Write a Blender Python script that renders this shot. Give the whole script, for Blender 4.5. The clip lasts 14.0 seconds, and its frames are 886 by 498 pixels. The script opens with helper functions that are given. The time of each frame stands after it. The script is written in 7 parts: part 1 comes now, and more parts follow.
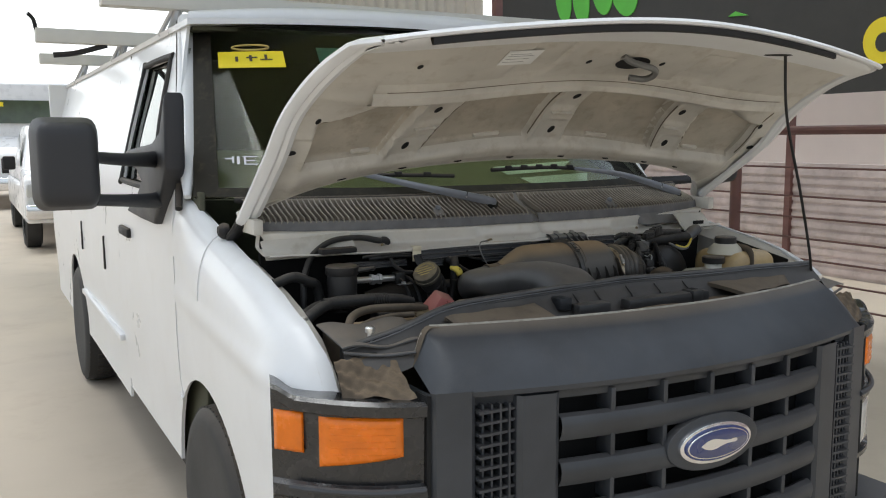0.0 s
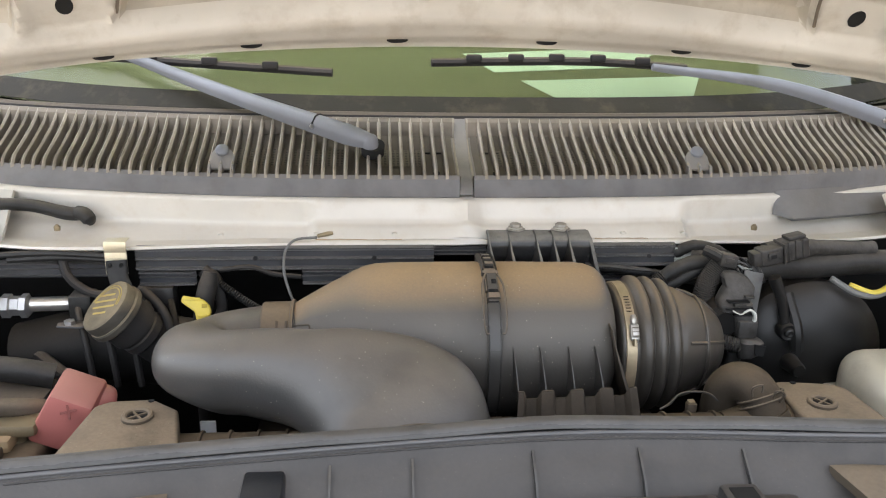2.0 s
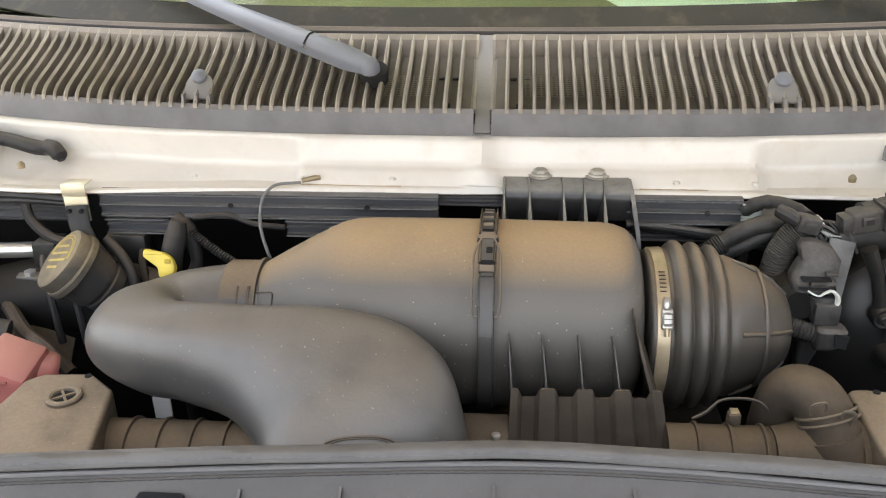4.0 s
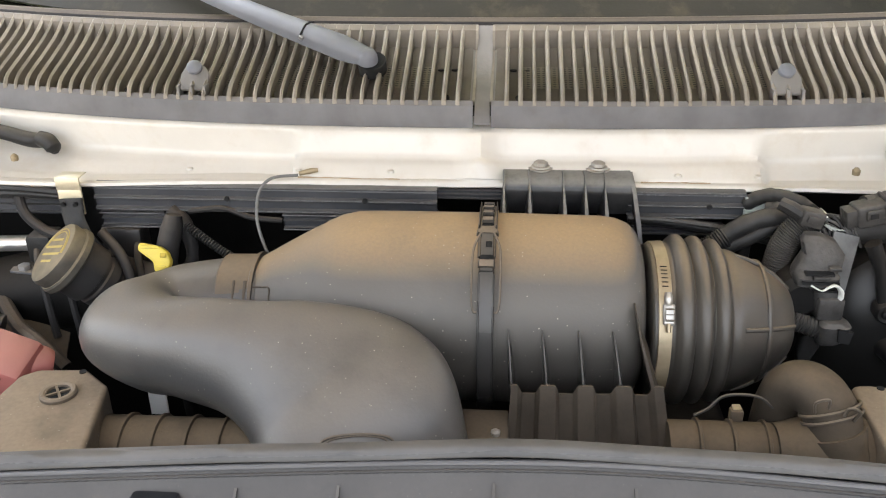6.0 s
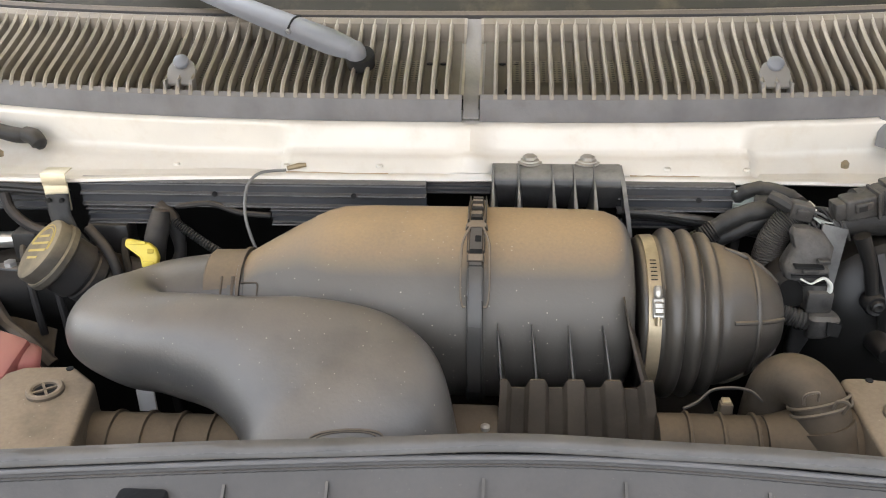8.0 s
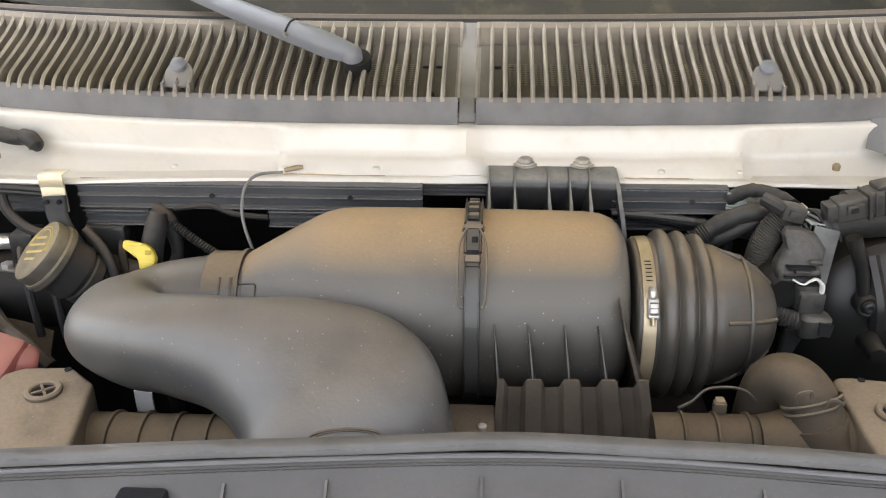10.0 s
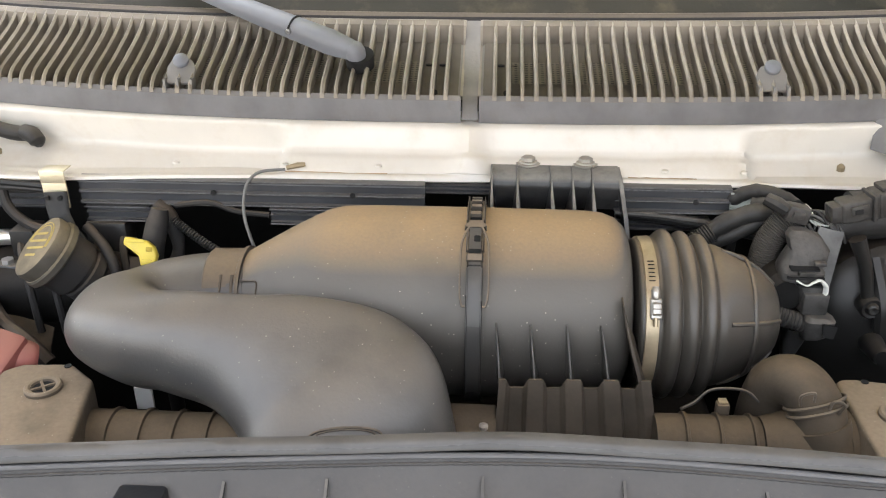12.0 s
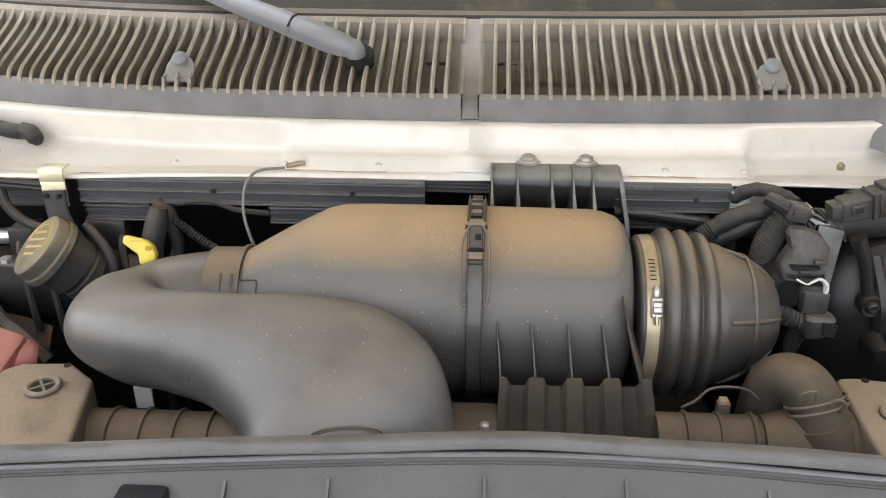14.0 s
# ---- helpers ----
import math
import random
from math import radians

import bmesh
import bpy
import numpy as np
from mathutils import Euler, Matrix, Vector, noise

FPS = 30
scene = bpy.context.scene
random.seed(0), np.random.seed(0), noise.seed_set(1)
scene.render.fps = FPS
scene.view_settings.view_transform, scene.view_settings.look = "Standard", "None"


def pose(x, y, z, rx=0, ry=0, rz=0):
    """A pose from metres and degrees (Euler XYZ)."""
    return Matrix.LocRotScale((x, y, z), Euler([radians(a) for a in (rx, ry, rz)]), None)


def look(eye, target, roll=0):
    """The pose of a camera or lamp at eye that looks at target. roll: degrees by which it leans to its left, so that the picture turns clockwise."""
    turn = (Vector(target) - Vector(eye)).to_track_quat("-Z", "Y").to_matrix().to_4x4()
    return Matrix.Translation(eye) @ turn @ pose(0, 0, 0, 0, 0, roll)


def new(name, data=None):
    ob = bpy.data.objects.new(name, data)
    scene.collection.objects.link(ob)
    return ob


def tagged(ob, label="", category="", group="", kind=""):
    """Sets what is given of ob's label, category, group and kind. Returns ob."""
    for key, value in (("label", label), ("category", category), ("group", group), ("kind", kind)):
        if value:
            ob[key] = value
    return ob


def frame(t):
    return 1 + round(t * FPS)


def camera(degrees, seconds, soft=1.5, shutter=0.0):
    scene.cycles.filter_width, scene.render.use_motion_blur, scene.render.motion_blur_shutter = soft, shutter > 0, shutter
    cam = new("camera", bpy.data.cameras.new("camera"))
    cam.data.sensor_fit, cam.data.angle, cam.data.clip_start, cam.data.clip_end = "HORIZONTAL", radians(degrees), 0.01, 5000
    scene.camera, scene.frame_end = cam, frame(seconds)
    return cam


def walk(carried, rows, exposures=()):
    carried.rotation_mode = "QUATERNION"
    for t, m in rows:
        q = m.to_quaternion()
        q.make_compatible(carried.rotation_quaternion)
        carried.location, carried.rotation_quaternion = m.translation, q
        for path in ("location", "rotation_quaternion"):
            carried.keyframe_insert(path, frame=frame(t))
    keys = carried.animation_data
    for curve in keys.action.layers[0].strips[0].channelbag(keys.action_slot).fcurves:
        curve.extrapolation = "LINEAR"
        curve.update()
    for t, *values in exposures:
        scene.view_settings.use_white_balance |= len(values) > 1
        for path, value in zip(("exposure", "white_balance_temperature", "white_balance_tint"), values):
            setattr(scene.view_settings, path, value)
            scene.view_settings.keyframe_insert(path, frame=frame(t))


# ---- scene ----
cam = camera(54.0, 14.0, 1.1)
PATH = [
    (0, (-1.5900, -2.2945, 1.5231), (-0.6388, -0.5535, 1.2725), -0.33),
    (0.5, (-1.1072, -2.0004, 1.5490), (-0.2914, -0.2017, 1.2339), 0.58),
    (1, (-0.6968, -1.6930, 1.5725), (-0.0666, 0.1620, 1.1680), 1.56),
    (1.5, (-0.3028, -1.4588, 1.5647), (0.0603, 0.4420, 1.0611), 1.57),
    (2, (-0.1318, -1.1544, 1.5543), (0.0341, 0.7437, 0.9447), 1.23),
    (2.5, (-0.0126, -0.9985, 1.5585), (-0.0273, 0.8650, 0.8327), 0.39),
    (3, (0.0433, -0.9580, 1.5555), (-0.0726, 0.8796, 0.7744), -0.39),
    (3.5, (0.0336, -0.9506, 1.5563), (-0.1182, 0.8667, 0.7337), -0.83),
    (6, (0.0313, -0.9344, 1.5559), (-0.1163, 0.8636, 0.6917), -0.83),
    (6.5, (0.0272, -0.9363, 1.5540), (-0.1095, 0.8601, 0.6858), -0.72),
    (7, (0.0282, -0.9364, 1.5520), (-0.1034, 0.8608, 0.6838), -0.81),
    (7.5, (0.0313, -0.9356, 1.5509), (-0.0974, 0.8614, 0.6818), -0.71),
    (8, (0.0335, -0.9316, 1.5538), (-0.0944, 0.8623, 0.6798), -0.81),
    (10.5, (0.0281, -0.9403, 1.5541), (-0.0785, 0.8598, 0.6898), -0.49),
    (11, (0.0321, -0.9395, 1.5540), (-0.0795, 0.8598, 0.6878), -0.40),
    (11.5, (0.0272, -0.9384, 1.5510), (-0.0814, 0.8619, 0.6878), -0.29),
    (12, (0.0272, -0.9364, 1.5520), (-0.0833, 0.8629, 0.6847), -0.19),
    (12.5, (0.0221, -0.9391, 1.5530), (-0.0864, 0.8601, 0.6868), -0.09),
    (13, (0.0192, -0.9380, 1.5510), (-0.0833, 0.8629, 0.6857), -0.09),
    (13.5, (0.0222, -0.9362, 1.5510), (-0.0803, 0.8627, 0.6837), -0.09),
    (14, (0.0233, -0.9352, 1.5519), (-0.0793, 0.8626, 0.6808), -0.09),
]
EXPOSURES = [(0.0, 0.58, 6150, 6), (0.5, 0.78, 6100, 5), (1.0, 1.12, 6150, 5), (1.5, 1.84, 6300, 7), (2.0, 2.26, 6450, 10), (2.5, 2.47, 6550, 10), (3.5, 2.57, 6600, 10), (14.0, 2.61, 6600, 10)]
walk(cam, [(t, look(eye, target, roll)) for t, eye, target, roll in PATH], EXPOSURES)

# ---- light ----
world = bpy.data.worlds.new("sky")
scene.world = world
world.use_nodes = True
wn = world.node_tree
sky = wn.nodes.new("ShaderNodeTexSky")
sky.sky_type, sky.sun_disc = 'NISHITA', False
sky.sun_elevation, sky.sun_rotation = radians(79), radians(-45)
sky.air_density, sky.dust_density = 1.0, 3.0
pale = wn.nodes.new("ShaderNodeHueSaturation")
pale.inputs["Saturation"].default_value = 0.30
wn.links.new(sky.outputs[0], pale.inputs["Color"])
wn.links.new(pale.outputs[0], wn.nodes["Background"].inputs[0])
wn.nodes["Background"].inputs[1].default_value = 0.15
sun = new("sun", bpy.data.lights.new("sun", 'SUN'))
sun.data.energy, sun.data.angle, sun.data.color = 0.55, radians(26), (1.0, 0.96, 0.91)
sun.matrix_world = look((-1.2, 1.2, 9.0), (0, 0, 0))


# ---- materials ----
def noise_tex(nt, scale, detail=4.0, rough=0.55):
    n = nt.nodes.new("ShaderNodeTexNoise")
    n.inputs["Scale"].default_value, n.inputs["Detail"].default_value, n.inputs["Roughness"].default_value = scale, detail, rough
    tc = nt.nodes.new("ShaderNodeNewGeometry")
    nt.links.new(tc.outputs["Position"], n.inputs["Vector"])
    return n.outputs[0]


def ramp(nt, value, lo, hi, c0=(0, 0, 0), c1=(1, 1, 1)):
    r = nt.nodes.new("ShaderNodeValToRGB")
    r.color_ramp.elements[0].position, r.color_ramp.elements[1].position = lo, hi
    r.color_ramp.elements[0].color, r.color_ramp.elements[1].color = (*c0, 1), (*c1, 1)
    nt.links.new(value, r.inputs[0])
    return r.outputs[0]


def mix(nt, fac, a, b):
    m = nt.nodes.new("ShaderNodeMix")
    m.data_type = 'RGBA'
    if isinstance(fac, float):
        m.inputs[0].default_value = fac
    else:
        nt.links.new(fac, m.inputs[0])
    for k, v in ((6, a), (7, b)):
        if isinstance(v, tuple):
            m.inputs[k].default_value = (*v, 1)
        else:
            nt.links.new(v, m.inputs[k])
    return m.outputs[2]


def times(nt, a, b, op='MULTIPLY'):
    m = nt.nodes.new("ShaderNodeMath")
    m.operation = op
    m.use_clamp = True
    for k, v in ((0, a), (1, b)):
        if isinstance(v, (int, float)):
            m.inputs[k].default_value = v
        else:
            nt.links.new(v, m.inputs[k])
    return m.outputs[0]


def material(name, base, rough=0.5, metal=0.0, dust=0.0, dust_col=(0.32, 0.25, 0.18), big=6.0, fine=220.0, vary=0.25,
             bump=0.15, coat=0.0, speck=0.0, flat_dust=0.05, spec=0.5, rough_var=0.15, dust_lo=0.25, dust_hi=1.0, top_lit_film=None, stain=0.0, stain_col=(0.2, 0.13, 0.08)):
    """A worn surface: base colour that varies at two scales, settled dust on what faces up, stains, grain in the relief."""
    m = bpy.data.materials.new(name)
    m.use_nodes = True
    nt = m.node_tree
    bs = nt.nodes["Principled BSDF"]
    n1, n2 = noise_tex(nt, big), noise_tex(nt, fine, 2.0)
    dark = tuple(c * (1 - vary) for c in base)
    light = tuple(min(1, c * (1 + vary * 0.6)) for c in base)
    col = mix(nt, ramp(nt, n1, 0.3, 0.72), dark, light)
    # dust film that also paints in top light: undersides stay dark
    if top_lit_film:
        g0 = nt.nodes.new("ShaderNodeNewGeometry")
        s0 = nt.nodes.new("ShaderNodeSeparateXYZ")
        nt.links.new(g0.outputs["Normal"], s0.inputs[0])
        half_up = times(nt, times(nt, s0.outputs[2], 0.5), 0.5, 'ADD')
        col = mix(nt, times(nt, ramp(nt, half_up, 0.36, 0.74), times(nt, ramp(nt, n1, 0.25, 0.7), 0.55, 'ADD')), col, top_lit_film)
    if stain:
        col = mix(nt, times(nt, ramp(nt, noise_tex(nt, big * 2.7, 8.0, 0.65), 0.52, 0.75), stain), col, stain_col)
    if dust:
        geo = nt.nodes.new("ShaderNodeNewGeometry")
        sep = nt.nodes.new("ShaderNodeSeparateXYZ")
        nt.links.new(geo.outputs["Normal"], sep.inputs[0])
        up = ramp(nt, sep.outputs[2], dust_lo, dust_hi)
        patch = times(nt, ramp(nt, n1, 0.2, 0.75), 0.45, 'ADD')
        grain = times(nt, times(nt, ramp(nt, n2, 0.2, 0.8), 0.3), 0.78, 'ADD')
        amount = times(nt, times(nt, times(nt, up, flat_dust, 'ADD'), patch), times(nt, grain, dust))
        col = mix(nt, amount, col, dust_col)
        rr = nt.nodes.new("ShaderNodeMapRange")
        rr.inputs[3].default_value, rr.inputs[4].default_value = rough, 0.75
        nt.links.new(amount, rr.inputs[0])
        nt.links.new(rr.outputs[0], bs.inputs["Roughness"])
    else:
        rr = nt.nodes.new("ShaderNodeMapRange")
        rr.inputs[3].default_value, rr.inputs[4].default_value = max(0.02, rough - rough_var), min(1, rough + rough_var)
        nt.links.new(n1, rr.inputs[0])
        nt.links.new(rr.outputs[0], bs.inputs["Roughness"])
    if speck:
        v = nt.nodes.new("ShaderNodeTexVoronoi")
        v.inputs["Scale"].default_value = 140
        geo2 = nt.nodes.new("ShaderNodeNewGeometry")
        nt.links.new(geo2.outputs["Position"], v.inputs["Vector"])
        dots = times(nt, ramp(nt, v.outputs["Distance"], 0.05, 0.10, (1, 1, 1), (0, 0, 0)), ramp(nt, noise_tex(nt, 22, 3.0), 0.40, 0.55))
        col = mix(nt, times(nt, dots, speck), col, (0.62, 0.57, 0.46))
    nt.links.new(col, bs.inputs["Base Color"])
    bs.inputs["Metallic"].default_value, bs.inputs["Coat Weight"].default_value = metal, coat
    bs.inputs["Coat Roughness"].default_value = 0.08
    bs.inputs["Specular IOR Level"].default_value = spec
    if bump:
        b = nt.nodes.new("ShaderNodeBump")
        b.inputs["Strength"].default_value, b.inputs["Distance"].default_value = bump, 0.002
        nt.links.new(n2, b.inputs["Height"])
        nt.links.new(b.outputs[0], bs.inputs["Normal"])
    return m


def glass(name, tint=(0.80, 0.86, 0.70), rough=0.02, ior=1.45):
    m = bpy.data.materials.new(name)
    m.use_nodes = True
    bs = m.node_tree.nodes["Principled BSDF"]
    bs.inputs["Base Color"].default_value = (*tint, 1)
    bs.inputs["Transmission Weight"].default_value, bs.inputs["Roughness"].default_value, bs.inputs["IOR"].default_value = 1.0, rough, ior
    return m


M_WHITE = material("white_paint", (0.76, 0.765, 0.77), 0.32, vary=0.06, bump=0.02, coat=0.25, big=3.0, stain=0.12, stain_col=(0.55, 0.52, 0.47))
M_HOODIN = material("dusty_white_paint", (0.60, 0.57, 0.51), 0.42, vary=0.14, bump=0.08, big=6.0, stain=0.55, stain_col=(0.33, 0.275, 0.20))
M_LEDGE = material("ledge_white_paint", (0.70, 0.672, 0.615), 0.30, vary=0.08, bump=0.06, big=9.0, dust=0.30, dust_col=(0.50, 0.41, 0.31), stain=0.35, stain_col=(0.50, 0.41, 0.30))
M_BLACK = material("dusty_black_plastic", (0.016, 0.016, 0.017), 0.42, dust=0.5, dust_col=(0.28, 0.225, 0.165), bump=0.12)
M_AIR = material("air_box_plastic", (0.024, 0.023, 0.022), 0.46, dust=1.0, dust_col=(0.40, 0.275, 0.150), dust_lo=0.66, dust_hi=1.0, speck=0.7, bump=0.10, flat_dust=0.02, fine=300.0, vary=0.3, spec=0.35, top_lit_film=(0.118, 0.111, 0.101))
M_DUCT = material("duct_plastic", (0.032, 0.033, 0.035), 0.34, dust=0.40, dust_col=(0.26, 0.21, 0.155), dust_lo=0.55, speck=0.6, bump=0.10, flat_dust=0.04, fine=300.0, vary=0.35, big=9.0, top_lit_film=(0.105, 0.101, 0.096))
# near-black holds the shade deep in the engine bay
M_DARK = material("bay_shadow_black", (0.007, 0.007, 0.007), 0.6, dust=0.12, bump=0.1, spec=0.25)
M_COWL = material("weathered_cowl_plastic", (0.155, 0.155, 0.160), 0.6, dust=0.30, dust_col=(0.33, 0.28, 0.22), bump=0.15, big=14.0, vary=0.3, stain=0.35, stain_col=(0.10, 0.085, 0.065))
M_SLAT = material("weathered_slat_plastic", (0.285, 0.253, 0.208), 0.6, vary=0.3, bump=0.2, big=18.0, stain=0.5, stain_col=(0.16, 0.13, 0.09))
M_WIPER = material("faded_wiper_plastic", (0.185, 0.195, 0.222), 0.5, vary=0.15, bump=0.1, stain=0.3, stain_col=(0.11, 0.105, 0.10))
M_GRILLE = material("grey_grille_plastic", (0.043, 0.047, 0.054), 0.42, dust=0.10, bump=0.1, big=5.0, vary=0.3)
M_BROW = material("dusty_brow_plastic", (0.043, 0.047, 0.054), 0.42, dust=0.75, dust_col=(0.27, 0.22, 0.165), dust_lo=0.84, dust_hi=1.0, flat_dust=0.01, bump=0.12, big=5.0, vary=0.35, stain=0.25, stain_col=(0.08, 0.075, 0.07))
M_TAN = material("dirt_coated_plastic", (0.045, 0.038, 0.031), 0.6, dust=1.0, dust_col=(0.165, 0.124, 0.082), flat_dust=0.3, bump=0.25, spec=0.25, vary=0.4, big=12.0, stain=0.4, stain_col=(0.03, 0.026, 0.022))
M_RUBBER = material("rubber", (0.022, 0.022, 0.023), 0.6, dust=0.35, bump=0.1, spec=0.25)
M_TYRE = material("tyre_rubber", (0.03, 0.03, 0.03), 0.75, dust=0.4, bump=0.2)
M_STEEL = material("bright_steel", (0.62, 0.60, 0.56), 0.28, metal=1.0, vary=0.15, bump=0.05)
M_ALU = material("dull_aluminium", (0.55, 0.55, 0.55), 0.45, metal=0.9, vary=0.2)
M_CHROME = material("chrome", (0.8, 0.8, 0.82), 0.08, metal=1.0, vary=0.03, bump=0)
M_YELLOW = material("yellow_plastic", (0.72, 0.57, 0.08), 0.4, vary=0.1, stain=0.3)
M_STICKER = material("yellow_sticker", (0.85, 0.68, 0.02), 0.5, vary=0.03, bump=0)
M_RED = material("faded_red_rubber", (0.46, 0.15, 0.13), 0.6, dust=0.4, bump=0.1)
M_AMBER = material("amber_lens", (0.80, 0.185, 0.003), 0.25, vary=0.18, bump=0.15, coat=0.1, big=22.0)
M_TANKW = material("aged_white_tank", (0.62, 0.58, 0.47), 0.45, vary=0.15, stain=0.4)
M_TANKO = material("amber_coolant_tank", (0.55, 0.40, 0.20), 0.4, vary=0.2, stain=0.35)
M_GLASS = glass("tinted_glass", ior=1.22)
M_CONC = material("concrete", (0.50, 0.43, 0.34), 0.75, big=0.7, fine=60.0, vary=0.12, bump=0.25, stain=0.2)
M_FENCE = material("red_oxide_steel", (0.15, 0.068, 0.058), 0.55, vary=0.2, bump=0.1)
M_BLUE = material("blue_badge", (0.02, 0.035, 0.14), 0.25, coat=1.0, vary=0.05, bump=0)
M_PAPER = material("paper_label", (0.78, 0.78, 0.76), 0.6, vary=0.06, bump=0)
M_TIN = material("beige_tin_sheet", (0.58, 0.53, 0.45), 0.5, vary=0.08, bump=0.05)
M_BANNER = material("black_mesh_banner", (0.045, 0.043, 0.04), 0.7, vary=0.2)
M_GREEN = material("green_print", (0.12, 0.50, 0.06), 0.6, vary=0.1)
M_WALL = material("pale_wall", (0.88, 0.78, 0.72), 0.8, vary=0.06, big=1.0)

M_SIDEGLASS = glass("dark_side_glass", (0.30, 0.34, 0.28))
# darker slat colours that hold the shade between the slats, with some grime
M_SLATWEB = material("grimy_shaded_slat_web", (0.175, 0.150, 0.118), 0.65, vary=0.35, big=20.0, stain=0.5, stain_col=(0.13, 0.10, 0.068), bump=0.2)
M_COWLFLOOR = material("grimy_shaded_cowl_floor", (0.105, 0.091, 0.073), 0.7, vary=0.3, big=20.0, stain=0.4, stain_col=(0.11, 0.085, 0.058), bump=0.2)
M_CABIN = material("cabin_grey", (0.085, 0.085, 0.055), 0.8, vary=0.15)
M_DASH = material("faded_dashboard", (0.20, 0.195, 0.125), 0.7, vary=0.12, bump=0.1)
M_TEAL = material("teal_sticker", (0.06, 0.16, 0.14), 0.5, vary=0.05, bump=0)
M_PAPERLIT = material("pale_green_paper", (0.70, 0.80, 0.70), 0.6, vary=0.05, bump=0)
M_RACK = material("pale_rack_paint", (0.62, 0.60, 0.55), 0.5, vary=0.08)
M_MIRROR = material("black_mirror_shell", (0.030, 0.030, 0.033), 0.55, vary=0.15, bump=0.12)
M_CREASE = material("sealant_and_crease_shade", (0.16, 0.13, 0.10), 0.8, vary=0.3)
M_HOODFIELD = material("stained_shaded_paint", (0.46, 0.42, 0.35), 0.55, vary=0.25, big=7.0, stain=0.6, stain_col=(0.25, 0.205, 0.15))
M_FIBRE = bpy.data.materials.new("translucent_roof_sheet")
M_FIBRE.use_nodes = True
fn = M_FIBRE.node_tree
weave = mix(fn, ramp(fn, noise_tex(fn, 0.8), 0.3, 0.7), (0.52, 0.53, 0.34), (0.62, 0.62, 0.43))
lit, through_ = fn.nodes.new("ShaderNodeBsdfDiffuse"), fn.nodes.new("ShaderNodeBsdfTranslucent")
both = fn.nodes.new("ShaderNodeMixShader")
for k_, node in enumerate((lit, through_)):
    fn.links.new(weave, node.inputs["Color"])
    fn.links.new(node.outputs[0], both.inputs[k_ + 1])
fn.links.new(both.outputs[0], fn.nodes["Material Output"].inputs[0])
M_BORDER = material("black_glass_border", (0.030, 0.027, 0.020), 0.65, vary=0.3, bump=0.1, spec=0.2, stain=0.5, stain_col=(0.10, 0.08, 0.05), big=9.0)
M_TRAY = material("dusty_tray_plastic", (0.048, 0.042, 0.036), 0.5, dust=0.6, dust_col=(0.20, 0.155, 0.110), flat_dust=0.45, bump=0.2, spec=0.25, vary=0.35, big=16.0)
# near-black for the unlit depth of holes, slots and openings
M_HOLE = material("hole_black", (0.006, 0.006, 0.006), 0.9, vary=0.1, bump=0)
M_GREYPRINT = material("grey_print", (0.35, 0.35, 0.35), 0.6, vary=0.05, bump=0)
M_COWLCLIP = material("cowl_clip_plastic", (0.22, 0.21, 0.20), 0.55, vary=0.12)
M_BRASS = material("tarnished_brass", (0.30, 0.24, 0.15), 0.5, metal=0.5, vary=0.25)
M_RAIL = material("black_rail_plastic", (0.058, 0.061, 0.068), 0.24, dust=0.25, dust_col=(0.32, 0.28, 0.23))
M_WIRE = material("pale_wires", (0.38, 0.41, 0.38), 0.5)
M_STRAP = material("glossy_black_strap", (0.045, 0.044, 0.043), 0.26, dust=0.22, dust_col=(0.30, 0.26, 0.21), flat_dust=0.12, bump=0.06)
M_BRACKET = material("scuffed_black_bracket", (0.032, 0.032, 0.033), 0.30, dust=0.7, dust_col=(0.30, 0.285, 0.26), dust_lo=0.25, dust_hi=0.75, flat_dust=0.05, bump=0.1, big=60.0, vary=0.4)
M_STRAPD = material("dusty_black_strap", (0.05, 0.048, 0.045), 0.4, dust=0.7, flat_dust=0.15, bump=0.1, spec=0.2)
M_NECK = material("dusty_neck_plastic", (0.05, 0.046, 0.042), 0.42, dust=0.8, dust_col=(0.25, 0.18, 0.11), dust_lo=0.2, bump=0.1)
M_FIN = material("black_fin_plastic", (0.045, 0.043, 0.040), 0.36, dust=0.25, flat_dust=0.1, bump=0.08, spec=0.5)
M_BOLT = material("dull_bolt", (0.42, 0.40, 0.36), 0.5, metal=0.35, vary=0.3, dust=0.3, big=80.0)
M_BOOT = material("dusty_rubber_boot", (0.018, 0.018, 0.018), 0.34, dust=0.75, dust_col=(0.27, 0.200, 0.125), dust_lo=0.62, dust_hi=1.0, flat_dust=0.03, bump=0.12, spec=0.5, top_lit_film=(0.078, 0.069, 0.058))
M_CLAMP = material("zinc_clamp", (0.56, 0.46, 0.31), 0.36, metal=0.6, vary=0.3, big=40.0, dust=0.3, dust_col=(0.40, 0.31, 0.2), flat_dust=0.2)
M_SCREW = material("worn_steel_screw", (0.50, 0.48, 0.44), 0.34, metal=0.7, vary=0.25, big=60.0)
M_PIPE = material("dirt_brown_pipe", (0.045, 0.038, 0.030), 0.55, dust=0.9, dust_col=(0.135, 0.100, 0.064), flat_dust=0.08, dust_lo=0.0, big=20.0, vary=0.35, bump=0.2, spec=0.2)
M_COVER = material("dusty_cover_plastic", (0.038, 0.038, 0.039), 0.42, dust=0.28, dust_col=(0.18, 0.15, 0.118), speck=0.05, bump=0.15, flat_dust=0.10, vary=0.35, big=11.0)
M_SEAL = material("seal_rubber", (0.056, 0.056, 0.056), 0.22, dust=0.28, dust_col=(0.22, 0.19, 0.155), bump=0.1, vary=0.3, big=15.0)
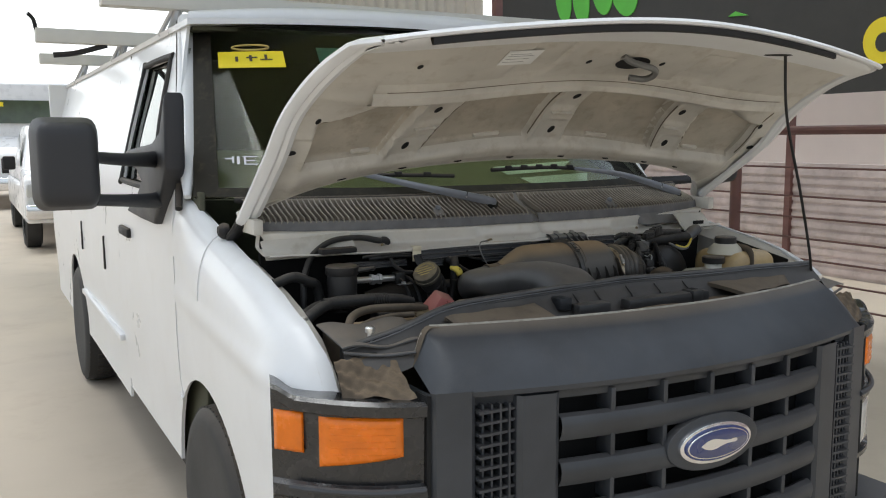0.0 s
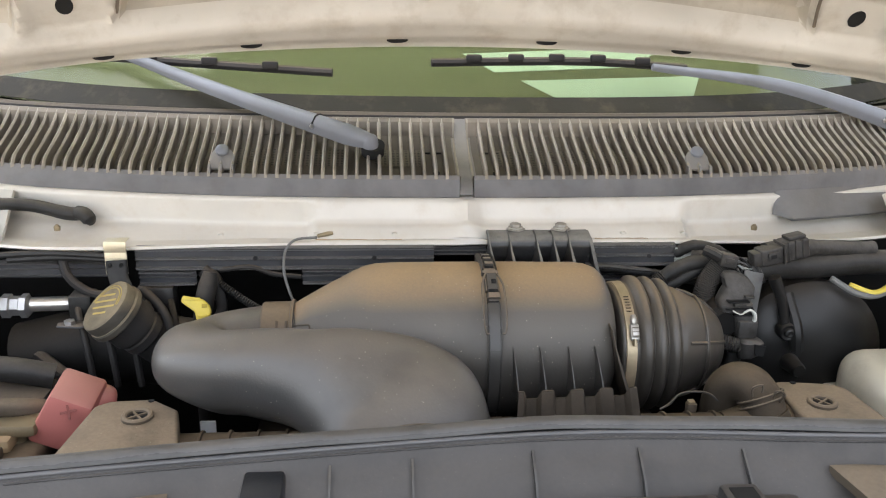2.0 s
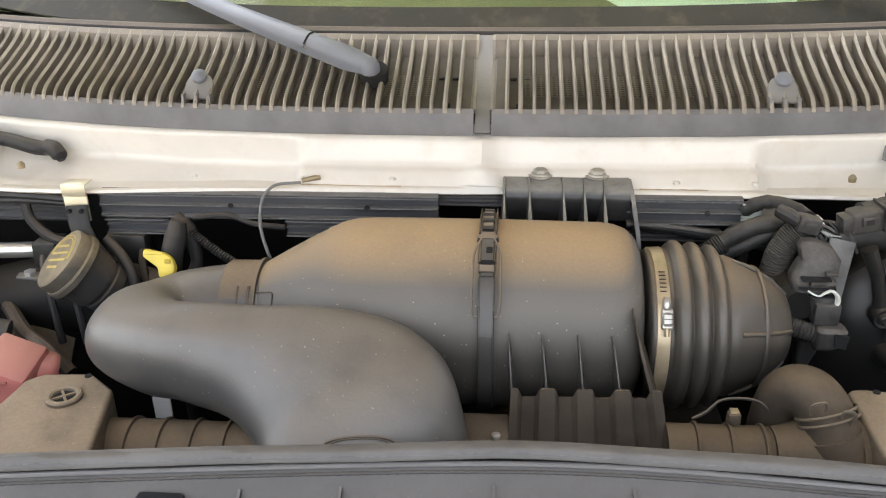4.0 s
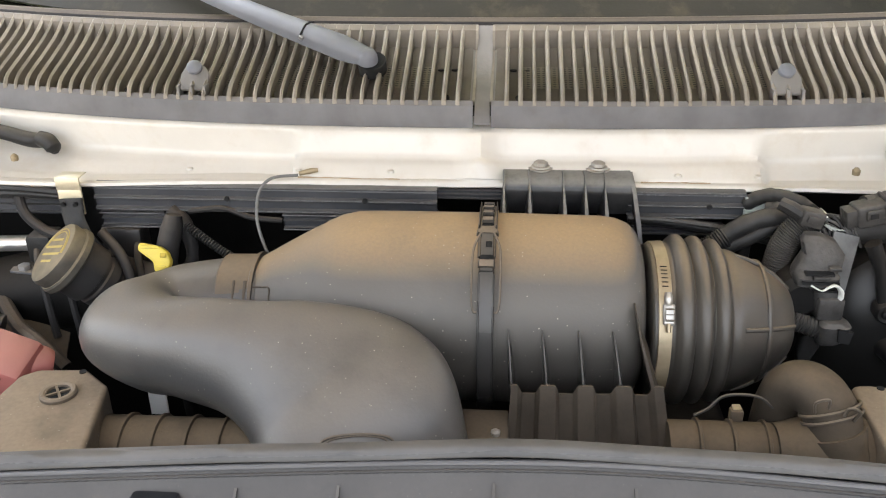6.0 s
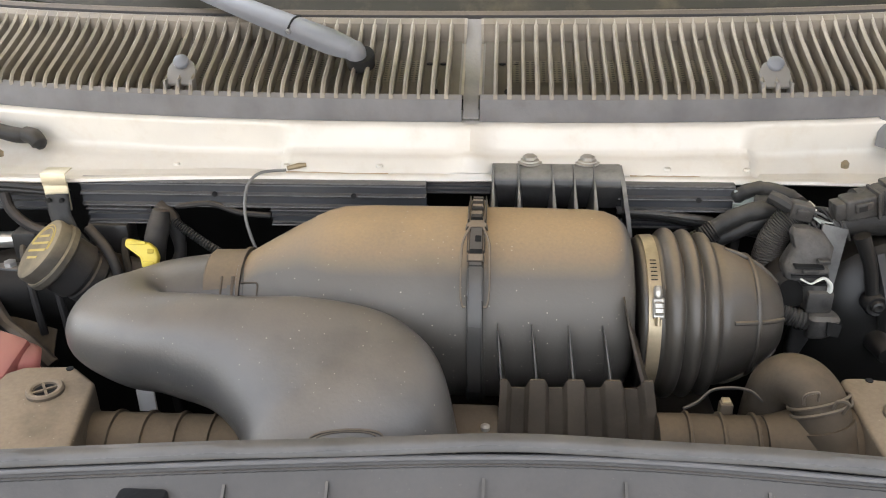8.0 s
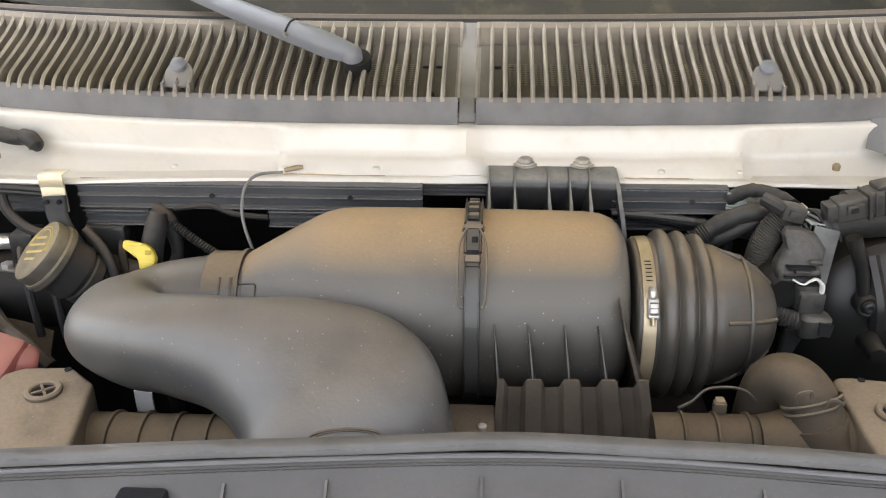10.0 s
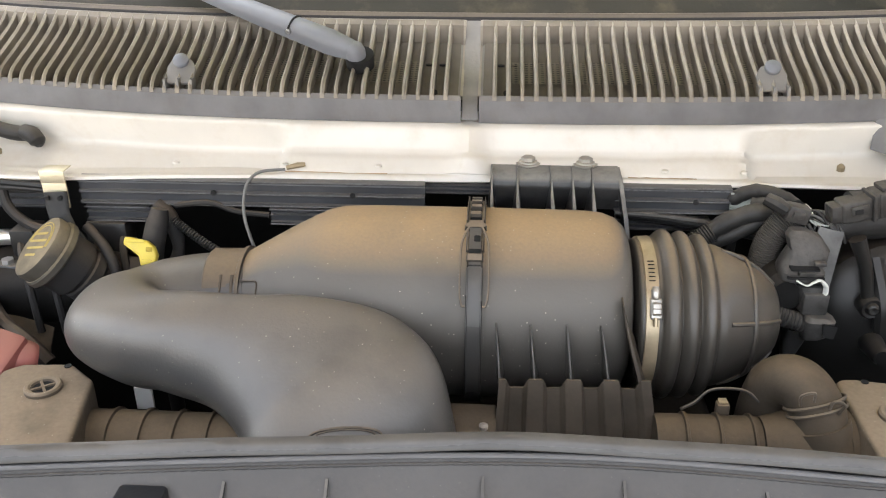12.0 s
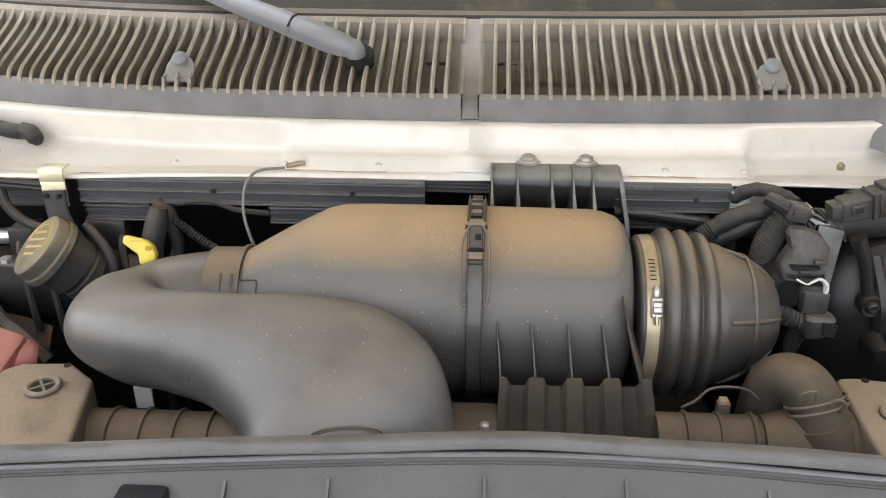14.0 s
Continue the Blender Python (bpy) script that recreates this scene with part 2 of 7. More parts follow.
M_SEALGLOSS = material("glossy_seal_rubber", (0.11, 0.11, 0.115), 0.20, vary=0.2, bump=0.04)
M_COVERDARK = material("recess_shade_plastic", (0.016, 0.018, 0.022), 0.5, vary=0.3)
M_PLATE = material("dust_caked_plastic", (0.065, 0.056, 0.045), 0.6, dust=0.95, dust_col=(0.190, 0.152, 0.110), big=14.0, vary=0.4, flat_dust=0.35, bump=0.2, spec=0.2, stain=0.3, stain_col=(0.10, 0.08, 0.06))
M_BROWNPL = material("brown_dusty_plastic", (0.09, 0.073, 0.055), 0.55, dust=0.95, dust_col=(0.285, 0.222, 0.155), big=18.0, vary=0.35, flat_dust=0.2, bump=0.2, spec=0.25, speck=0.4)
M_LIP = material("pale_dusty_lip", (0.40, 0.37, 0.32), 0.7, vary=0.3, big=20.0, bump=0.3, stain=0.6, stain_col=(0.14, 0.11, 0.08))
M_PALEPLATE = material("pale_scuffed_plate", (0.14, 0.14, 0.137), 0.45, vary=0.35, big=40.0, stain=0.5, stain_col=(0.06, 0.055, 0.05))
M_PLATEGREY = material("grey_dusty_steel", (0.085, 0.09, 0.098), 0.36, dust=0.62, dust_col=(0.23, 0.185, 0.135), vary=0.35, big=14.0, stain=0.5, stain_col=(0.07, 0.055, 0.04))
M_HOSE = material("dusty_hose", (0.020, 0.020, 0.020), 0.45, dust=0.42, dust_col=(0.22, 0.195, 0.165), flat_dust=0.04, dust_lo=0.3, big=30.0, vary=0.4, bump=0.2, spec=0.3)
M_PLUG = material("dusty_plug_plastic", (0.042, 0.041, 0.040), 0.42, dust=0.40, dust_col=(0.23, 0.205, 0.175), flat_dust=0.12, dust_lo=0.1, big=60.0, vary=0.5, bump=0.5, fine=160.0, stain=0.6, stain_col=(0.012, 0.012, 0.012), spec=0.3)
M_BLACKCAP = material("dusty_cap", (0.05, 0.048, 0.044), 0.5, dust=0.95, flat_dust=0.12, dust_lo=0.20, dust_hi=0.8, dust_col=(0.25, 0.205, 0.135), bump=0.15, spec=0.2, vary=0.35, big=40.0)
M_YELLOWWORN = material("worn_yellow_print", (0.50, 0.38, 0.11), 0.7, vary=0.25, stain=0.6)
M_YELLOWDARK = material("shaded_yellow", (0.42, 0.30, 0.02), 0.5)
M_GOLD = material("gold_zinc", (0.68, 0.62, 0.46), 0.35, metal=0.6, vary=0.2)
M_CABLE = material("pale_grey_cable", (0.16, 0.158, 0.15), 0.5, vary=0.2)
M_ALUB = material("bright_aluminium", (0.82, 0.82, 0.80), 0.3, metal=0.9, vary=0.12)
M_REDDARK = material("dark_red", (0.22, 0.05, 0.04), 0.6)
M_DIRT = material("ochre_dirt", (0.40, 0.29, 0.17), 0.85, vary=0.25, bump=0.3)
M_GLOSSBLACK = material("gloss_black", (0.012, 0.012, 0.012), 0.36, vary=0.3, dust=0.10, bump=0.03, spec=0.4)
M_TIE = material("white_tie", (0.72, 0.73, 0.68), 0.4, vary=0.1)
M_WHITEPL = material("white_plastic", (0.78, 0.76, 0.70), 0.4, vary=0.08)
M_LAMPSHELL = material("dark_lamp_shell", (0.022, 0.022, 0.023), 0.25, vary=0.35, bump=0.08, coat=0.3, big=14.0, stain=0.4, stain_col=(0.09, 0.08, 0.07))
M_LAMPGLASS = material("lamp_lens", (0.55, 0.55, 0.53), 0.1, vary=0.1, coat=1.0)
M_TRUCKGLASS = material("truck_glass", (0.05, 0.07, 0.045), 0.08, vary=0.2, bump=0, coat=1.0)
M_WHITE2 = material("white_truck_paint", (0.76, 0.76, 0.76), 0.3, vary=0.05, bump=0.02, coat=0.5)
M_HAZE = bpy.data.materials.new("pale_haze")
M_HAZE.use_nodes = True
M_HAZE.node_tree.nodes["Principled BSDF"].inputs["Emission Color"].default_value = (1.0, 0.99, 0.97, 1)
M_HAZE.node_tree.nodes["Principled BSDF"].inputs["Emission Strength"].default_value = 1.0
M_MAUVE = material("mauve_board", (0.56, 0.47, 0.45), 0.8, vary=0.25, bump=0.3, big=3.0, stain=0.3)


def perforated(name):
    """Grey plastic with rows of small slots through it."""
    m = material(name, (0.10, 0.090, 0.076), 0.6, dust=0.15)
    nt = m.node_tree
    bs = nt.nodes["Principled BSDF"]
    geo = nt.nodes.new("ShaderNodeNewGeometry")
    br = nt.nodes.new("ShaderNodeTexBrick")
    br.offset = 0.0
    br.inputs["Scale"].default_value = 1.0
    br.inputs["Brick Width"].default_value, br.inputs["Row Height"].default_value, br.inputs["Mortar Size"].default_value = 0.0060, 0.0046, 0.0014
    br.inputs["Color1"].default_value = br.inputs["Color2"].default_value = (0, 0, 0, 1)
    br.inputs["Mortar"].default_value = (1, 1, 1, 1)
    nt.links.new(geo.outputs["Position"], br.inputs["Vector"])
    old = bs.inputs["Base Color"].links[0].from_socket
    nt.links.new(mix(nt, br.outputs["Color"], (0.008, 0.008, 0.008), old), bs.inputs["Base Color"])
    return m


M_PERF = perforated("perforated_plastic")


# ---- mesh helpers ----
def finish(bm, name, mat, parent=None, label="", angle=35, smooth=True, recalc=True):
    if recalc:
        bmesh.ops.recalc_face_normals(bm, faces=bm.faces)
    me = bpy.data.meshes.new(name)
    for f in bm.faces:
        f.smooth = smooth
    bm.to_mesh(me)
    bm.free()
    if smooth:
        me.set_sharp_from_angle(angle=radians(angle))
    me.materials.append(mat)
    ob = new(name, me)
    if parent is not None:
        ob.parent = parent
    if label:
        tagged(ob, label)
    return ob


def part(name, bm, mat, parent, label="", angle=35):
    return finish(bm, name, mat, parent, label, angle)


def join_in(bm, other, m=None):
    """Adds the mesh of another bmesh, moved by m, and frees it."""
    if m is not None:
        bmesh.ops.transform(other, matrix=m, verts=other.verts)
    me = bpy.data.meshes.new("tmp")
    other.to_mesh(me)
    other.free()
    bm.from_mesh(me)
    bpy.data.meshes.remove(me)
    return bm


def box(x0, x1, y0, y1, z0, z1, r=0.0, seg=2, bm=None):
    b = bmesh.new()
    bmesh.ops.create_cube(b, size=1.0)
    for v in b.verts:
        v.co = Vector((x0 if v.co.x < 0 else x1, y0 if v.co.y < 0 else y1, z0 if v.co.z < 0 else z1))
    if r:
        bmesh.ops.bevel(b, geom=b.edges, offset=r, segments=seg, affect='EDGES', profile=0.5)
    return join_in(bm, b) if bm else b


def prism(outline, axis, a, b, r=0.0, seg=2, bm=None):
    """A closed outline of 2D points drawn out along an axis from a to b."""
    q = bmesh.new()

    def at(p, d):
        return {'x': (d, p[0], p[1]), 'y': (p[0], d, p[1]), 'z': (p[0], p[1], d)}[axis]
    lo, hi = [q.verts.new(at(p, a)) for p in outline], [q.verts.new(at(p, b)) for p in outline]
    n = len(outline)
    q.faces.new(lo)
    q.faces.new(hi[::-1])
    for i in range(n):
        q.faces.new((lo[i], hi[i], hi[(i + 1) % n], lo[(i + 1) % n]))
    bmesh.ops.recalc_face_normals(q, faces=q.faces)
    if r:
        bmesh.ops.bevel(q, geom=q.edges, offset=r, segments=seg, affect='EDGES', profile=0.5)
    return join_in(bm, q) if bm else q


def spline(points, n):
    """n + 1 points of a smooth line through the points (any dimension)."""
    p = np.array(points, float)
    p = np.vstack([2 * p[0] - p[1], p, 2 * p[-1] - p[-2]])
    out = []
    k = len(p) - 3
    for i in range(n + 1):
        s = min(i / n * k, k - 1e-9)
        j, f = int(s), s - int(s)
        a, b, c, d = p[j:j + 4]
        out.append(0.5 * (2 * b + (c - a) * f + (2 * a - 5 * b + 4 * c - d) * f * f + (3 * b - a - 3 * c + d) * f ** 3))
    return np.array(out)


def loft(rings, closed=True, caps=True, bm=None):
    """A skin over rings of equal numbers of points."""
    q = bmesh.new()
    rows = [[q.verts.new(p) for p in ring] for ring in rings]
    n = len(rows[0])
    for r0, r1 in zip(rows, rows[1:]):
        for i in range(n if closed else n - 1):
            q.faces.new((r0[i], r0[(i + 1) % n], r1[(i + 1) % n], r1[i]))
    if caps and closed:
        q.faces.new(rows[0])
        q.faces.new(rows[-1])
    return join_in(bm, q) if bm else q


def tube(points, r, n=None, sides=12, bm=None, flat=1.0, caps=True):
    """A pipe along a smooth line; r is one radius or a list of them; flat squeezes its section."""
    n = n or max(6, (len(points) - 1) * 8)
    path = spline(points, n)
    rs = np.interp(np.linspace(0, 1, n + 1), np.linspace(0, 1, len(r)), r) if isinstance(r, (list, tuple)) else [r] * (n + 1)
    rings, up = [], None
    for i in range(n + 1):
        d = Vector(path[min(i + 1, n)] - path[max(i - 1, 0)]).normalized()
        if up is None:
            up = Vector((0, 0, 1)) if abs(d.z) < 0.9 else Vector((1, 0, 0))
        side = d.cross(up).normalized()
        up = side.cross(d).normalized()
        rings.append([Vector(path[i]) + (side * math.cos(t) + up * math.sin(t) * flat) * rs[i] for t in np.linspace(0, 2 * math.pi, sides, endpoint=False)])
    return loft(rings, caps=caps, bm=bm)


def lathe(profile, centre, axis='z', sides=32, bm=None, m=None):
    """A turned body: profile of (along, radius) about an axis through centre."""
    rings = []
    for a, r in profile:
        ring = []
        for t in np.linspace(0, 2 * math.pi, sides, endpoint=False):
            c, s = r * math.cos(t), r * math.sin(t)
            p = {'x': (a, c, s), 'y': (c, a, s), 'z': (c, s, a)}[axis]
            ring.append(Vector(p))
        rings.append(ring)
    q = loft(rings)
    bmesh.ops.transform(q, matrix=Matrix.Translation(centre) @ (m or Matrix.Identity(4)), verts=q.verts)
    return join_in(bm, q) if bm else q


def grid_sheet(f, nu, nv, bm=None):
    """A sheet: f(u, v) for u, v from 0 to 1."""
    q = bmesh.new()
    rows = [[q.verts.new(f(i / nu, j / nv)) for i in range(nu + 1)] for j in range(nv + 1)]
    for r0, r1 in zip(rows, rows[1:]):
        for i in range(nu):
            q.faces.new((r0[i], r0[i + 1], r1[i + 1], r1[i]))
    return join_in(bm, q) if bm else q


def thicken(bm, d):
    bmesh.ops.recalc_face_normals(bm, faces=bm.faces)
    bmesh.ops.solidify(bm, geom=bm.faces, thickness=d)
    return bm


def smooth(a, b, x):
    t = min(1, max(0, (x - a) / (b - a)))
    return t * t * (3 - 2 * t)


def empty(name, label, category, group="", at=(0, 0, 0), kind=""):
    e = new(name)
    e.empty_display_size = 0.2
    e.location = at
    return tagged(e, label, category, group, kind)


# ---- ground ----
GZ = -0.06
g = grid_sheet(lambda u, v: (-150 + 300 * u, -150 + 300 * v, GZ), 12, 12)
tagged(finish(g, "ground", M_CONC), "pale dusty concrete yard floor", "ground", kind="structure")

# ---- the van: body ----
van = empty("van", "white cargo van, bonnet propped open over a dusty engine", "van")


def y_cowl(x):
    return 0.19 * (abs(x) / 0.9) ** 2.7


def side_x(z):
    """Half width of the body at a height."""
    return 1.0 - 0.02 * smooth(0.9, 0.4, z) - 0.17 * smooth(1.15, 2.1, z) ** 1.2


AXLE_F, AXLE_R, TYRE = 0.32, 3.85, 0.385


def cut(bm, test):
    bmesh.ops.delete(bm, geom=[q for q in bm.faces if test(q.calc_center_median())], context='FACES')
    for v in bm.verts:
        for axle in (AXLE_F, AXLE_R):
            d = math.hypot(v.co.y - axle, v.co.z - 0.33)
            if v.is_boundary and 0.40 < d < 0.50 and v.co.z > 0.41:
                v.co.y, v.co.z = axle + (v.co.y - axle) * 0.455 / d, 0.33 + (v.co.z - 0.33) * 0.455 / d
    return bm


def in_door_window(c):
    return 1.02 + 0.15 * smooth(1.4, 1.8, c.z) < c.y < 1.72 and 1.36 < c.z < 1.84


def in_arch(c):
    return (c.y - AXLE_R) ** 2 + (c.z - 0.33) ** 2 < 0.45 ** 2 or (c.y - AXLE_F) ** 2 + (c.z - 0.33) ** 2 < 0.455 ** 2


def body_side(sign):
    def f(u, v):
        y, z = 1.86 + 3.4 * u, 0.34 + 1.62 * v
        return (sign * (side_x(z) + 0.012 * smooth(0.012, 0, abs(z - 1.02)) * 0.3), y, z)
    bm = cut(grid_sheet(f, 130, 60), in_arch)
    side = part("side_panel", thicken(bm, 0.012), M_WHITE, van)

    def d(u, v):
        y, z = 0.66 + 1.19 * u, 0.40 + 1.55 * v
        lead = 0.38 * smooth(1.30, 1.95, z)
        y = max(y, 0.62 + lead)
        return (sign * (side_x(z) + 0.002), y, z)
    bm = cut(cut(grid_sheet(d, 90, 110), in_arch), in_door_window)
    door = part("cab_door", thicken(bm, 0.012), M_WHITE, van, "white cab door")
    bm = grid_sheet(lambda u, v: (sign * (side_x(1.34 + 0.52 * v) - 0.02), 1.0 + 0.75 * u, 1.34 + 0.52 * v), 6, 12)
    pane = part("window", thicken(bm, 0.005), M_SIDEGLASS, door, "side window with pale reflections")
    pane.visible_shadow = False
    # rubber round the pane
    loop = [(1.01, 1.36), (1.10, 1.60), (1.17, 1.82), (1.20, 1.845), (1.70, 1.845), (1.73, 1.81), (1.73, 1.39), (1.70, 1.355), (1.03, 1.35), (1.01, 1.36)]
    bm = tube([(sign * (side_x(z) + 0.002), y, z) for y, z in loop], 0.013, n=90, sides=8)
    part("window_seal", bm, M_RUBBER, door, "black rubber window seal")
    part("door_handle", box(min(sign * 0.995, sign * 1.02), max(sign * 0.995, sign * 1.02), 1.50, 1.72, 1.12, 1.16, 0.008), M_RUBBER, door, "black door handle")
    # vertical slots of the hinges and catches
    for y in (2.35, 3.30):
        part("catch", box(min(sign * 0.992, sign * 1.008), max(sign * 0.992, sign * 1.008), y - 0.012, y + 0.012, 0.88, 1.05, 0.004), M_RUBBER, side, "black side door catch")
    part("moulding", box(min(sign * 0.985, sign * 1.012), max(sign * 0.985, sign * 1.012), 1.9, 3.38, 0.60, 0.63, 0.006), M_WHITE, side)


for s in (-1, 1):
    body_side(s)


def z_bay(y):
    """Height of the bonnet shut line on the wing."""
    return float(np.interp(y, [-0.52, -0.48, -0.42, -0.337, -0.2, -0.087, 0.1, 0.31, 0.66], [0.90, 0.945, 1.02, 1.085, 1.135, 1.163, 1.195, 1.235, 1.31]))


def wing(sign):
    def f(u, v):
        y = -0.485 + 1.14 * v
        zt, xt = z_bay(y), 0.905 - 0.01 * smooth(-0.1, -0.5, y)
        if u < 0.4:
            a = u / 0.4 * math.pi / 2
            x, z = xt + (side_x(zt - 0.2) - xt) * math.sin(a) ** 0.85, zt - 0.20 * (1 - math.cos(a))
        else:
            z = (zt - 0.20) + (0.40 - (zt - 0.20)) * (u - 0.4) / 0.6
            x = side_x(z)
        x -= 0.03 * smooth(-0.2, -0.5, y) ** 2
        x += 0.006 * smooth(0.05, 0.0, abs(z - (0.98 + 0.06 * y)))
        return (sign * x, y, z)
    w = part("front_wing", thicken(cut(grid_sheet(f, 60, 80), in_arch), 0.008), M_WHITE, van, "white painted front wing")
    # inner flange that the bonnet closes on
    ys = np.linspace(-0.47, 0.2, 30)
    bm = loft([[Vector((sign * (0.905 - q), y, z_bay(y) - dz)) for q, dz in ((0.0, 0.006), (0.018, 0.03), (0.05, 0.045), (0.056, 0.10), (0.058, 0.30))] for y in ys], closed=False)
    part("wing_flange", bm, M_HOODIN, w, "dusty inner wing flange")
    for y in (-0.25, 0.0):
        part("flange_bolt", lathe([(0, 0.009), (0.006, 0.009), (0.008, 0.006)], (sign * 0.868, y, z_bay(y) - 0.042), 'z', 6), M_STEEL, w)


for s in (-1, 1):
    wing(s)


def wheel(sign, y):
    c = (sign * 0.87, y, GZ + TYRE)
    w = part("wheel", lathe([(-0.12, 0.25), (-0.125, 0.31), (-0.12, 0.35), (-0.10, 0.376), (-0.05, TYRE - 0.006), (0.05, TYRE - 0.006), (0.10, 0.376), (0.12, 0.35), (0.125, 0.31), (0.12, 0.25)], c, 'x', 56), M_TYRE, van)
    part("rim", lathe([(-0.08, 0.05), (-0.08, 0.235), (0.10, 0.25), (0.10, 0.22), (0.03, 0.19), (0.05, 0.06), (0.07, 0.05)], c, 'x', 40), M_ALU, w, "dull steel rim")
    blocks = bmesh.new()
    for k in range(64):
        a = 2 * math.pi * k / 64
        for x0, x1, o in ((-0.105, -0.066, 0.0), (-0.056, -0.018, 0.4), (-0.008, 0.03, 0.0), (0.04, 0.066, 0.4), (0.076, 0.108, 0.0)):
            m = Matrix.Translation(c) @ Matrix.Rotation(a + o * 2 * math.pi / 64, 4, 'X')
            join_in(blocks, box(x0, x1, -0.013, 0.013, TYRE - 0.012 - 0.6 * max(0, abs(x0 + x1) / 2 - 0.07), TYRE - 0.6 * max(0, abs(x0 + x1) / 2 - 0.07)), m)
    part("tread", blocks, M_TYRE, w)


for s in (-1, 1):
    for y in (AXLE_F, AXLE_R):
        wheel(s, y)


def roof_f(u, v):
    x, y = -0.865 + 1.73 * u, 0.80 + 4.44 * v
    k = abs(x) / 0.865
    return (x, y + 0.12 * k ** 2 * (1 - v), 1.955 + 0.12 * (1 - k ** 3) * smooth(0, 0.12, v) + 0.015 * (1 - k ** 2))


part("roof", thicken(grid_sheet(roof_f, 40, 40), 0.02), M_WHITE, van)
part("rear_wall", box(-0.98, 0.98, 5.22, 5.25, 0.4, 1.96), M_WHITE, van)
part("floor_pan", box(-0.96, 0.96, 0.66, 5.2, 0.36, 0.42), M_DARK, van)
part("underbody", box(-0.70, 0.70, -0.3, 0.66, 0.28, 0.34), M_DARK, van)
for s in (-1, 1):
    part("door_trim", box(min(s * 0.925, s * 0.945), max(s * 0.925, s * 0.945), 0.50, 2.2, 0.42, 1.36, 0.006), M_CABIN, van, "dull grey inner door trim")
part("headliner", box(-0.83, 0.83, 0.98, 2.2, 1.925, 1.94, 0.003), M_CABIN, van, "dull grey headliner")
part("bulkhead", box(-0.85, 0.85, 2.2, 2.22, 0.42, 1.93), M_CABIN, van)
part("dashboard", grid_sheet(lambda u, v: (-0.93 + 1.86 * u, 0.165 + 0.33 * abs(-1 + 2 * u) ** 2.4 + 0.75 * v, 1.335 + 0.15 * smooth(0.15, 0.9, v)), 40, 14), M_DASH, van, "sun-faded grey dashboard")

def screen_f(u, v, off=0.0):
    k = abs(-1 + 2 * u)
    x = (-1 + 2 * u) * (0.955 - 0.155 * v)
    y = 0.135 + 0.40 * k ** 2.6 + v * (0.70 - 0.10 * k ** 2)
    return Vector((x, y - off * 0.66, 1.342 + 0.62 * v + off * 0.75))


ws = part("windscreen", thicken(grid_sheet(screen_f, 48, 20), 0.005), M_GLASS, van, "dusty green-tinted windscreen")
ws.visible_shadow = False


def screen_patch(name, u0, u1, v0, v1, mat, label="", off=0.006, n=6):
    return part(name, thicken(grid_sheet(lambda a, b: screen_f(u0 + (u1 - u0) * a, v0 + (v1 - v0) * b, off), n, n), 0.001), mat, ws, label)


# black border of the glass
for u0, u1, v0, v1 in ((0.0, 0.034, 0.0, 1.0), (0.966, 1.0, 0.0, 1.0), (0.034, 0.966, 0.965, 1.0), (0.034, 0.966, 0.0, 0.045)):
    screen_patch("glass_border", u0, u1, v0, v1, M_BORDER, "black glass border", 0.004, 30)
screen_patch("sticker", 0.045, 0.165, 0.70, 0.80, M_STICKER, "yellow sticker with black pen marks")
for k, (a, b, c, d) in enumerate(((0.075, 0.080, 0.735, 0.765), (0.095, 0.115, 0.755, 0.762), (0.10, 0.105, 0.735, 0.772), (0.12, 0.142, 0.742, 0.748), (0.128, 0.133, 0.742, 0.775))):
    screen_patch("pen_mark", a, b, c, d, M_RUBBER, "", 0.009, 2)
part("sticker_ring", tube([tuple(screen_f(0.105 + 0.034 * math.cos(a), 0.822 + 0.016 * math.sin(a), 0.008)) for a in np.linspace(0, 2 * math.pi, 17)], 0.004, n=48, sides=6), M_YELLOWWORN, ws, "olive ring drawn above the sticker")
screen_patch("sticker", 0.235, 0.29, 0.745, 0.84, M_TEAL, "faded teal inspection sticker", -0.008)
bm = bmesh.new()
for a, b, c, d in ((0.045, 0.055, 0.185, 0.192), (0.055, 0.058, 0.165, 0.20), (0.062, 0.066, 0.160, 0.20), (0.070, 0.092, 0.196, 0.201), (0.073, 0.088, 0.176, 0.181), (0.074, 0.092, 0.158, 0.163), (0.072, 0.075, 0.158, 0.20)):
    join_in(bm, grid_sheet(lambda p, q: screen_f(a + (b - a) * p, c + (d - c) * q, 0.007), 2, 2))
part("chalk_mark", bm, M_PAPER, ws, "white handwritten pen marks")
# sheets of paper behind the glass, standing on the dashboard
for pts in (((0.112, 0.256, 1.386), (0.41, 0.262, 1.396), (0.396, 0.243, 1.362), (0.194, 0.237, 1.349)), ((0.02, 0.29, 1.425), (0.36, 0.30, 1.44), (0.30, 0.275, 1.408), (0.07, 0.27, 1.398))):
    bm = bmesh.new()
    bm.faces.new([bm.verts.new(p) for p in pts])
    tagged(finish(thicken(bm, 0.001), "paper_sheet", M_PAPERLIT), "pale green-white paper sheet on the dashboard", "paper", "papers on the dashboard")

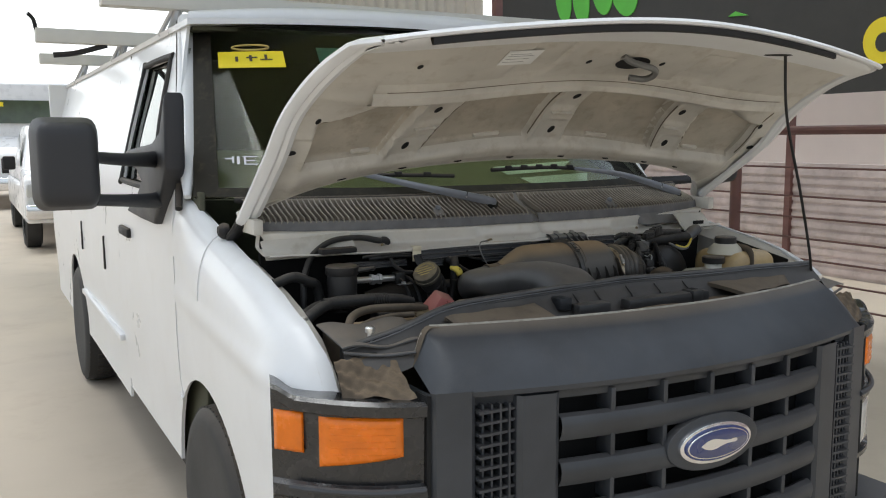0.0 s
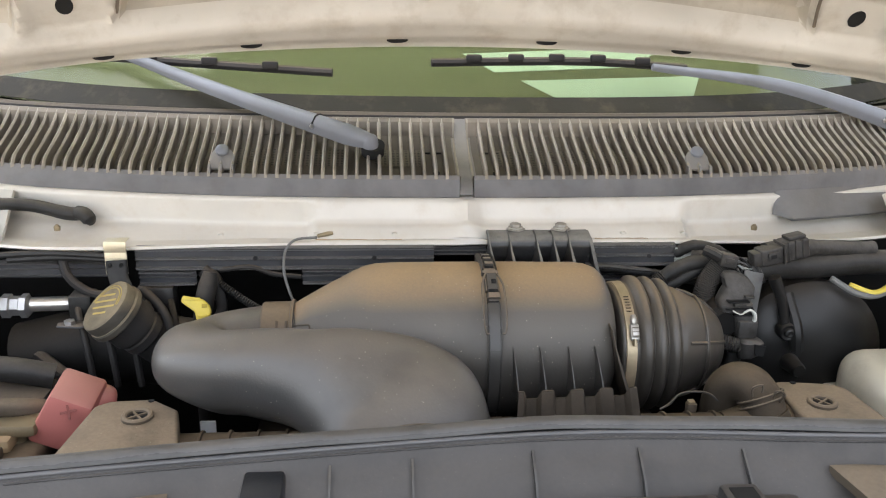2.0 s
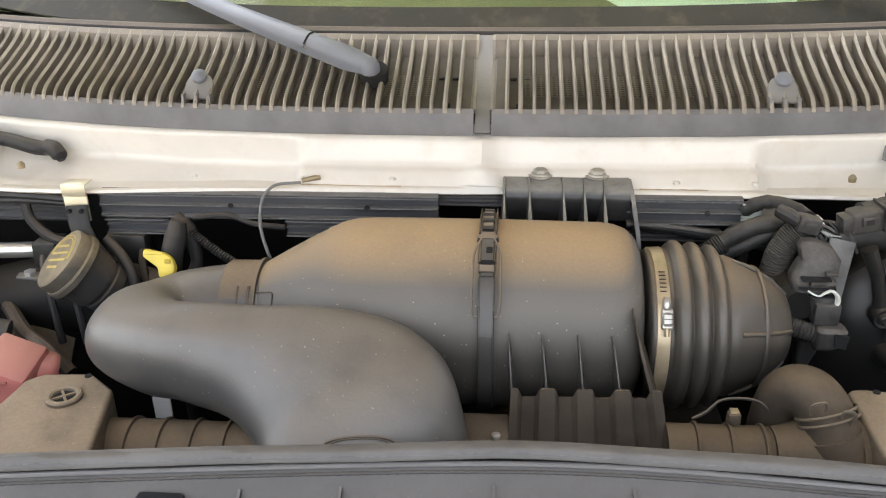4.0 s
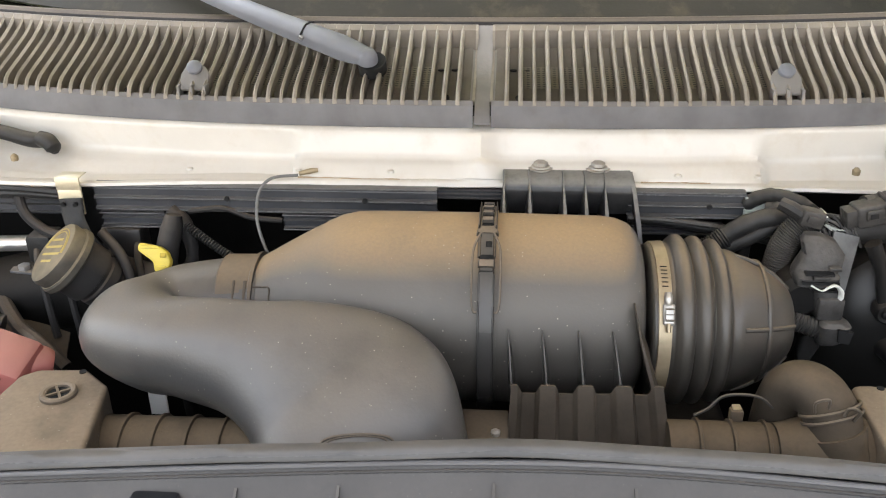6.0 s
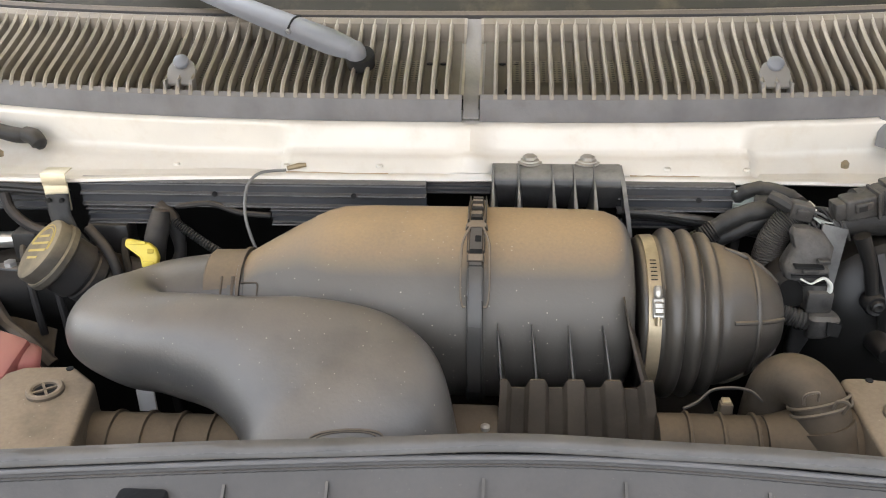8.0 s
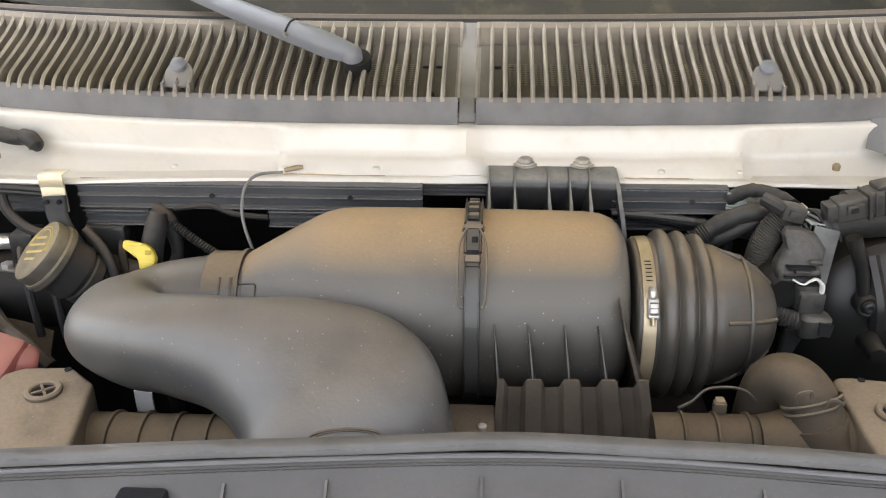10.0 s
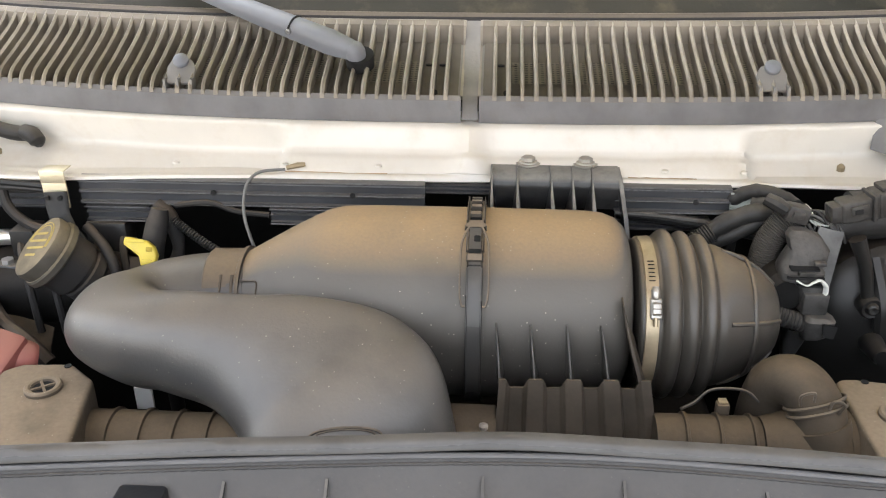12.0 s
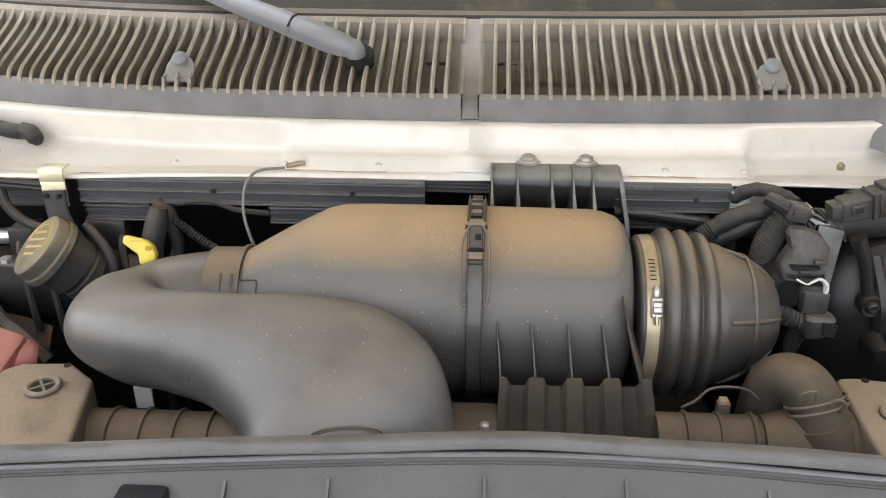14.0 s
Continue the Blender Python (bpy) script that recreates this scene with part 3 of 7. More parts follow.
# A-pillars and the frame above the glass
for s in (-1, 1):
    pts = [screen_f(0.5 + s * 0.5, v) + Vector((s * 0.012, 0.03, 0)) for v in (0.0, 0.2, 0.5, 0.8, 1.03)]
    part("pillar", tube([tuple(p) for p in pts], [0.012, 0.033, 0.034, 0.034, 0.034], n=24, sides=12), M_WHITE, van)
    pts = [screen_f(0.5 + s * 0.5, v) + Vector((s * 0.03, 0.075, 0)) for v in (-0.06, 0.2, 0.5, 0.8, 1.03)]
    part("door_gap", tube([tuple(p) for p in pts], 0.012, n=24, sides=8), M_RUBBER, van)
pts = [screen_f(u, 1.0) + Vector((0, 0.01, 0.022)) for u in np.linspace(0, 1, 9)]
part("header_rail", tube([tuple(p) for p in pts], 0.03, n=40, sides=12), M_WHITE, van)
# the corner where pillar, wing and door meet
for s in (-1, 1):
    def corner(u, v):
        y = 0.33 + 0.34 * u
        k = smooth(0.36, 0.58, y)
        top_z, top_x = z_bay(y) + 0.032 * k, 0.9055 + 0.042 * k
        a = v * math.pi / 2
        low = side_x(top_z - 0.20) + 0.0035
        return (s * (top_x + (low - top_x) * math.sin(a) ** 0.85), y, top_z + 0.003 - 0.20 * (1 - math.cos(a)))
    part("scuttle_corner", thicken(grid_sheet(corner, 24, 16), 0.006), M_WHITE, van, angle=70)
# ladder rack
rack = part("ladder_rack", box(-1.10, 1.10, 1.28, 1.36, 2.035, 2.10, 0.006), M_RACK, van, "pale steel ladder rack")
part("rack_bar", box(-1.24, 1.10, 2.58, 2.66, 2.02, 2.09, 0.006), M_RACK, rack)
part("rack_bar", box(-1.10, 1.10, 4.3, 4.38, 2.05, 2.12, 0.006), M_RACK, rack)
part("rack_hook", tube([(-1.235, 2.60, 2.08), (-1.245, 2.60, 2.13), (-1.27, 2.60, 2.16)], 0.010, n=8, sides=8), M_RUBBER, rack)
part("rack_lever", tube([(-1.16, 2.62, 1.96), (-1.05, 2.62, 1.975), (-0.90, 2.62, 2.02)], 0.014, n=8, sides=8), M_RUBBER, rack)
for x in (-0.82, 0.82):
    for y in (1.32, 2.62, 4.34):
        part("rack_foot", tube([(x * 1.03, y - 0.03, 1.95), (x, y, 2.0), (x * 0.98, y, 2.05)], 0.018, n=8, sides=8), M_ALU, rack)
        part("rack_strut", tube([(x * 1.05, y + 0.12, 1.95), (x * 1.02, y + 0.06, 2.01), (x * 1.0, y, 2.05)], 0.010, n=8, sides=8), M_ALU, rack)

# ---- door mirrors ----
def mirror(sign):
    bm = bmesh.new()
    bmesh.ops.create_cube(bm, size=1.0)
    bmesh.ops.bevel(bm, geom=bm.edges, offset=0.22, segments=5, affect='EDGES', profile=0.6)
    for v in bm.verts:
        k = v.co.y + 0.5
        v.co = Vector((sign * (1.325 + 0.20 * v.co.x * (0.78 + 0.22 * k)), 0.52 + 0.14 * v.co.y, 1.455 + 0.29 * v.co.z * (0.82 + 0.18 * k)))
    head = part("door_mirror", bm, M_MIRROR, van, "large black plastic towing mirror")
    part("mirror_glass", box(min(sign * 1.24, sign * 1.41), max(sign * 1.24, sign * 1.41), 0.586, 0.592, 1.34, 1.57, 0.002), M_CHROME, head)
    for z0, z1 in ((1.475, 1.462), (1.345, 1.325)):
        part("mirror_arm", tube([(sign * 1.25, 0.54, z0), (sign * 1.15, 0.62, z0 - 0.01), (sign * 1.05, 0.72, z1), (sign * 0.99, 0.82, z1)], [0.018, 0.02, 0.026, 0.035], n=20, sides=12), M_MIRROR, head)
    bm = prism([(0.556, 1.681), (0.582, 1.432), (0.680, 1.345), (0.827, 1.234), (1.126, 1.235), (1.424, 1.243), (1.151, 1.320), (1.044, 1.378), (1.126, 1.413), (1.447, 1.443), (1.353, 1.487), (0.811, 1.516), (0.661, 1.555)], 'x', sign * 0.965, sign * 1.03, 0.012, 3)
    part("mirror_mount", bm, M_MIRROR, head)


mirror(-1)
mirror(1)

# ---- bonnet ----
COLUMNS = (0.0, 0.47, 0.65, 0.90)
PROFILES = [
    [(0.010, 1.450), (-0.072, 1.548), (-0.195, 1.643), (-0.43, 1.726), (-0.60, 1.792), (-0.68, 1.80)],
    [(0.010, 1.425), (-0.062, 1.504), (-0.19, 1.596), (-0.43, 1.702), (-0.59, 1.764), (-0.66, 1.77)],
    [(0.030, 1.395), (-0.085, 1.488), (-0.20, 1.585), (-0.42, 1.688), (-0.575, 1.745), (-0.635, 1.75)],
    [(0.200, 1.280), (-0.10, 1.478), (-0.24, 1.592), (-0.40, 1.682), (-0.535, 1.712), (-0.60, 1.705)]]
FINE = [spline(p, 200) for p in PROFILES]


def bonnet(x, v, lift=0.0):
    """A point of the bonnet's underside: v runs from the hinge edge (0) to the nose (1); lift is into the bonnet."""
    a, nodes = x * x, [c * c for c in COLUMNS]
    p = np.zeros(2)
    for i, c in enumerate(nodes):
        w = 1.0
        for j, d in enumerate(nodes):
            if i != j:
                w *= (a - d) / (c - d)
        p = p + w * FINE[i][min(200, max(0, round(v * 200)))]
    slope = 0.9 - 0.5 * v
    n = Vector((0, slope, 1)).normalized()
    return Vector((x, p[0] + n.y * lift, p[1] + n.z * lift))


def rib_x(v):
    return 0.525 - 0.19 * v


def recess(x, v):
    """Depth of the pressed panels between the ribs of the bonnet's inner skin."""
    a = abs(x)
    vv = smooth(0.115, 0.155, v) * smooth(0.455, 0.435, v)
    c0 = 0.045 + 0.055 * (0.46 - v)
    inner = smooth(c0, c0 + 0.014, a) * smooth(rib_x(v) - 0.055, rib_x(v) - 0.070, a)
    outer = smooth(rib_x(v) + 0.055, rib_x(v) + 0.072, a) * smooth(0.80, 0.782, a) * smooth(0.455, 0.425, v + 0.10 * smooth(0.6, 0.8, a))
    d = 0.036 * vv * max(inner, outer)
    # the raised cross beam and the flat field in front of it
    d -= 0.012 * smooth(0.035, 0.0, abs(v - 0.475)) * smooth(0.86, 0.74, a)
    d += 0.007 * smooth(0.52, 0.55, v) * smooth(0.78, 0.75, v) * (smooth(0.20, 0.22, abs(a - 0.02)) * smooth(0.36, 0.34, a)
                                                              + smooth(0.44, 0.46, a) * smooth(0.62, 0.60, a) * 0.0)
    # pads at the rib holes
    for px, pv in ((0.0, 0.40), (0.0, 0.20), (0.45, 0.40), (0.49, 0.20)):
        d += 0.006 * smooth(0.05, 0.04, abs(a - px)) * smooth(0.07, 0.055, abs(v - pv))
    d += 0.010 * smooth(0.79, 0.82, a) * smooth(0.27, 0.25, v)
    # rolled hem along the hinge edge
    d += 0.012 * smooth(0.06, 0.0, v) - 0.006 * smooth(0.05, 0.10, v) * smooth(0.13, 0.10, v)
    return d


W = 0.90


def half(v):
    """Half width of the bonnet; its front corners are drawn in."""
    return W - 0.050 * smooth(0.25, 0.78, v) - 0.050 * smooth(0.80, 1.0, v)


def skin(x, v):
    """Height of the outer skin over the inner one: it folds down to the hems."""
    return 0.045 * min(0.2 + 0.8 * smooth(W + 0.012, W - 0.09, abs(x)), 0.10 + 0.90 * smooth(1.0, 0.45, v))


hood = part("bonnet", grid_sheet(lambda u, v: bonnet((-1 + 2 * u) * (half(v) + 0.012), v, skin((-1 + 2 * u) * (W + 0.012), v)), 80, 60), M_WHITE, van, "open white bonnet with a dusty ribbed underside")
part("inner_panel", grid_sheet(lambda u, v: bonnet((-1 + 2 * u) * (half(v) - 0.03), v, recess((-1 + 2 * u) * (half(v) - 0.03), v)), 220, 130), M_HOODIN, hood, "dusty white pressed inner panel", angle=60)
for s in (-1, 1):
    # rolled side hem
    ring = [(-0.050, 0.003), (-0.044, -0.006), (-0.030, -0.010), (-0.020, -0.004), (-0.012, -0.009), (0.004, -0.005), (0.012, 0.0), (0.0125, 0.009)]
    part("side_hem", loft([[bonnet(s * (half(v) + q), v, h) for q, h in ring] for v in np.linspace(0, 1, 50)], closed=False), M_WHITE, hood)
ring = [(-0.012, -0.003), (0.0, -0.006), (0.008, -0.004), (0.014, 0.002), (0.010, 0.010)]
part("nose_hem", loft([[bonnet(x, 1.0, h) + Vector((0, -q, 0)) for q, h in ring] for x in np.linspace(-half(1) - 0.01, half(1) + 0.01, 60)], closed=False), M_WHITE, hood)
ring = [(0.0, 0.012), (0.006, 0.02), (0.008, 0.045)]
part("rear_hem", loft([[bonnet(x, 0.0, h) + Vector((0, q, 0)) for q, h in ring] for x in np.linspace(-W, W, 60)], closed=False), M_HOODIN, hood)
part("nose_band", thicken(grid_sheet(lambda u, v: bonnet((-1 + 2 * u) * (half(0.72 + 0.22 * v) - 0.03), 0.72 + 0.215 * v, -0.002 - 0.012 * math.sin(math.pi * v)), 70, 10), 0.002), M_WHITE, hood, "white band behind the nose")
ring = [(0.940, -0.004), (0.943, -0.018), (0.955, -0.024), (0.985, -0.022), (1.0, -0.012), (1.0, 0.0)]
part("nose_seal", loft([[bonnet(x, v, h) for v, h in ring] for x in np.linspace(-0.70, 0.56, 60)], closed=False), M_RUBBER, hood, "black rubber seal strip along the nose")
part("cross_beam", loft([[bonnet(x, v, recess(x, v) + h) for v, h in ((0.462, -0.001), (0.470, -0.010), (0.482, -0.016), (0.494, -0.012), (0.500, 0.004), (0.508, -0.007), (0.520, -0.004), (0.53, 0.0))] for x in np.linspace(-0.70, 0.76, 60)], closed=False), M_HOODIN, hood, "raised cross beam of the inner panel")


def on_hood(x, v, depth=0.0):
    """An axis system on the bonnet's inner skin: its normal points down into the open."""
    p = bonnet(x, v, recess(x, v) + depth)
    du = (bonnet(x + 0.01, v) - bonnet(x - 0.01, v)).normalized()
    dv = (bonnet(x, v + 0.02) - bonnet(x, v - 0.02)).normalized()
    n = du.cross(dv).normalized()
    if n.z > 0:
        n = -n
    dv = n.cross(du)
    m = Matrix((du, dv, n)).transposed().to_4x4()
    m.translation = p
    return m


def oval(a, b, h, n=16):
    return prism([(a * math.cos(t), b * math.sin(t)) for t in np.linspace(0, 2 * math.pi, n, endpoint=False)], 'z', 0, h)


def put_on_hood(name, bm, x, v, mat, label="", turn=0.0):
    bmesh.ops.transform(bm, matrix=on_hood(x, v) @ Matrix.Rotation(radians(turn), 4, 'Z'), verts=bm.verts)
    return part(name, bm, mat, hood, label)


for x in (-0.654, -0.469, -0.283, -0.096, 0.10, 0.283, 0.452, 0.60):
    put_on_hood("slot", oval(0.014, 0.005, 0.0015), x, 0.028, M_HOLE, "dark slot in the hem")
for x, v in ((-0.45, 0.40), (0.015, 0.40), (0.44, 0.40), (-0.49, 0.20), (0.01, 0.20), (0.485, 0.20)):
    put_on_hood("slot", oval(0.010, 0.015, 0.0015), x, v, M_HOLE, "dark oval hole", -18 * (1 if x < 0.1 else -0.4))
for x, v in ((-0.845, 0.20), (0.845, 0.20)):
    put_on_hood("slot", oval(0.016, 0.010, 0.0015), x, v, M_HOLE, "dark oval hole")
for x, v in ((-0.63, 0.61), (-0.13, 0.60), (0.12, 0.605), (0.80, 0.34), (-0.80, 0.36)):
    put_on_hood("slot", oval(0.007, 0.010, 0.0015), x, v, M_HOLE, "dark oval hole", -10)
for x in (-0.62, 0.62):
    put_on_hood("tab", box(-0.03, 0.03, -0.006, 0.006, -0.002, 0.012, 0.003), x, 0.155, M_HOODIN, "bent steel tab")
for x in (-0.20, 0.22):
    put_on_hood("tab", box(-0.045, 0.045, -0.006, 0.006, -0.002, 0.008, 0.003), x, 0.150, M_HOODIN, "bent steel tab")
for x, w in ((0.0, 0.036), (0.45, 0.034), (-0.46, 0.034)):
    put_on_hood("step", box(-w, w, -0.003, 0.003, -0.002, 0.010, 0.002), x, 0.315, M_HOODIN)
# fields between the ribs: heat stains, plus recess shade put into the colour
for s in (-1, 1):
    def field_in(u, v):
        vv = 0.138 + 0.305 * v
        a, b = 0.056 + 0.055 * (0.46 - vv), rib_x(vv) - 0.062
        x = s * (a + (b - a) * u)
        return bonnet(x, vv, recess(x, vv) - 0.0015)

    def field_out(u, v):
        vv = 0.138 + (0.300 - 0.09 * u) * v
        a, b = rib_x(vv) + 0.064, 0.788
        x = s * (a + (b - a) * u)
        return bonnet(x, vv, recess(x, vv) - 0.0015)
    part("pressed_field", grid_sheet(field_in, 48, 40), M_HOODFIELD, hood, "pressed field darkened by heat stains and painted-in recess shade")
    part("pressed_field", grid_sheet(field_out, 40, 40), M_HOODFIELD, hood, "pressed field darkened by heat stains and painted-in recess shade")
# dark lines along the pressings: sealant, and crease shade put into the colour
for f in (lambda v: rib_x(v) + 0.060, lambda v: -rib_x(v) + 0.058, lambda v: -(0.05 + 0.055 * (0.46 - v)), lambda v: rib_x(v) - 0.056, lambda v: 0.795):
    pts = [tuple(on_hood(f(v), v).translation) for v in np.linspace(0.17, 0.43, 6)]
    part("crease_line", tube(pts, 0.0021, n=24, sides=6), M_CREASE, hood, "dark line of dirty sealant and painted crease shade")
# this line stands in for the shadow along the cross beam
pts = [tuple(bonnet(x, 0.500, recess(x, 0.500) + 0.001)) for x in np.linspace(-0.66, 0.74, 16)]
part("crease_line", tube(pts, 0.002, n=60, sides=6), M_CREASE, hood, "dark line of dirty sealant and painted crease shade")
put_on_hood("frame_plate", box(-0.105, 0.105, -0.055, 0.055, -0.002, 0.002, 0.001), -0.335, 0.64, M_HOODIN)
lab = put_on_hood("paper_label", box(-0.05, 0.05, -0.037, 0.037, 0.002, 0.0032), -0.37, 0.635, M_PAPER, "small white printed label")
for k in range(4):
    put_on_hood("label_bar", box(-0.042, 0.02 + 0.006 * (k % 3), -0.001, 0.001, 0.0032, 0.0038), -0.37, 0.615 + 0.014 * k, M_GREYPRINT)
put_on_hood("frame_plate", box(-0.07, 0.07, -0.05, 0.05, -0.002, 0.002, 0.001), 0.30, 0.62, M_HOODIN)
put_on_hood("latch_opening", oval(0.055, 0.035, 0.002, 20), 0.02, 0.60, M_HOLE, "dark latch opening")
m = on_hood(0.03, 0.60)
bm = tube([tuple(m @ Vector(p)) for p in ((-0.075, 0.04, 0.002), (-0.045, 0.036, 0.016), (0.03, 0.03, 0.03), (0.055, 0.0, 0.034), (0.05, -0.035, 0.03), (0.012, -0.05, 0.02))], 0.009, n=40, sides=10)
part("bonnet_striker", bm, M_CABLE, hood, "pale steel latch hook")
m = on_hood(0.44, 0.78)
bm = tube([tuple(m @ Vector(p)) for p in ((-0.05, -0.03, 0.0), (0.0, 0.0, 0.006), (0.05, 0.02, 0.0))], 0.010, n=16, sides=8)
part("prop_socket", bm, M_RUBBER, hood)
top = on_hood(0.44, 0.78).translation
part("prop_rod", tube([tuple(top), (0.50, -0.545, 1.58), (0.62, -0.505, 1.36), (0.72, -0.468, 1.17), (0.755, -0.452, 1.085), (0.763, -0.451, 1.05)], 0.0042, n=40, sides=8), M_RUBBER, van, "thin black bonnet prop rod")
for s in (-1, 1):
    h = part("bonnet_hinge", tube([(s * 0.895, 0.20, 1.285), (s * 0.90, 0.23, 1.26), (s * 0.905, 0.28, 1.235)], 0.022, n=12, sides=10, flat=0.6), M_RUBBER, van, "dark bonnet hinge")
    part("hinge_nut", lathe([(-0.018, 0.014), (-0.010, 0.022), (0.0, 0.025), (0.012, 0.021), (0.016, 0.010)], (s * 0.925, 0.285, 1.255), 'x', 16), M_RUBBER, h)
    part("hinge_leaf", box(min(s * 0.86, s * 0.89), max(s * 0.86, s * 0.89), 0.10, 0.24, 1.255, 1.30, 0.006), M_HOODIN, h)

# ---- cowl grille ----
SLAT_PROFILE = [(0.003, 1.2770), (-0.0012, 1.2850), (0.004, 1.2952), (0.016, 1.3025), (0.041, 1.3110), (0.068, 1.3212), (0.096, 1.3325), (0.119, 1.3465)]


def cowl_panel(s):
    base = [(0.004, 1.256), (-0.004, 1.259), (-0.005, 1.266), (-0.001, 1.283), (0.003, 1.288), (0.008, 1.287), (0.012, 1.281), (0.030, 1.290), (0.085, 1.306), (0.110, 1.320), (0.114, 1.3425), (0.120, 1.3475), (0.129, 1.3465), (0.136, 1.338)]
    xs = np.linspace(s * 0.010, s * 0.865, 60)
    c = part("cowl_panel", loft([[Vector((x, y_cowl(x) + p[0], p[1])) for p in base[:10]] for x in xs], closed=False), M_COWL, van, "weathered grey plastic cowl grille panel", angle=25)
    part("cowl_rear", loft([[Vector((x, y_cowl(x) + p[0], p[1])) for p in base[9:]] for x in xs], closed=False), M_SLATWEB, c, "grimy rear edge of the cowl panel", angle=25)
    part("end_wall", loft([[Vector((s * x, p[0] - 0.002, p[1] - d)) for p in base[4:13]] for x, d in ((0.0085, 0.02), (0.0085, 0.0), (0.0115, 0.0), (0.0115, 0.02))], closed=False), M_SLAT, c)
    # darker floor sheet: shade between the slats put into its colour
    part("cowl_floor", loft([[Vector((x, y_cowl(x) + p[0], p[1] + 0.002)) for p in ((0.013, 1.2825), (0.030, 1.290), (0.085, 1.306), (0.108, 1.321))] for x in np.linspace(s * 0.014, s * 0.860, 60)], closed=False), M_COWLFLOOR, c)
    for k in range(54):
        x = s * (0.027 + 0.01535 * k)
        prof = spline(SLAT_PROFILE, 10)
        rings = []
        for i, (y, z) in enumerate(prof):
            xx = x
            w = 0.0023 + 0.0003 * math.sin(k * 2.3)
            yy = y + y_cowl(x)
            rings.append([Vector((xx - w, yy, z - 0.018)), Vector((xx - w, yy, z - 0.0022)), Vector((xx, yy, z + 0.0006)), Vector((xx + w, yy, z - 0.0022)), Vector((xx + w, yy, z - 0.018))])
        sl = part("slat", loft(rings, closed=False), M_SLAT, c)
        # the webs carry channel shade in a darker colour, the ridges stay lighter
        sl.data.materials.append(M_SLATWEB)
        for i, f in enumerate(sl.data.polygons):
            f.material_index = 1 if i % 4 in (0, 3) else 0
    # perforated strips in the floor of the panel
    for x0, x1 in ((0.060, 0.125), (0.165, 0.32)) if s < 0 else ((0.040, 0.32),):
        bm = grid_sheet(lambda u, v: (s * (x0 + (x1 - x0) * u), y_cowl(x0 + (x1 - x0) * u) + 0.030 + 0.045 * v, 1.2945 + 0.0135 * v), 12, 4)
        part("mesh_strip", bm, M_PERF, c, "perforated plastic strip")
    # clip tower and screws
    tower = prism([(-0.0165, 0.0), (0.0165, 0.0), (0.0165, 0.020), (0.012, 0.029), (0.006, 0.032), (-0.006, 0.032), (-0.012, 0.029), (-0.0165, 0.020)], 'y', -0.003, 0.003, 0.0015)
    xt = s * 0.333
    bmesh.ops.transform(tower, matrix=Matrix.Translation((xt, y_cowl(xt) + 0.010, 1.2915)) @ Matrix.Rotation(radians(-42), 4, 'X'), verts=tower.verts)
    for q in (-0.0155, 0.0, 0.0155):
        join_in(tower, box(xt + q - 0.0013, xt + q + 0.0013, y_cowl(xt) + 0.002, y_cowl(xt) + 0.016, 1.284, 1.299))
    t = part("clip_tower", tower, M_COWLCLIP, c, "grey plastic clip tower")
    part("push_pin", lathe([(0.0, 0.009), (0.004, 0.009), (0.007, 0.006), (0.008, 0.002)], (xt, y_cowl(xt) + 0.024, 1.314), 'z', 16, m=Matrix.Rotation(radians(40), 4, 'X')), M_WIPER, t)
    for x in (0.041, 0.415):
        part("screw_hole", lathe([(0.0, 0.0045), (0.0015, 0.0045)], (s * x, y_cowl(x) + 0.010, 1.2885), 'z', 12, m=Matrix.Rotation(radians(30), 4, 'X')), M_HOLE, c)
    for x in (0.034, 0.05):
        part("screw_hole", lathe([(0.0, 0.004), (0.0015, 0.004)], (s * x, y_cowl(x) + 0.07, 1.3045), 'z', 12), M_HOLE, c)


for s in (-1, 1):
    cowl_panel(s)
part("cowl_joint", loft([[Vector((x, y, z)) for x in (-0.009, -0.003, 0.003, 0.009)] for y, z in ((-0.004, 1.262), (0.002, 1.274), (0.020, 1.284), (0.060, 1.298), (0.108, 1.325), (0.130, 1.345))], closed=False), M_COWL, van, "grey strip in the joint of the cowl panels")
bm = tube([(x, y_cowl(x) + 0.142, 1.343) for x in np.linspace(-0.88, 0.88, 14)], 0.010, n=70, sides=10)
part("windscreen_seal", bm, M_RUBBER, van, "dusty rubber strip below the windscreen")

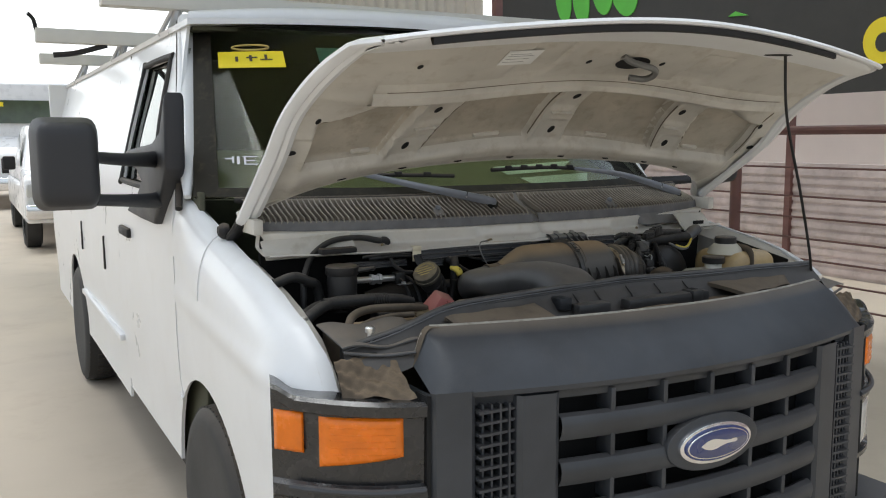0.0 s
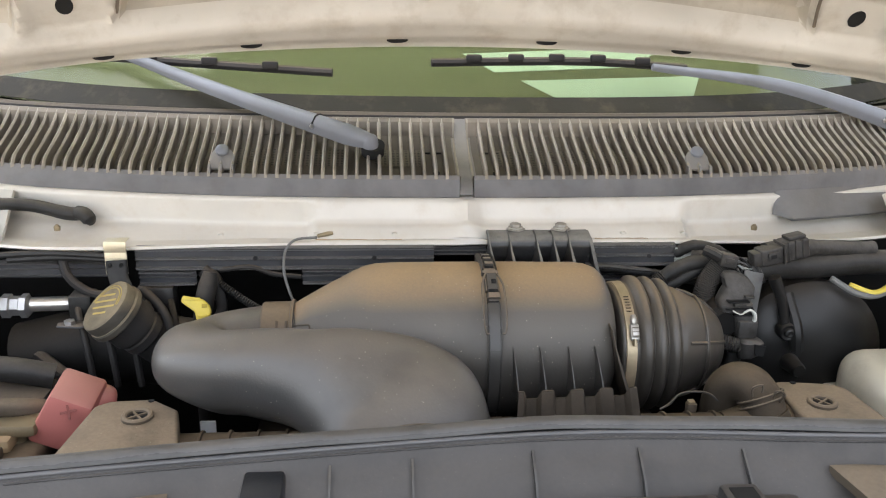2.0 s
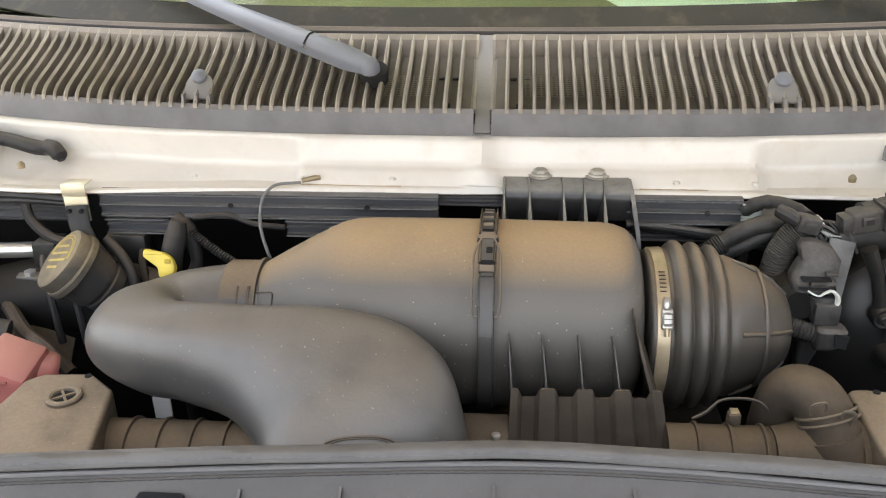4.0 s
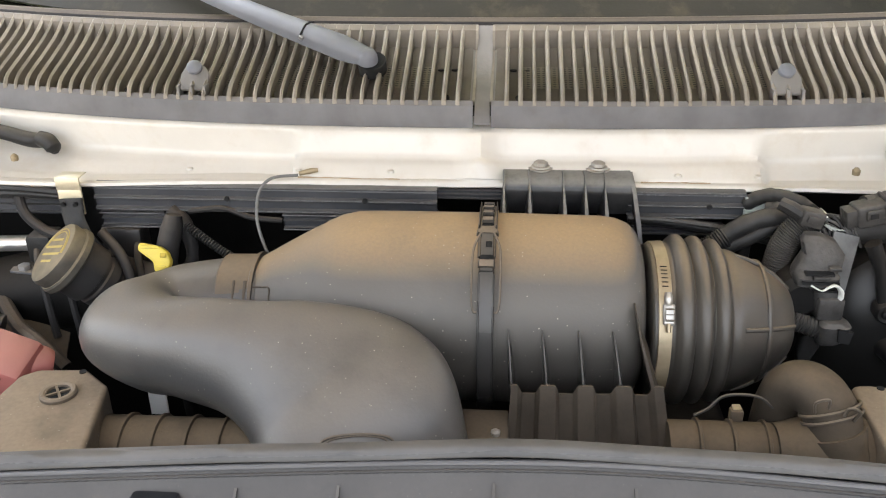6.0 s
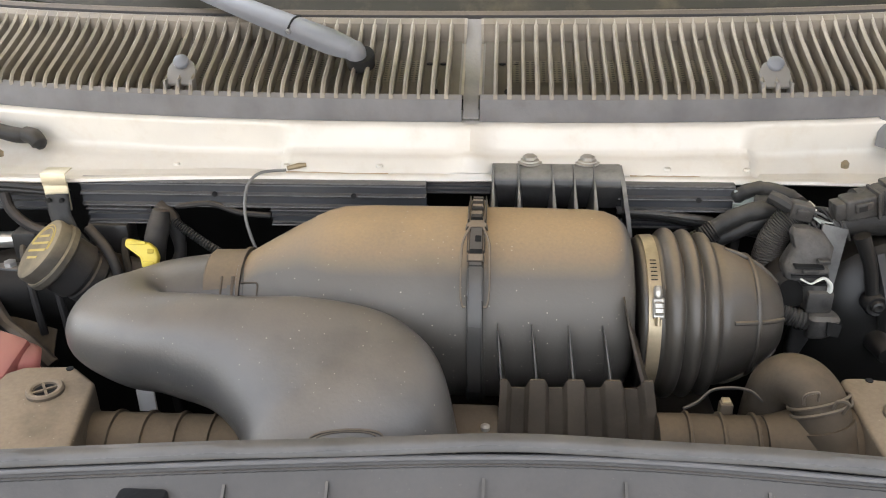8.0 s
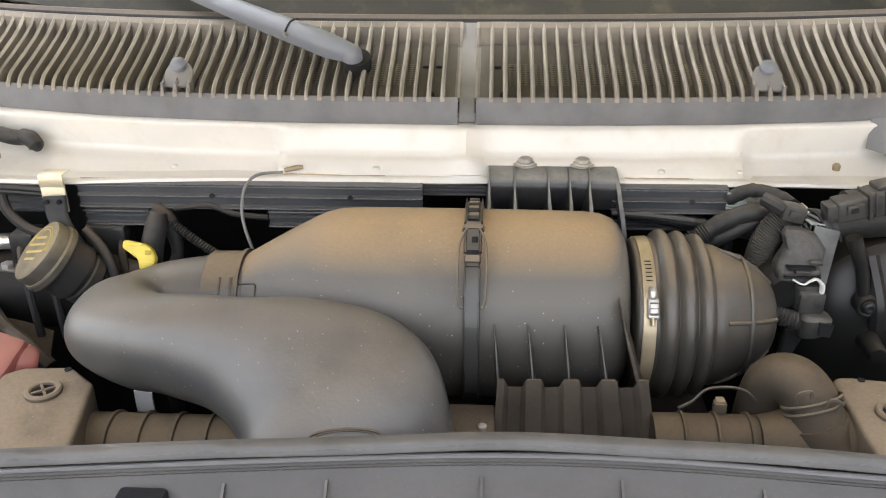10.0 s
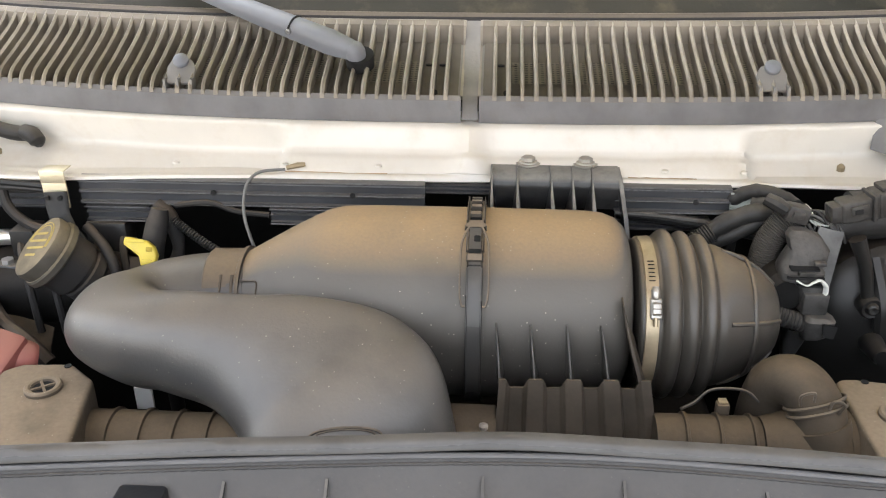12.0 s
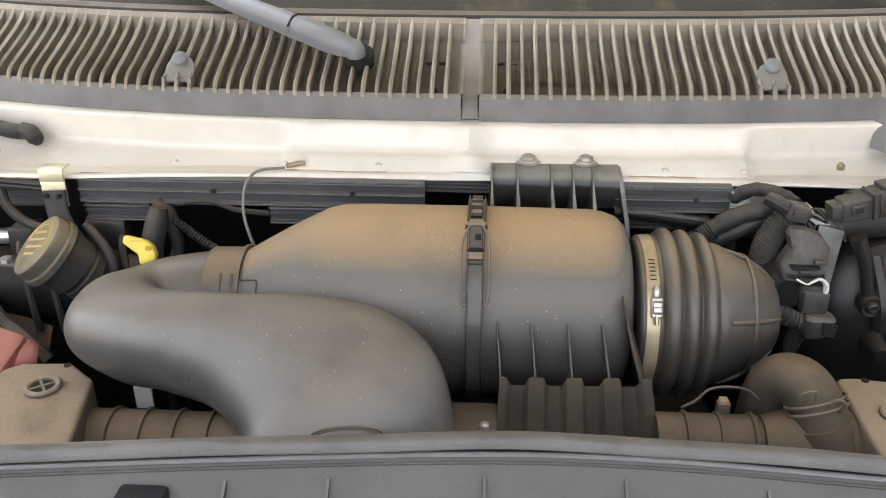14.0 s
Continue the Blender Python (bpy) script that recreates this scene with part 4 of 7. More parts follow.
# ---- wipers ----
def wiper(head, mid, tip, blade, first):
    # arm: a tapering shell, broad at its pivot
    path = spline([head, mid, tip], 30)
    rings = []
    for i, p in enumerate(path):
        t = i / 30
        d = Vector(path[min(i + 1, 30)] - path[max(i - 1, 0)]).normalized()
        side = d.cross(Vector((0, -0.5, 0.85))).normalized()
        up = side.cross(d)
        w, h = np.interp(t, [0, 0.05, 0.25, 0.6, 1.0], [0.0100, 0.0125, 0.0112, 0.0080, 0.0045]), np.interp(t, [0, 0.06, 0.3, 1.0], [0.008, 0.012, 0.010, 0.005])
        q = Vector(p) + up * 0.012 * (1 - t)
        rings.append([q + side * a * w + up * b * h for a, b in ((-1, -1), (-1, 0.1), (-0.7, 0.75), (0, 1), (0.7, 0.75), (1, 0.1), (1, -1))])
    arm = part("wiper_arm", loft(rings), M_WIPER, van, "faded blue-grey wiper arm", angle=50)
    h = Vector(head)
    part("pivot_cap", lathe([(-0.010, 0.0110), (0.0, 0.0118), (0.010, 0.0116), (0.016, 0.0095), (0.019, 0.0060), (0.0200, 0.001)], h, 'z', 24, m=Matrix.Rotation(radians(30), 4, 'X')), M_WIPER, arm)
    j = Vector(path[5])
    d = Vector(path[6] - path[4]).normalized()
    side = d.cross(Vector((0, -0.5, 0.85))).normalized()
    up = side.cross(d)
    part("joint_gap", tube([tuple(j + up * 0.016 + side * -0.0125), tuple(j + up * 0.0215), tuple(j + up * 0.016 + side * 0.0125)], 0.0012, n=10, sides=6), M_HOLE, arm)
    part("joint_pin", tube([tuple(j + up * 0.012 - side * 0.0145), tuple(j + up * 0.012 - side * 0.010)], 0.003, n=2, sides=8), M_ALU, arm)
    rub = part("wiper_blade", tube(blade, 0.0065, n=30, sides=8), M_RUBBER, arm, "black wiper blade")
    b = spline(blade, 12)
    for k in range(2, 11, 2):
        p = Vector(b[k])
        part("blade_clip", box(p.x - 0.012, p.x + 0.012, p.y - 0.012, p.y, p.z, p.z + 0.012, 0.003), M_RUBBER, rub)
    part("pivot_well", lathe([(-0.014, 0.0160), (0.001, 0.0165), (0.0012, 0.0150), (0.0002, 0.001)], h + Vector((0.004, 0.001, 0.002)), 'z', 28, m=Matrix.Rotation(radians(24), 4, 'X')), M_HOLE, arm, "dark pivot well")


def sp(u, v):
    return tuple(screen_f(u, v, 0.012))


wiper((-0.132, 0.046, 1.319), (-0.36, 0.165, 1.378), (-0.62, 0.335, 1.450), [sp(0.12, 0.10), sp(0.2, 0.10), sp(0.30, 0.095), sp(0.40, 0.085)], True)
wiper((0.762, 0.165, 1.312), (0.53, 0.20, 1.385), (0.31, 0.20, 1.418), [sp(0.48, 0.11), sp(0.55, 0.115), sp(0.62, 0.115), sp(0.70, 0.10)], False)

# ---- bulkhead ledge ----
def ledge_f(u, v):
    x = -0.87 + 1.74 * u
    prof = [(0.03, 1.262), (0.002, 1.258), (-0.006, 1.252), (-0.016, 1.236), (-0.022, 1.2285), (-0.032, 1.2235), (-0.050, 1.2125), (-0.056, 1.209), (-0.059, 1.203), (-0.054, 1.200), (-0.02, 1.202)]
    s = v * (len(prof) - 1)
    i = min(int(s), len(prof) - 2)
    y, z = (np.array(prof[i]) * (1 - (s - i)) + np.array(prof[i + 1]) * (s - i))
    # pressed dents: deeper fields left and right, a ridge under the cowl joint
    band = smooth(0.15, 0.35, v) * smooth(0.75, 0.6, v)
    fields = smooth(0.0, 0.015, abs(x) - 0.012) * 0.3 + (smooth(-0.205, -0.22, x) + smooth(0.305, 0.32, x)) * 0.9
    lip = smooth(0.45, 0.72, v)
    y = (y + y_cowl(x) * 0.85) * (1 - lip) + (y + 0.018 - 0.026 * smooth(-0.2, -0.62, x) + 0.5 * y_cowl(x) * smooth(0.42, 0.7, abs(x))) * lip
    wob = 0.0006 * math.sin(41 * x) * math.sin(9 * v + 3 * x)
    ridge = smooth(0.016, 0.0, abs(x)) * smooth(0.1, 0.2, v) * smooth(0.62, 0.45, v)
    return (x, y + 0.022 * band * fields - 0.006 * ridge, z - 0.012 * band * fields + 0.004 * ridge + wob)


ledge = part("bulkhead_ledge", grid_sheet(ledge_f, 200, 40), M_LEDGE, van, "dusty white steel ledge below the cowl", angle=50)
for x in (-0.205, -0.10, 0.215, 0.30, -0.33):
    part("rivet", lathe([(0, 0.004), (0.002, 0.0035), (0.003, 0.001)], (x, -0.030, 1.2150), 'z', 10), M_LEDGE, ledge)
for x in (-0.545, 0.405):
    part("clip_plug", lathe([(0, 0.004), (0.005, 0.0045), (0.008, 0.002)], (x, -0.028 + 0.3 * y_cowl(x), 1.2165), 'z', 10), M_BRASS, ledge, "small brass-coloured plug")
# dirt gathered along the lip
rnd = random.Random(5)
for x0, x1 in ((-0.205, -0.09), (0.175, 0.25)):
    pts = [tuple(Vector(ledge_f((x + 0.87) / 1.74, 0.655 + 0.012 * rnd.random())) + Vector((0, 0, 0.0002))) for x in np.linspace(x0, x1, 9)]
    part("dirt_line", tube(pts, [0.0003 + 0.0007 * rnd.random() for _ in range(12)], n=48, sides=6), M_DIRT, ledge, "line of brown dirt along the lip")
# dark foam pad lying over the ledge
bm = grid_sheet(lambda u, v: (0.452 + 0.21 * u, y_cowl(0.452 + 0.21 * u) - 0.004 - 0.028 * v * smooth(0, 0.08, u), 1.262 - 0.036 * v), 20, 8)
part("foam_pad", thicken(bm, 0.010), M_COWL, van, "dark grey foam pad over the ledge")

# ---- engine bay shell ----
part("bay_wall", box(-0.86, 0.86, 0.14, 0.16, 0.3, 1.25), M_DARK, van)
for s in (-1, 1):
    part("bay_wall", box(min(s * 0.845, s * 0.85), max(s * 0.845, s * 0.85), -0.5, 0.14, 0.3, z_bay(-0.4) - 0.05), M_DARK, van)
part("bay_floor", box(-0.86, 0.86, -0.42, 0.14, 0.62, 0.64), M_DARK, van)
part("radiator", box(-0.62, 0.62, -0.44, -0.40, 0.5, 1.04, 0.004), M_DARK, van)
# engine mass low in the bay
part("engine_block", box(-0.30, 0.30, -0.26, 0.13, 0.66, 0.93, 0.03, 3), M_DARK, van, "engine block in the bay's shade-black, faintly dusty")

# ---- wiring rail under the ledge ----
def rail(x0, x1, z1, z0, y):
    h = z1 - z0
    prof = [(0.0, z1), (-0.004, z1 - 0.001), (-0.006, z1 - 0.15 * h), (-0.003, z1 - 0.2 * h), (-0.003, z1 - 0.42 * h), (-0.007, z1 - 0.47 * h), (-0.007, z1 - 0.55 * h), (-0.003, z1 - 0.6 * h), (-0.003, z1 - 0.85 * h), (-0.007, z1 - 0.9 * h), (-0.006, z0), (0.008, z0), (0.008, z1)]
    return prism([(y + a, b) for a, b in prof], 'x', x0, x1)


loom = part("wiring_rail", rail(-0.438, -0.047, 1.203, 1.172, -0.045), M_RAIL, van, "black ribbed plastic wiring channel")
part("rail_section", rail(-0.436, -0.362, 1.170, 1.150, -0.04), M_RAIL, loom)
part("rail_section", rail(-0.223, -0.047, 1.171, 1.150, -0.04), M_RAIL, loom)
part("rail_section", rail(-0.047, 0.032, 1.198, 1.186, -0.03), M_RAIL, loom)
part("rail_section", rail(0.160, 0.285, 1.205, 1.174, -0.045), M_RAIL, loom)
part("rail_section", rail(0.165, 0.27, 1.160, 1.147, -0.03), M_RAIL, loom)
# added tubes stand in for the specular lines on the rail edges
for x0, x1, zz in ((-0.437, -0.048, (1.2015, 1.1872, 1.1735)), (-0.222, -0.048, (1.1695, 1.1520)), (-0.435, -0.363, (1.1685, 1.1520)), (0.161, 0.284, (1.2035, 1.1885, 1.1755))):
    for z in zz:
        part("rail_glint", tube([(x0, -0.0515, z), ((x0 + x1) / 2, -0.0517, z), (x1, -0.0515, z)], 0.0011, n=4, sides=6), M_SEAL, loom)
for x in (-0.283, -0.127, 0.247):
    part("rail_hole", lathe([(-0.0015, 0.0030), (0.0, 0.0030)], (x, -0.0525, 1.189), 'y', 12), M_HOLE, loom)
for k in range(7):
    part("wire", tube([(0.284, -0.05, 1.199 - 0.0035 * k), (0.297, -0.052, 1.198 - 0.003 * k), (0.312, -0.05, 1.206 - 0.002 * k), (0.33, -0.045, 1.205)], 0.0016, n=12, sides=6), M_WIRE, loom, "thin green-grey wire")

# ---- air cleaner ----
AX_Y, AX_Z, AX_R = -0.138, 1.108, 0.098
body = [(-0.262, 0.034), (-0.258, 0.043), (-0.238, 0.046), (-0.226, 0.048), (-0.205, 0.060), (-0.180, 0.074), (-0.155, 0.087), (-0.140, 0.0935), (-0.125, 0.0968), (-0.10, 0.0978), (-0.05, 0.098), (0.003, 0.098), (0.003, 0.1005), (0.022, 0.1005), (0.022, 0.098), (0.07, 0.0975), (0.125, 0.0968), (0.140, 0.0950), (0.152, 0.0905), (0.160, 0.083), (0.164, 0.074), (0.166, 0.03)]
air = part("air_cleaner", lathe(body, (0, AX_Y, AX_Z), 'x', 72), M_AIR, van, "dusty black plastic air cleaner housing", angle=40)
part("neck_band", lathe([(-0.266, 0.0475), (-0.264, 0.0492), (-0.231, 0.0497), (-0.230, 0.0520), (-0.2265, 0.0522), (-0.2258, 0.0495)], (0, AX_Y, AX_Z), 'x', 48), M_NECK, air)


def around(a, r, x):
    """A point round the air cleaner's axis; a is degrees from the front, upwards."""
    return Vector((x, AX_Y - r * math.cos(radians(a)), AX_Z + r * math.sin(radians(a))))


def band(x0, x1, a0, a1, r0, r1, n=24):
    rings = []
    for a in np.linspace(a0, a1, n):
        rings.append([around(a, r, x) for r, x in ((r0, x0), (r1, x0 + 0.0015), (r1, x1 - 0.0015), (r0, x1))])
    return loft(rings)


for x0, x1 in ((-0.2475, -0.2435), (-0.2365, -0.2315)):
    part("neck_slot", band(x0, x1, 12, 52, 0.049, 0.0503, 8), M_TRAY, air)
bm = tube([tuple(around(a, r, x)) for a, r, x in ((44, 0.0505, -0.2255), (43, 0.0555, -0.215), (41, 0.0605, -0.206), (32, 0.0600, -0.2055), (26, 0.0600, -0.2065), (27, 0.0550, -0.216), (29, 0.0505, -0.2255))], 0.0009, n=40, sides=6)
part("neck_tab", bm, M_TRAY, air)
clip = part("strap", band(0.0042, 0.0200, -50, 56, 0.099, 0.1042), M_STRAP, air, "glossy black strap with a wire buckle")
for x0, x1 in ((0.0042, 0.0066), (0.0176, 0.0200)):
    part("strap_edge", band(x0, x1, -49, 46, 0.1035, 0.1058), M_STRAP, clip)
comb = part("strap_comb", band(0.0030, 0.0210, 56, 125, 0.100, 0.1045), M_STRAPD, clip)
for x0, x1 in ((0.0026, 0.0052), (0.0188, 0.0214)):
    part("comb_rail", band(x0, x1, 76, 122, 0.103, 0.1090), M_STRAPD, comb)
for a in (80, 88, 96, 104, 112):
    part("comb_step", band(0.0056, 0.0184, a, a + 3.2, 0.103, 0.1086, 4), M_STRAPD, comb)
    part("comb_gap", band(0.0062, 0.0178, a - 2.4, a - 0.4, 0.1046, 0.1052, 3), M_HOLE, comb)
part("comb_foot", band(0.0012, 0.0228, 71, 74, 0.101, 0.1062, 4), M_STRAPD, comb)
buckle = part("buckle_body", band(0.0050, 0.0192, 47, 69, 0.103, 0.1085, 10), M_STRAP, clip)
part("buckle_bar", band(0.0040, 0.0202, 48.5, 52, 0.108, 0.1125, 5), M_STRAPD, buckle)
part("buckle_window", band(0.0062, 0.0180, 53, 55.4, 0.1086, 0.1095, 4), M_HOLE, buckle)
part("buckle_window", band(0.0110, 0.0170, 60, 63.5, 0.1086, 0.1095, 4), M_HOLE, buckle)
for e in (-1, 1):
    pts = [around(a, 0.1085 + 0.002 * math.sin(radians(a * 3)), 0.0121 + e * x) for a, x in ((70, 0.004), (69, 0.0068), (62, 0.0112), (56, 0.0130), (44, 0.0134), (32, 0.0132), (26.5, 0.0112), (26, 0.008))]
    part("buckle_wire", tube([tuple(p) for p in pts], 0.0012, n=48, sides=8), M_STRAPD, clip, "bent wire bail")

# upper bracket, ribbed, bolted to the ledge
def upper_f(u, v):
    x = 0.026 + 0.138 * u
    y = np.interp(v, [0, 0.15, 0.3, 0.42, 0.55, 0.75, 1.0], [-0.012, -0.034, -0.046, -0.053, -0.055, -0.052, -0.046])
    z = np.interp(v, [0, 0.15, 0.3, 0.42, 0.55, 0.75, 1.0], [1.2185, 1.2185, 1.2165, 1.211, 1.203, 1.190, 1.176])
    return (x, y, z)


brk = part("upper_bracket", thicken(grid_sheet(upper_f, 20, 24), 0.003), M_BRACKET, air, "ribbed glossy black plastic bracket", angle=60)
for x0, x1 in ((0.026, 0.027), (0.0535, 0.0545), (0.090, 0.091), (0.1135, 0.1130), (0.135, 0.1335)):
    rings = []
    for t in np.linspace(0, 1, 14):
        _, y, z = upper_f(0.5, 0.12 + 0.88 * t)
        x, w = x0 + (x1 - x0) * t, 0.0014 + 0.0034 * smooth(0.2, 1.0, t)
        yf = y - 0.003 - 0.050 * smooth(0.25, 1.0, t)
        zf = z + 0.003 * (1 - t) + 0.012 * smooth(0.3, 1.0, t)
        rings.append([Vector((x - w, y + 0.004, z - 0.002)), Vector((x - w * 0.45, yf, zf)), Vector((x + w * 0.45, yf, zf)), Vector((x + w, y + 0.004, z - 0.002))])
    part("bracket_rib", loft(rings), M_BRACKET, brk)
bm = bmesh.new()
bm.faces.new([bm.verts.new(p) for p in ((0.161, -0.030, 1.219), (0.1625, -0.052, 1.212), (0.165, -0.066, 1.195), (0.168, -0.082, 1.175), (0.171, -0.090, 1.150), (0.171, -0.06, 1.150), (0.163, -0.035, 1.20))])
part("bracket_cheek", thicken(bm, 0.0045), M_BRACKET, brk, "side cheek of the bracket")
for x in (0.066, 0.129):
    b = part("bolt", lathe([(0, 0.0135), (0.0015, 0.0135), (0.002, 0.0105), (0.0035, 0.010), (0.004, 0.0075), (0.0045, 0.004)], (x, -0.022, 1.2190), 'z', 24), M_BOLT, brk, "dull flanged bolt")
    part("bolt_head", lathe([(0.002, 0.0078), (0.0075, 0.0078), (0.0083, 0.0065)], (x, -0.022, 1.2190), 'z', 6), M_BOLT, b)

# lower tray: scalloped wall and upright fins
def tray_f(u, v):
    x = 0.0372 + 0.1385 * u
    ph = abs(((x - 0.0711) / 0.0344 + 0.5) % 1.0 - 0.5)
    crest = smooth(0.34, 0.20, ph)
    top = 1.0820 + 0.0130 * crest + 0.003 * u
    z = top - 0.075 * v
    return (x + (0.016 * u - 0.003) * v, -0.257 - 0.006 * crest - 0.012 * v, z)


tray = part("lower_tray", thicken(grid_sheet(tray_f, 150, 8), 0.003), M_TRAY, air, "dusty black scalloped tray under the housing")
for x0, x1 in ((0.0335, 0.0385), (0.0652, 0.0711), (0.0990, 0.1049), (0.1306, 0.1395)):
    rings = []
    for t in np.linspace(0, 1, 12):
        x, z, y = x0 + (x1 - x0) * t, 1.1375 - 0.042 * t - 0.012 * t * t, -0.2335 - 0.029 * t ** 0.8
        w, back = 0.0005 + 0.0026 * t, 0.004 + 0.030 * t
        rings.append([Vector((x - w * 0.35, y, z)), Vector((x + w * 0.35, y, z)), Vector((x + w * 1.3, y + back, z - 0.002)), Vector((x - w * 1.3, y + back, z - 0.002))])
    part("fin", loft(rings), M_FIN, tray, "thin upright fin")
rings = []
for t in np.linspace(0, 1, 14):
    front = Vector((0.1500 + 0.018 * t + 0.016 * t * t, -0.230 - 0.034 * t, 1.157 - 0.098 * t - 0.02 * t * t))
    w = 0.0015 + 0.0055 * smooth(0.0, 0.6, t)
    rings.append([front, front + Vector((w * 0.5, -0.0005, 0)), front + Vector((w, 0.016 + 0.05 * t, 0.001)), front + Vector((-0.004 * t, 0.016 + 0.05 * t, 0.001))])
part("outer_fin", loft(rings), M_TRAY, tray, "sloping end plate of the tray")
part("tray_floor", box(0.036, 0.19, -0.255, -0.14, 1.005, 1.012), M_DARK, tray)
part("tray_shelf", box(-0.02, 0.036, -0.30, -0.245, 1.030, 1.055, 0.003), M_TRAY, tray)
part("shelf_pip", lathe([(0, 0.004), (0.004, 0.0045), (0.006, 0.002)], (0.024, -0.285, 1.055), 'z', 10), M_BOLT, tray)

# rubber boot with bellows
boot = [(0.170, 0.074), (0.174, 0.0775), (0.190, 0.0785), (0.194, 0.082), (0.199, 0.0865), (0.205, 0.087), (0.209, 0.083), (0.2105, 0.079), (0.213, 0.081), (0.218, 0.0855), (0.223, 0.0855), (0.227, 0.080), (0.229, 0.0765), (0.2315, 0.079), (0.236, 0.083), (0.241, 0.0825), (0.2445, 0.077), (0.247, 0.0735), (0.255, 0.0725), (0.268, 0.067), (0.281, 0.0605), (0.282, 0.0632), (0.286, 0.0622), (0.287, 0.058), (0.299, 0.050), (0.309, 0.041), (0.315, 0.034), (0.318, 0.022), (0.318, 0.005)]
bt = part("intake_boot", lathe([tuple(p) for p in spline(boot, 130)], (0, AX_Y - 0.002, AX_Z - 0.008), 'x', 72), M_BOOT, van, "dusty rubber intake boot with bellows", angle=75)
for a in (22, 95, -50, 165):
    pts = [Vector((x, AX_Y - 0.002 - (r + 0.001) * math.cos(radians(a)), AX_Z - 0.008 + (r + 0.001) * math.sin(radians(a)))) for x, r in ((0.258, 0.0695), (0.270, 0.066), (0.282, 0.0602), (0.299, 0.0492), (0.314, 0.0345))]
    part("boot_rib", tube([tuple(p) for p in pts], 0.0024, n=20, sides=8), M_BOOT, bt)
hc = part("hose_clamp", lathe([(0.1755, 0.0785), (0.176, 0.0797), (0.188, 0.0805), (0.1885, 0.079)], (0, AX_Y - 0.002, AX_Z - 0.008), 'x', 64), M_CLAMP, bt, "bright steel hose clamp")
hm = Matrix.Translation(around(33, 0.0835, 0.184) + Vector((0, -0.002, -0.008))) @ Matrix.Rotation(radians(-33), 4, 'X') @ Matrix.Diagonal((0.66, 0.9, 0.82, 1.0))
for nm, q, mat in (("clamp_housing", box(-0.0085, 0.0085, -0.004, 0.003, -0.014, 0.011, 0.0028, 3), M_SCREW), ("clamp_saddle", box(-0.0068, 0.0068, -0.0075, -0.002, -0.010, 0.006, 0.0025, 3), M_SCREW),
                   ("clamp_screw", lathe([(0.009, 0.0045), (0.012, 0.0062), (0.020, 0.0062), (0.022, 0.005), (0.024, 0.0045), (0.0245, 0.001)], (-0.001, -0.002, 0), 'z', 12), M_SCREW), ("screw_tip", lathe([(-0.022, 0.0035), (-0.012, 0.0042)], (-0.001, -0.001, 0), 'z', 10), M_CLAMP)):
    bmesh.ops.transform(q, matrix=hm, verts=q.verts)
    part(nm, q, mat, hc)
for z in (-0.008, -0.002, 0.004):
    q = box(-0.006, 0.006, -0.0080, -0.0072, z - 0.0006, z + 0.0006)
    bmesh.ops.transform(q, matrix=hm, verts=q.verts)
    part("housing_groove", q, M_TRAY, hc)
for k in range(6):
    a = 52 + 3.2 * k
    p = Vector((0.182, AX_Y - 0.002 - 0.0808 * math.cos(radians(a)), AX_Z - 0.008 + 0.0808 * math.sin(radians(a))))
    part("clamp_slot", tube([(p.x - 0.003, p.y, p.z), (p.x + 0.003, p.y, p.z)], 0.0005, n=2, sides=6), M_HOLE, hc)

# big duct that turns round from the neck to the front
# each row: a point of the outer edge, one of the inner edge, half the height
DUCT = [
    (-0.215, -0.090, 1.106, -0.217, -0.188, 1.106, 0.0500), (-0.279, -0.092, 1.102, -0.269, -0.190, 1.102, 0.0490),
    (-0.336, -0.108, 1.098, -0.295, -0.192, 1.101, 0.0475), (-0.370, -0.147, 1.103, -0.300, -0.196, 1.109, 0.0428),
    (-0.384, -0.197, 1.118, -0.293, -0.204, 1.118, 0.0385), (-0.369, -0.262, 1.125, -0.261, -0.218, 1.126, 0.0390),
    (-0.316, -0.294, 1.117, -0.209, -0.228, 1.134, 0.0525), (-0.264, -0.304, 1.106, -0.144, -0.219, 1.138, 0.0575),
    (-0.216, -0.316, 1.092, -0.083, -0.222, 1.135, 0.0552), (-0.183, -0.343, 1.065, -0.044, -0.243, 1.131, 0.0520),
    (-0.178, -0.381, 1.030, -0.014, -0.286, 1.119, 0.0525), (-0.176, -0.405, 0.988, 0.006, -0.329, 1.048, 0.0480)]


def duct():
    n = 110
    q = spline(DUCT, n)
    outer, inner, h = q[:, :3], q[:, 3:6], q[:, 6]
    c, w = (outer + inner) / 2, (outer - inner) / 2
    along = np.gradient(c, axis=0)
    rings = []
    for i in range(n + 1):
        up = Vector(np.cross(w[i], along[i])).normalized()
        up = up if up.z > 0 else -up
        ring = []
        for a in np.linspace(0, 2 * math.pi, 64, endpoint=False):
            co, si = math.cos(a), math.sin(a)
            k = (abs(co) ** 2.2 + abs(si) ** 2.2) ** (-1 / 2.2)
            ring.append(Vector(c[i]) + Vector(w[i]) * co * k + up * si * k * h[i])
        rings.append(ring)
    bm = loft(rings)
    for _ in range(3):
        bmesh.ops.smooth_vert(bm, verts=bm.verts, factor=0.5, use_axis_x=True, use_axis_y=True, use_axis_z=True)
    return bm


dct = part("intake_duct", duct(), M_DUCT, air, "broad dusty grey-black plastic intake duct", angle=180)
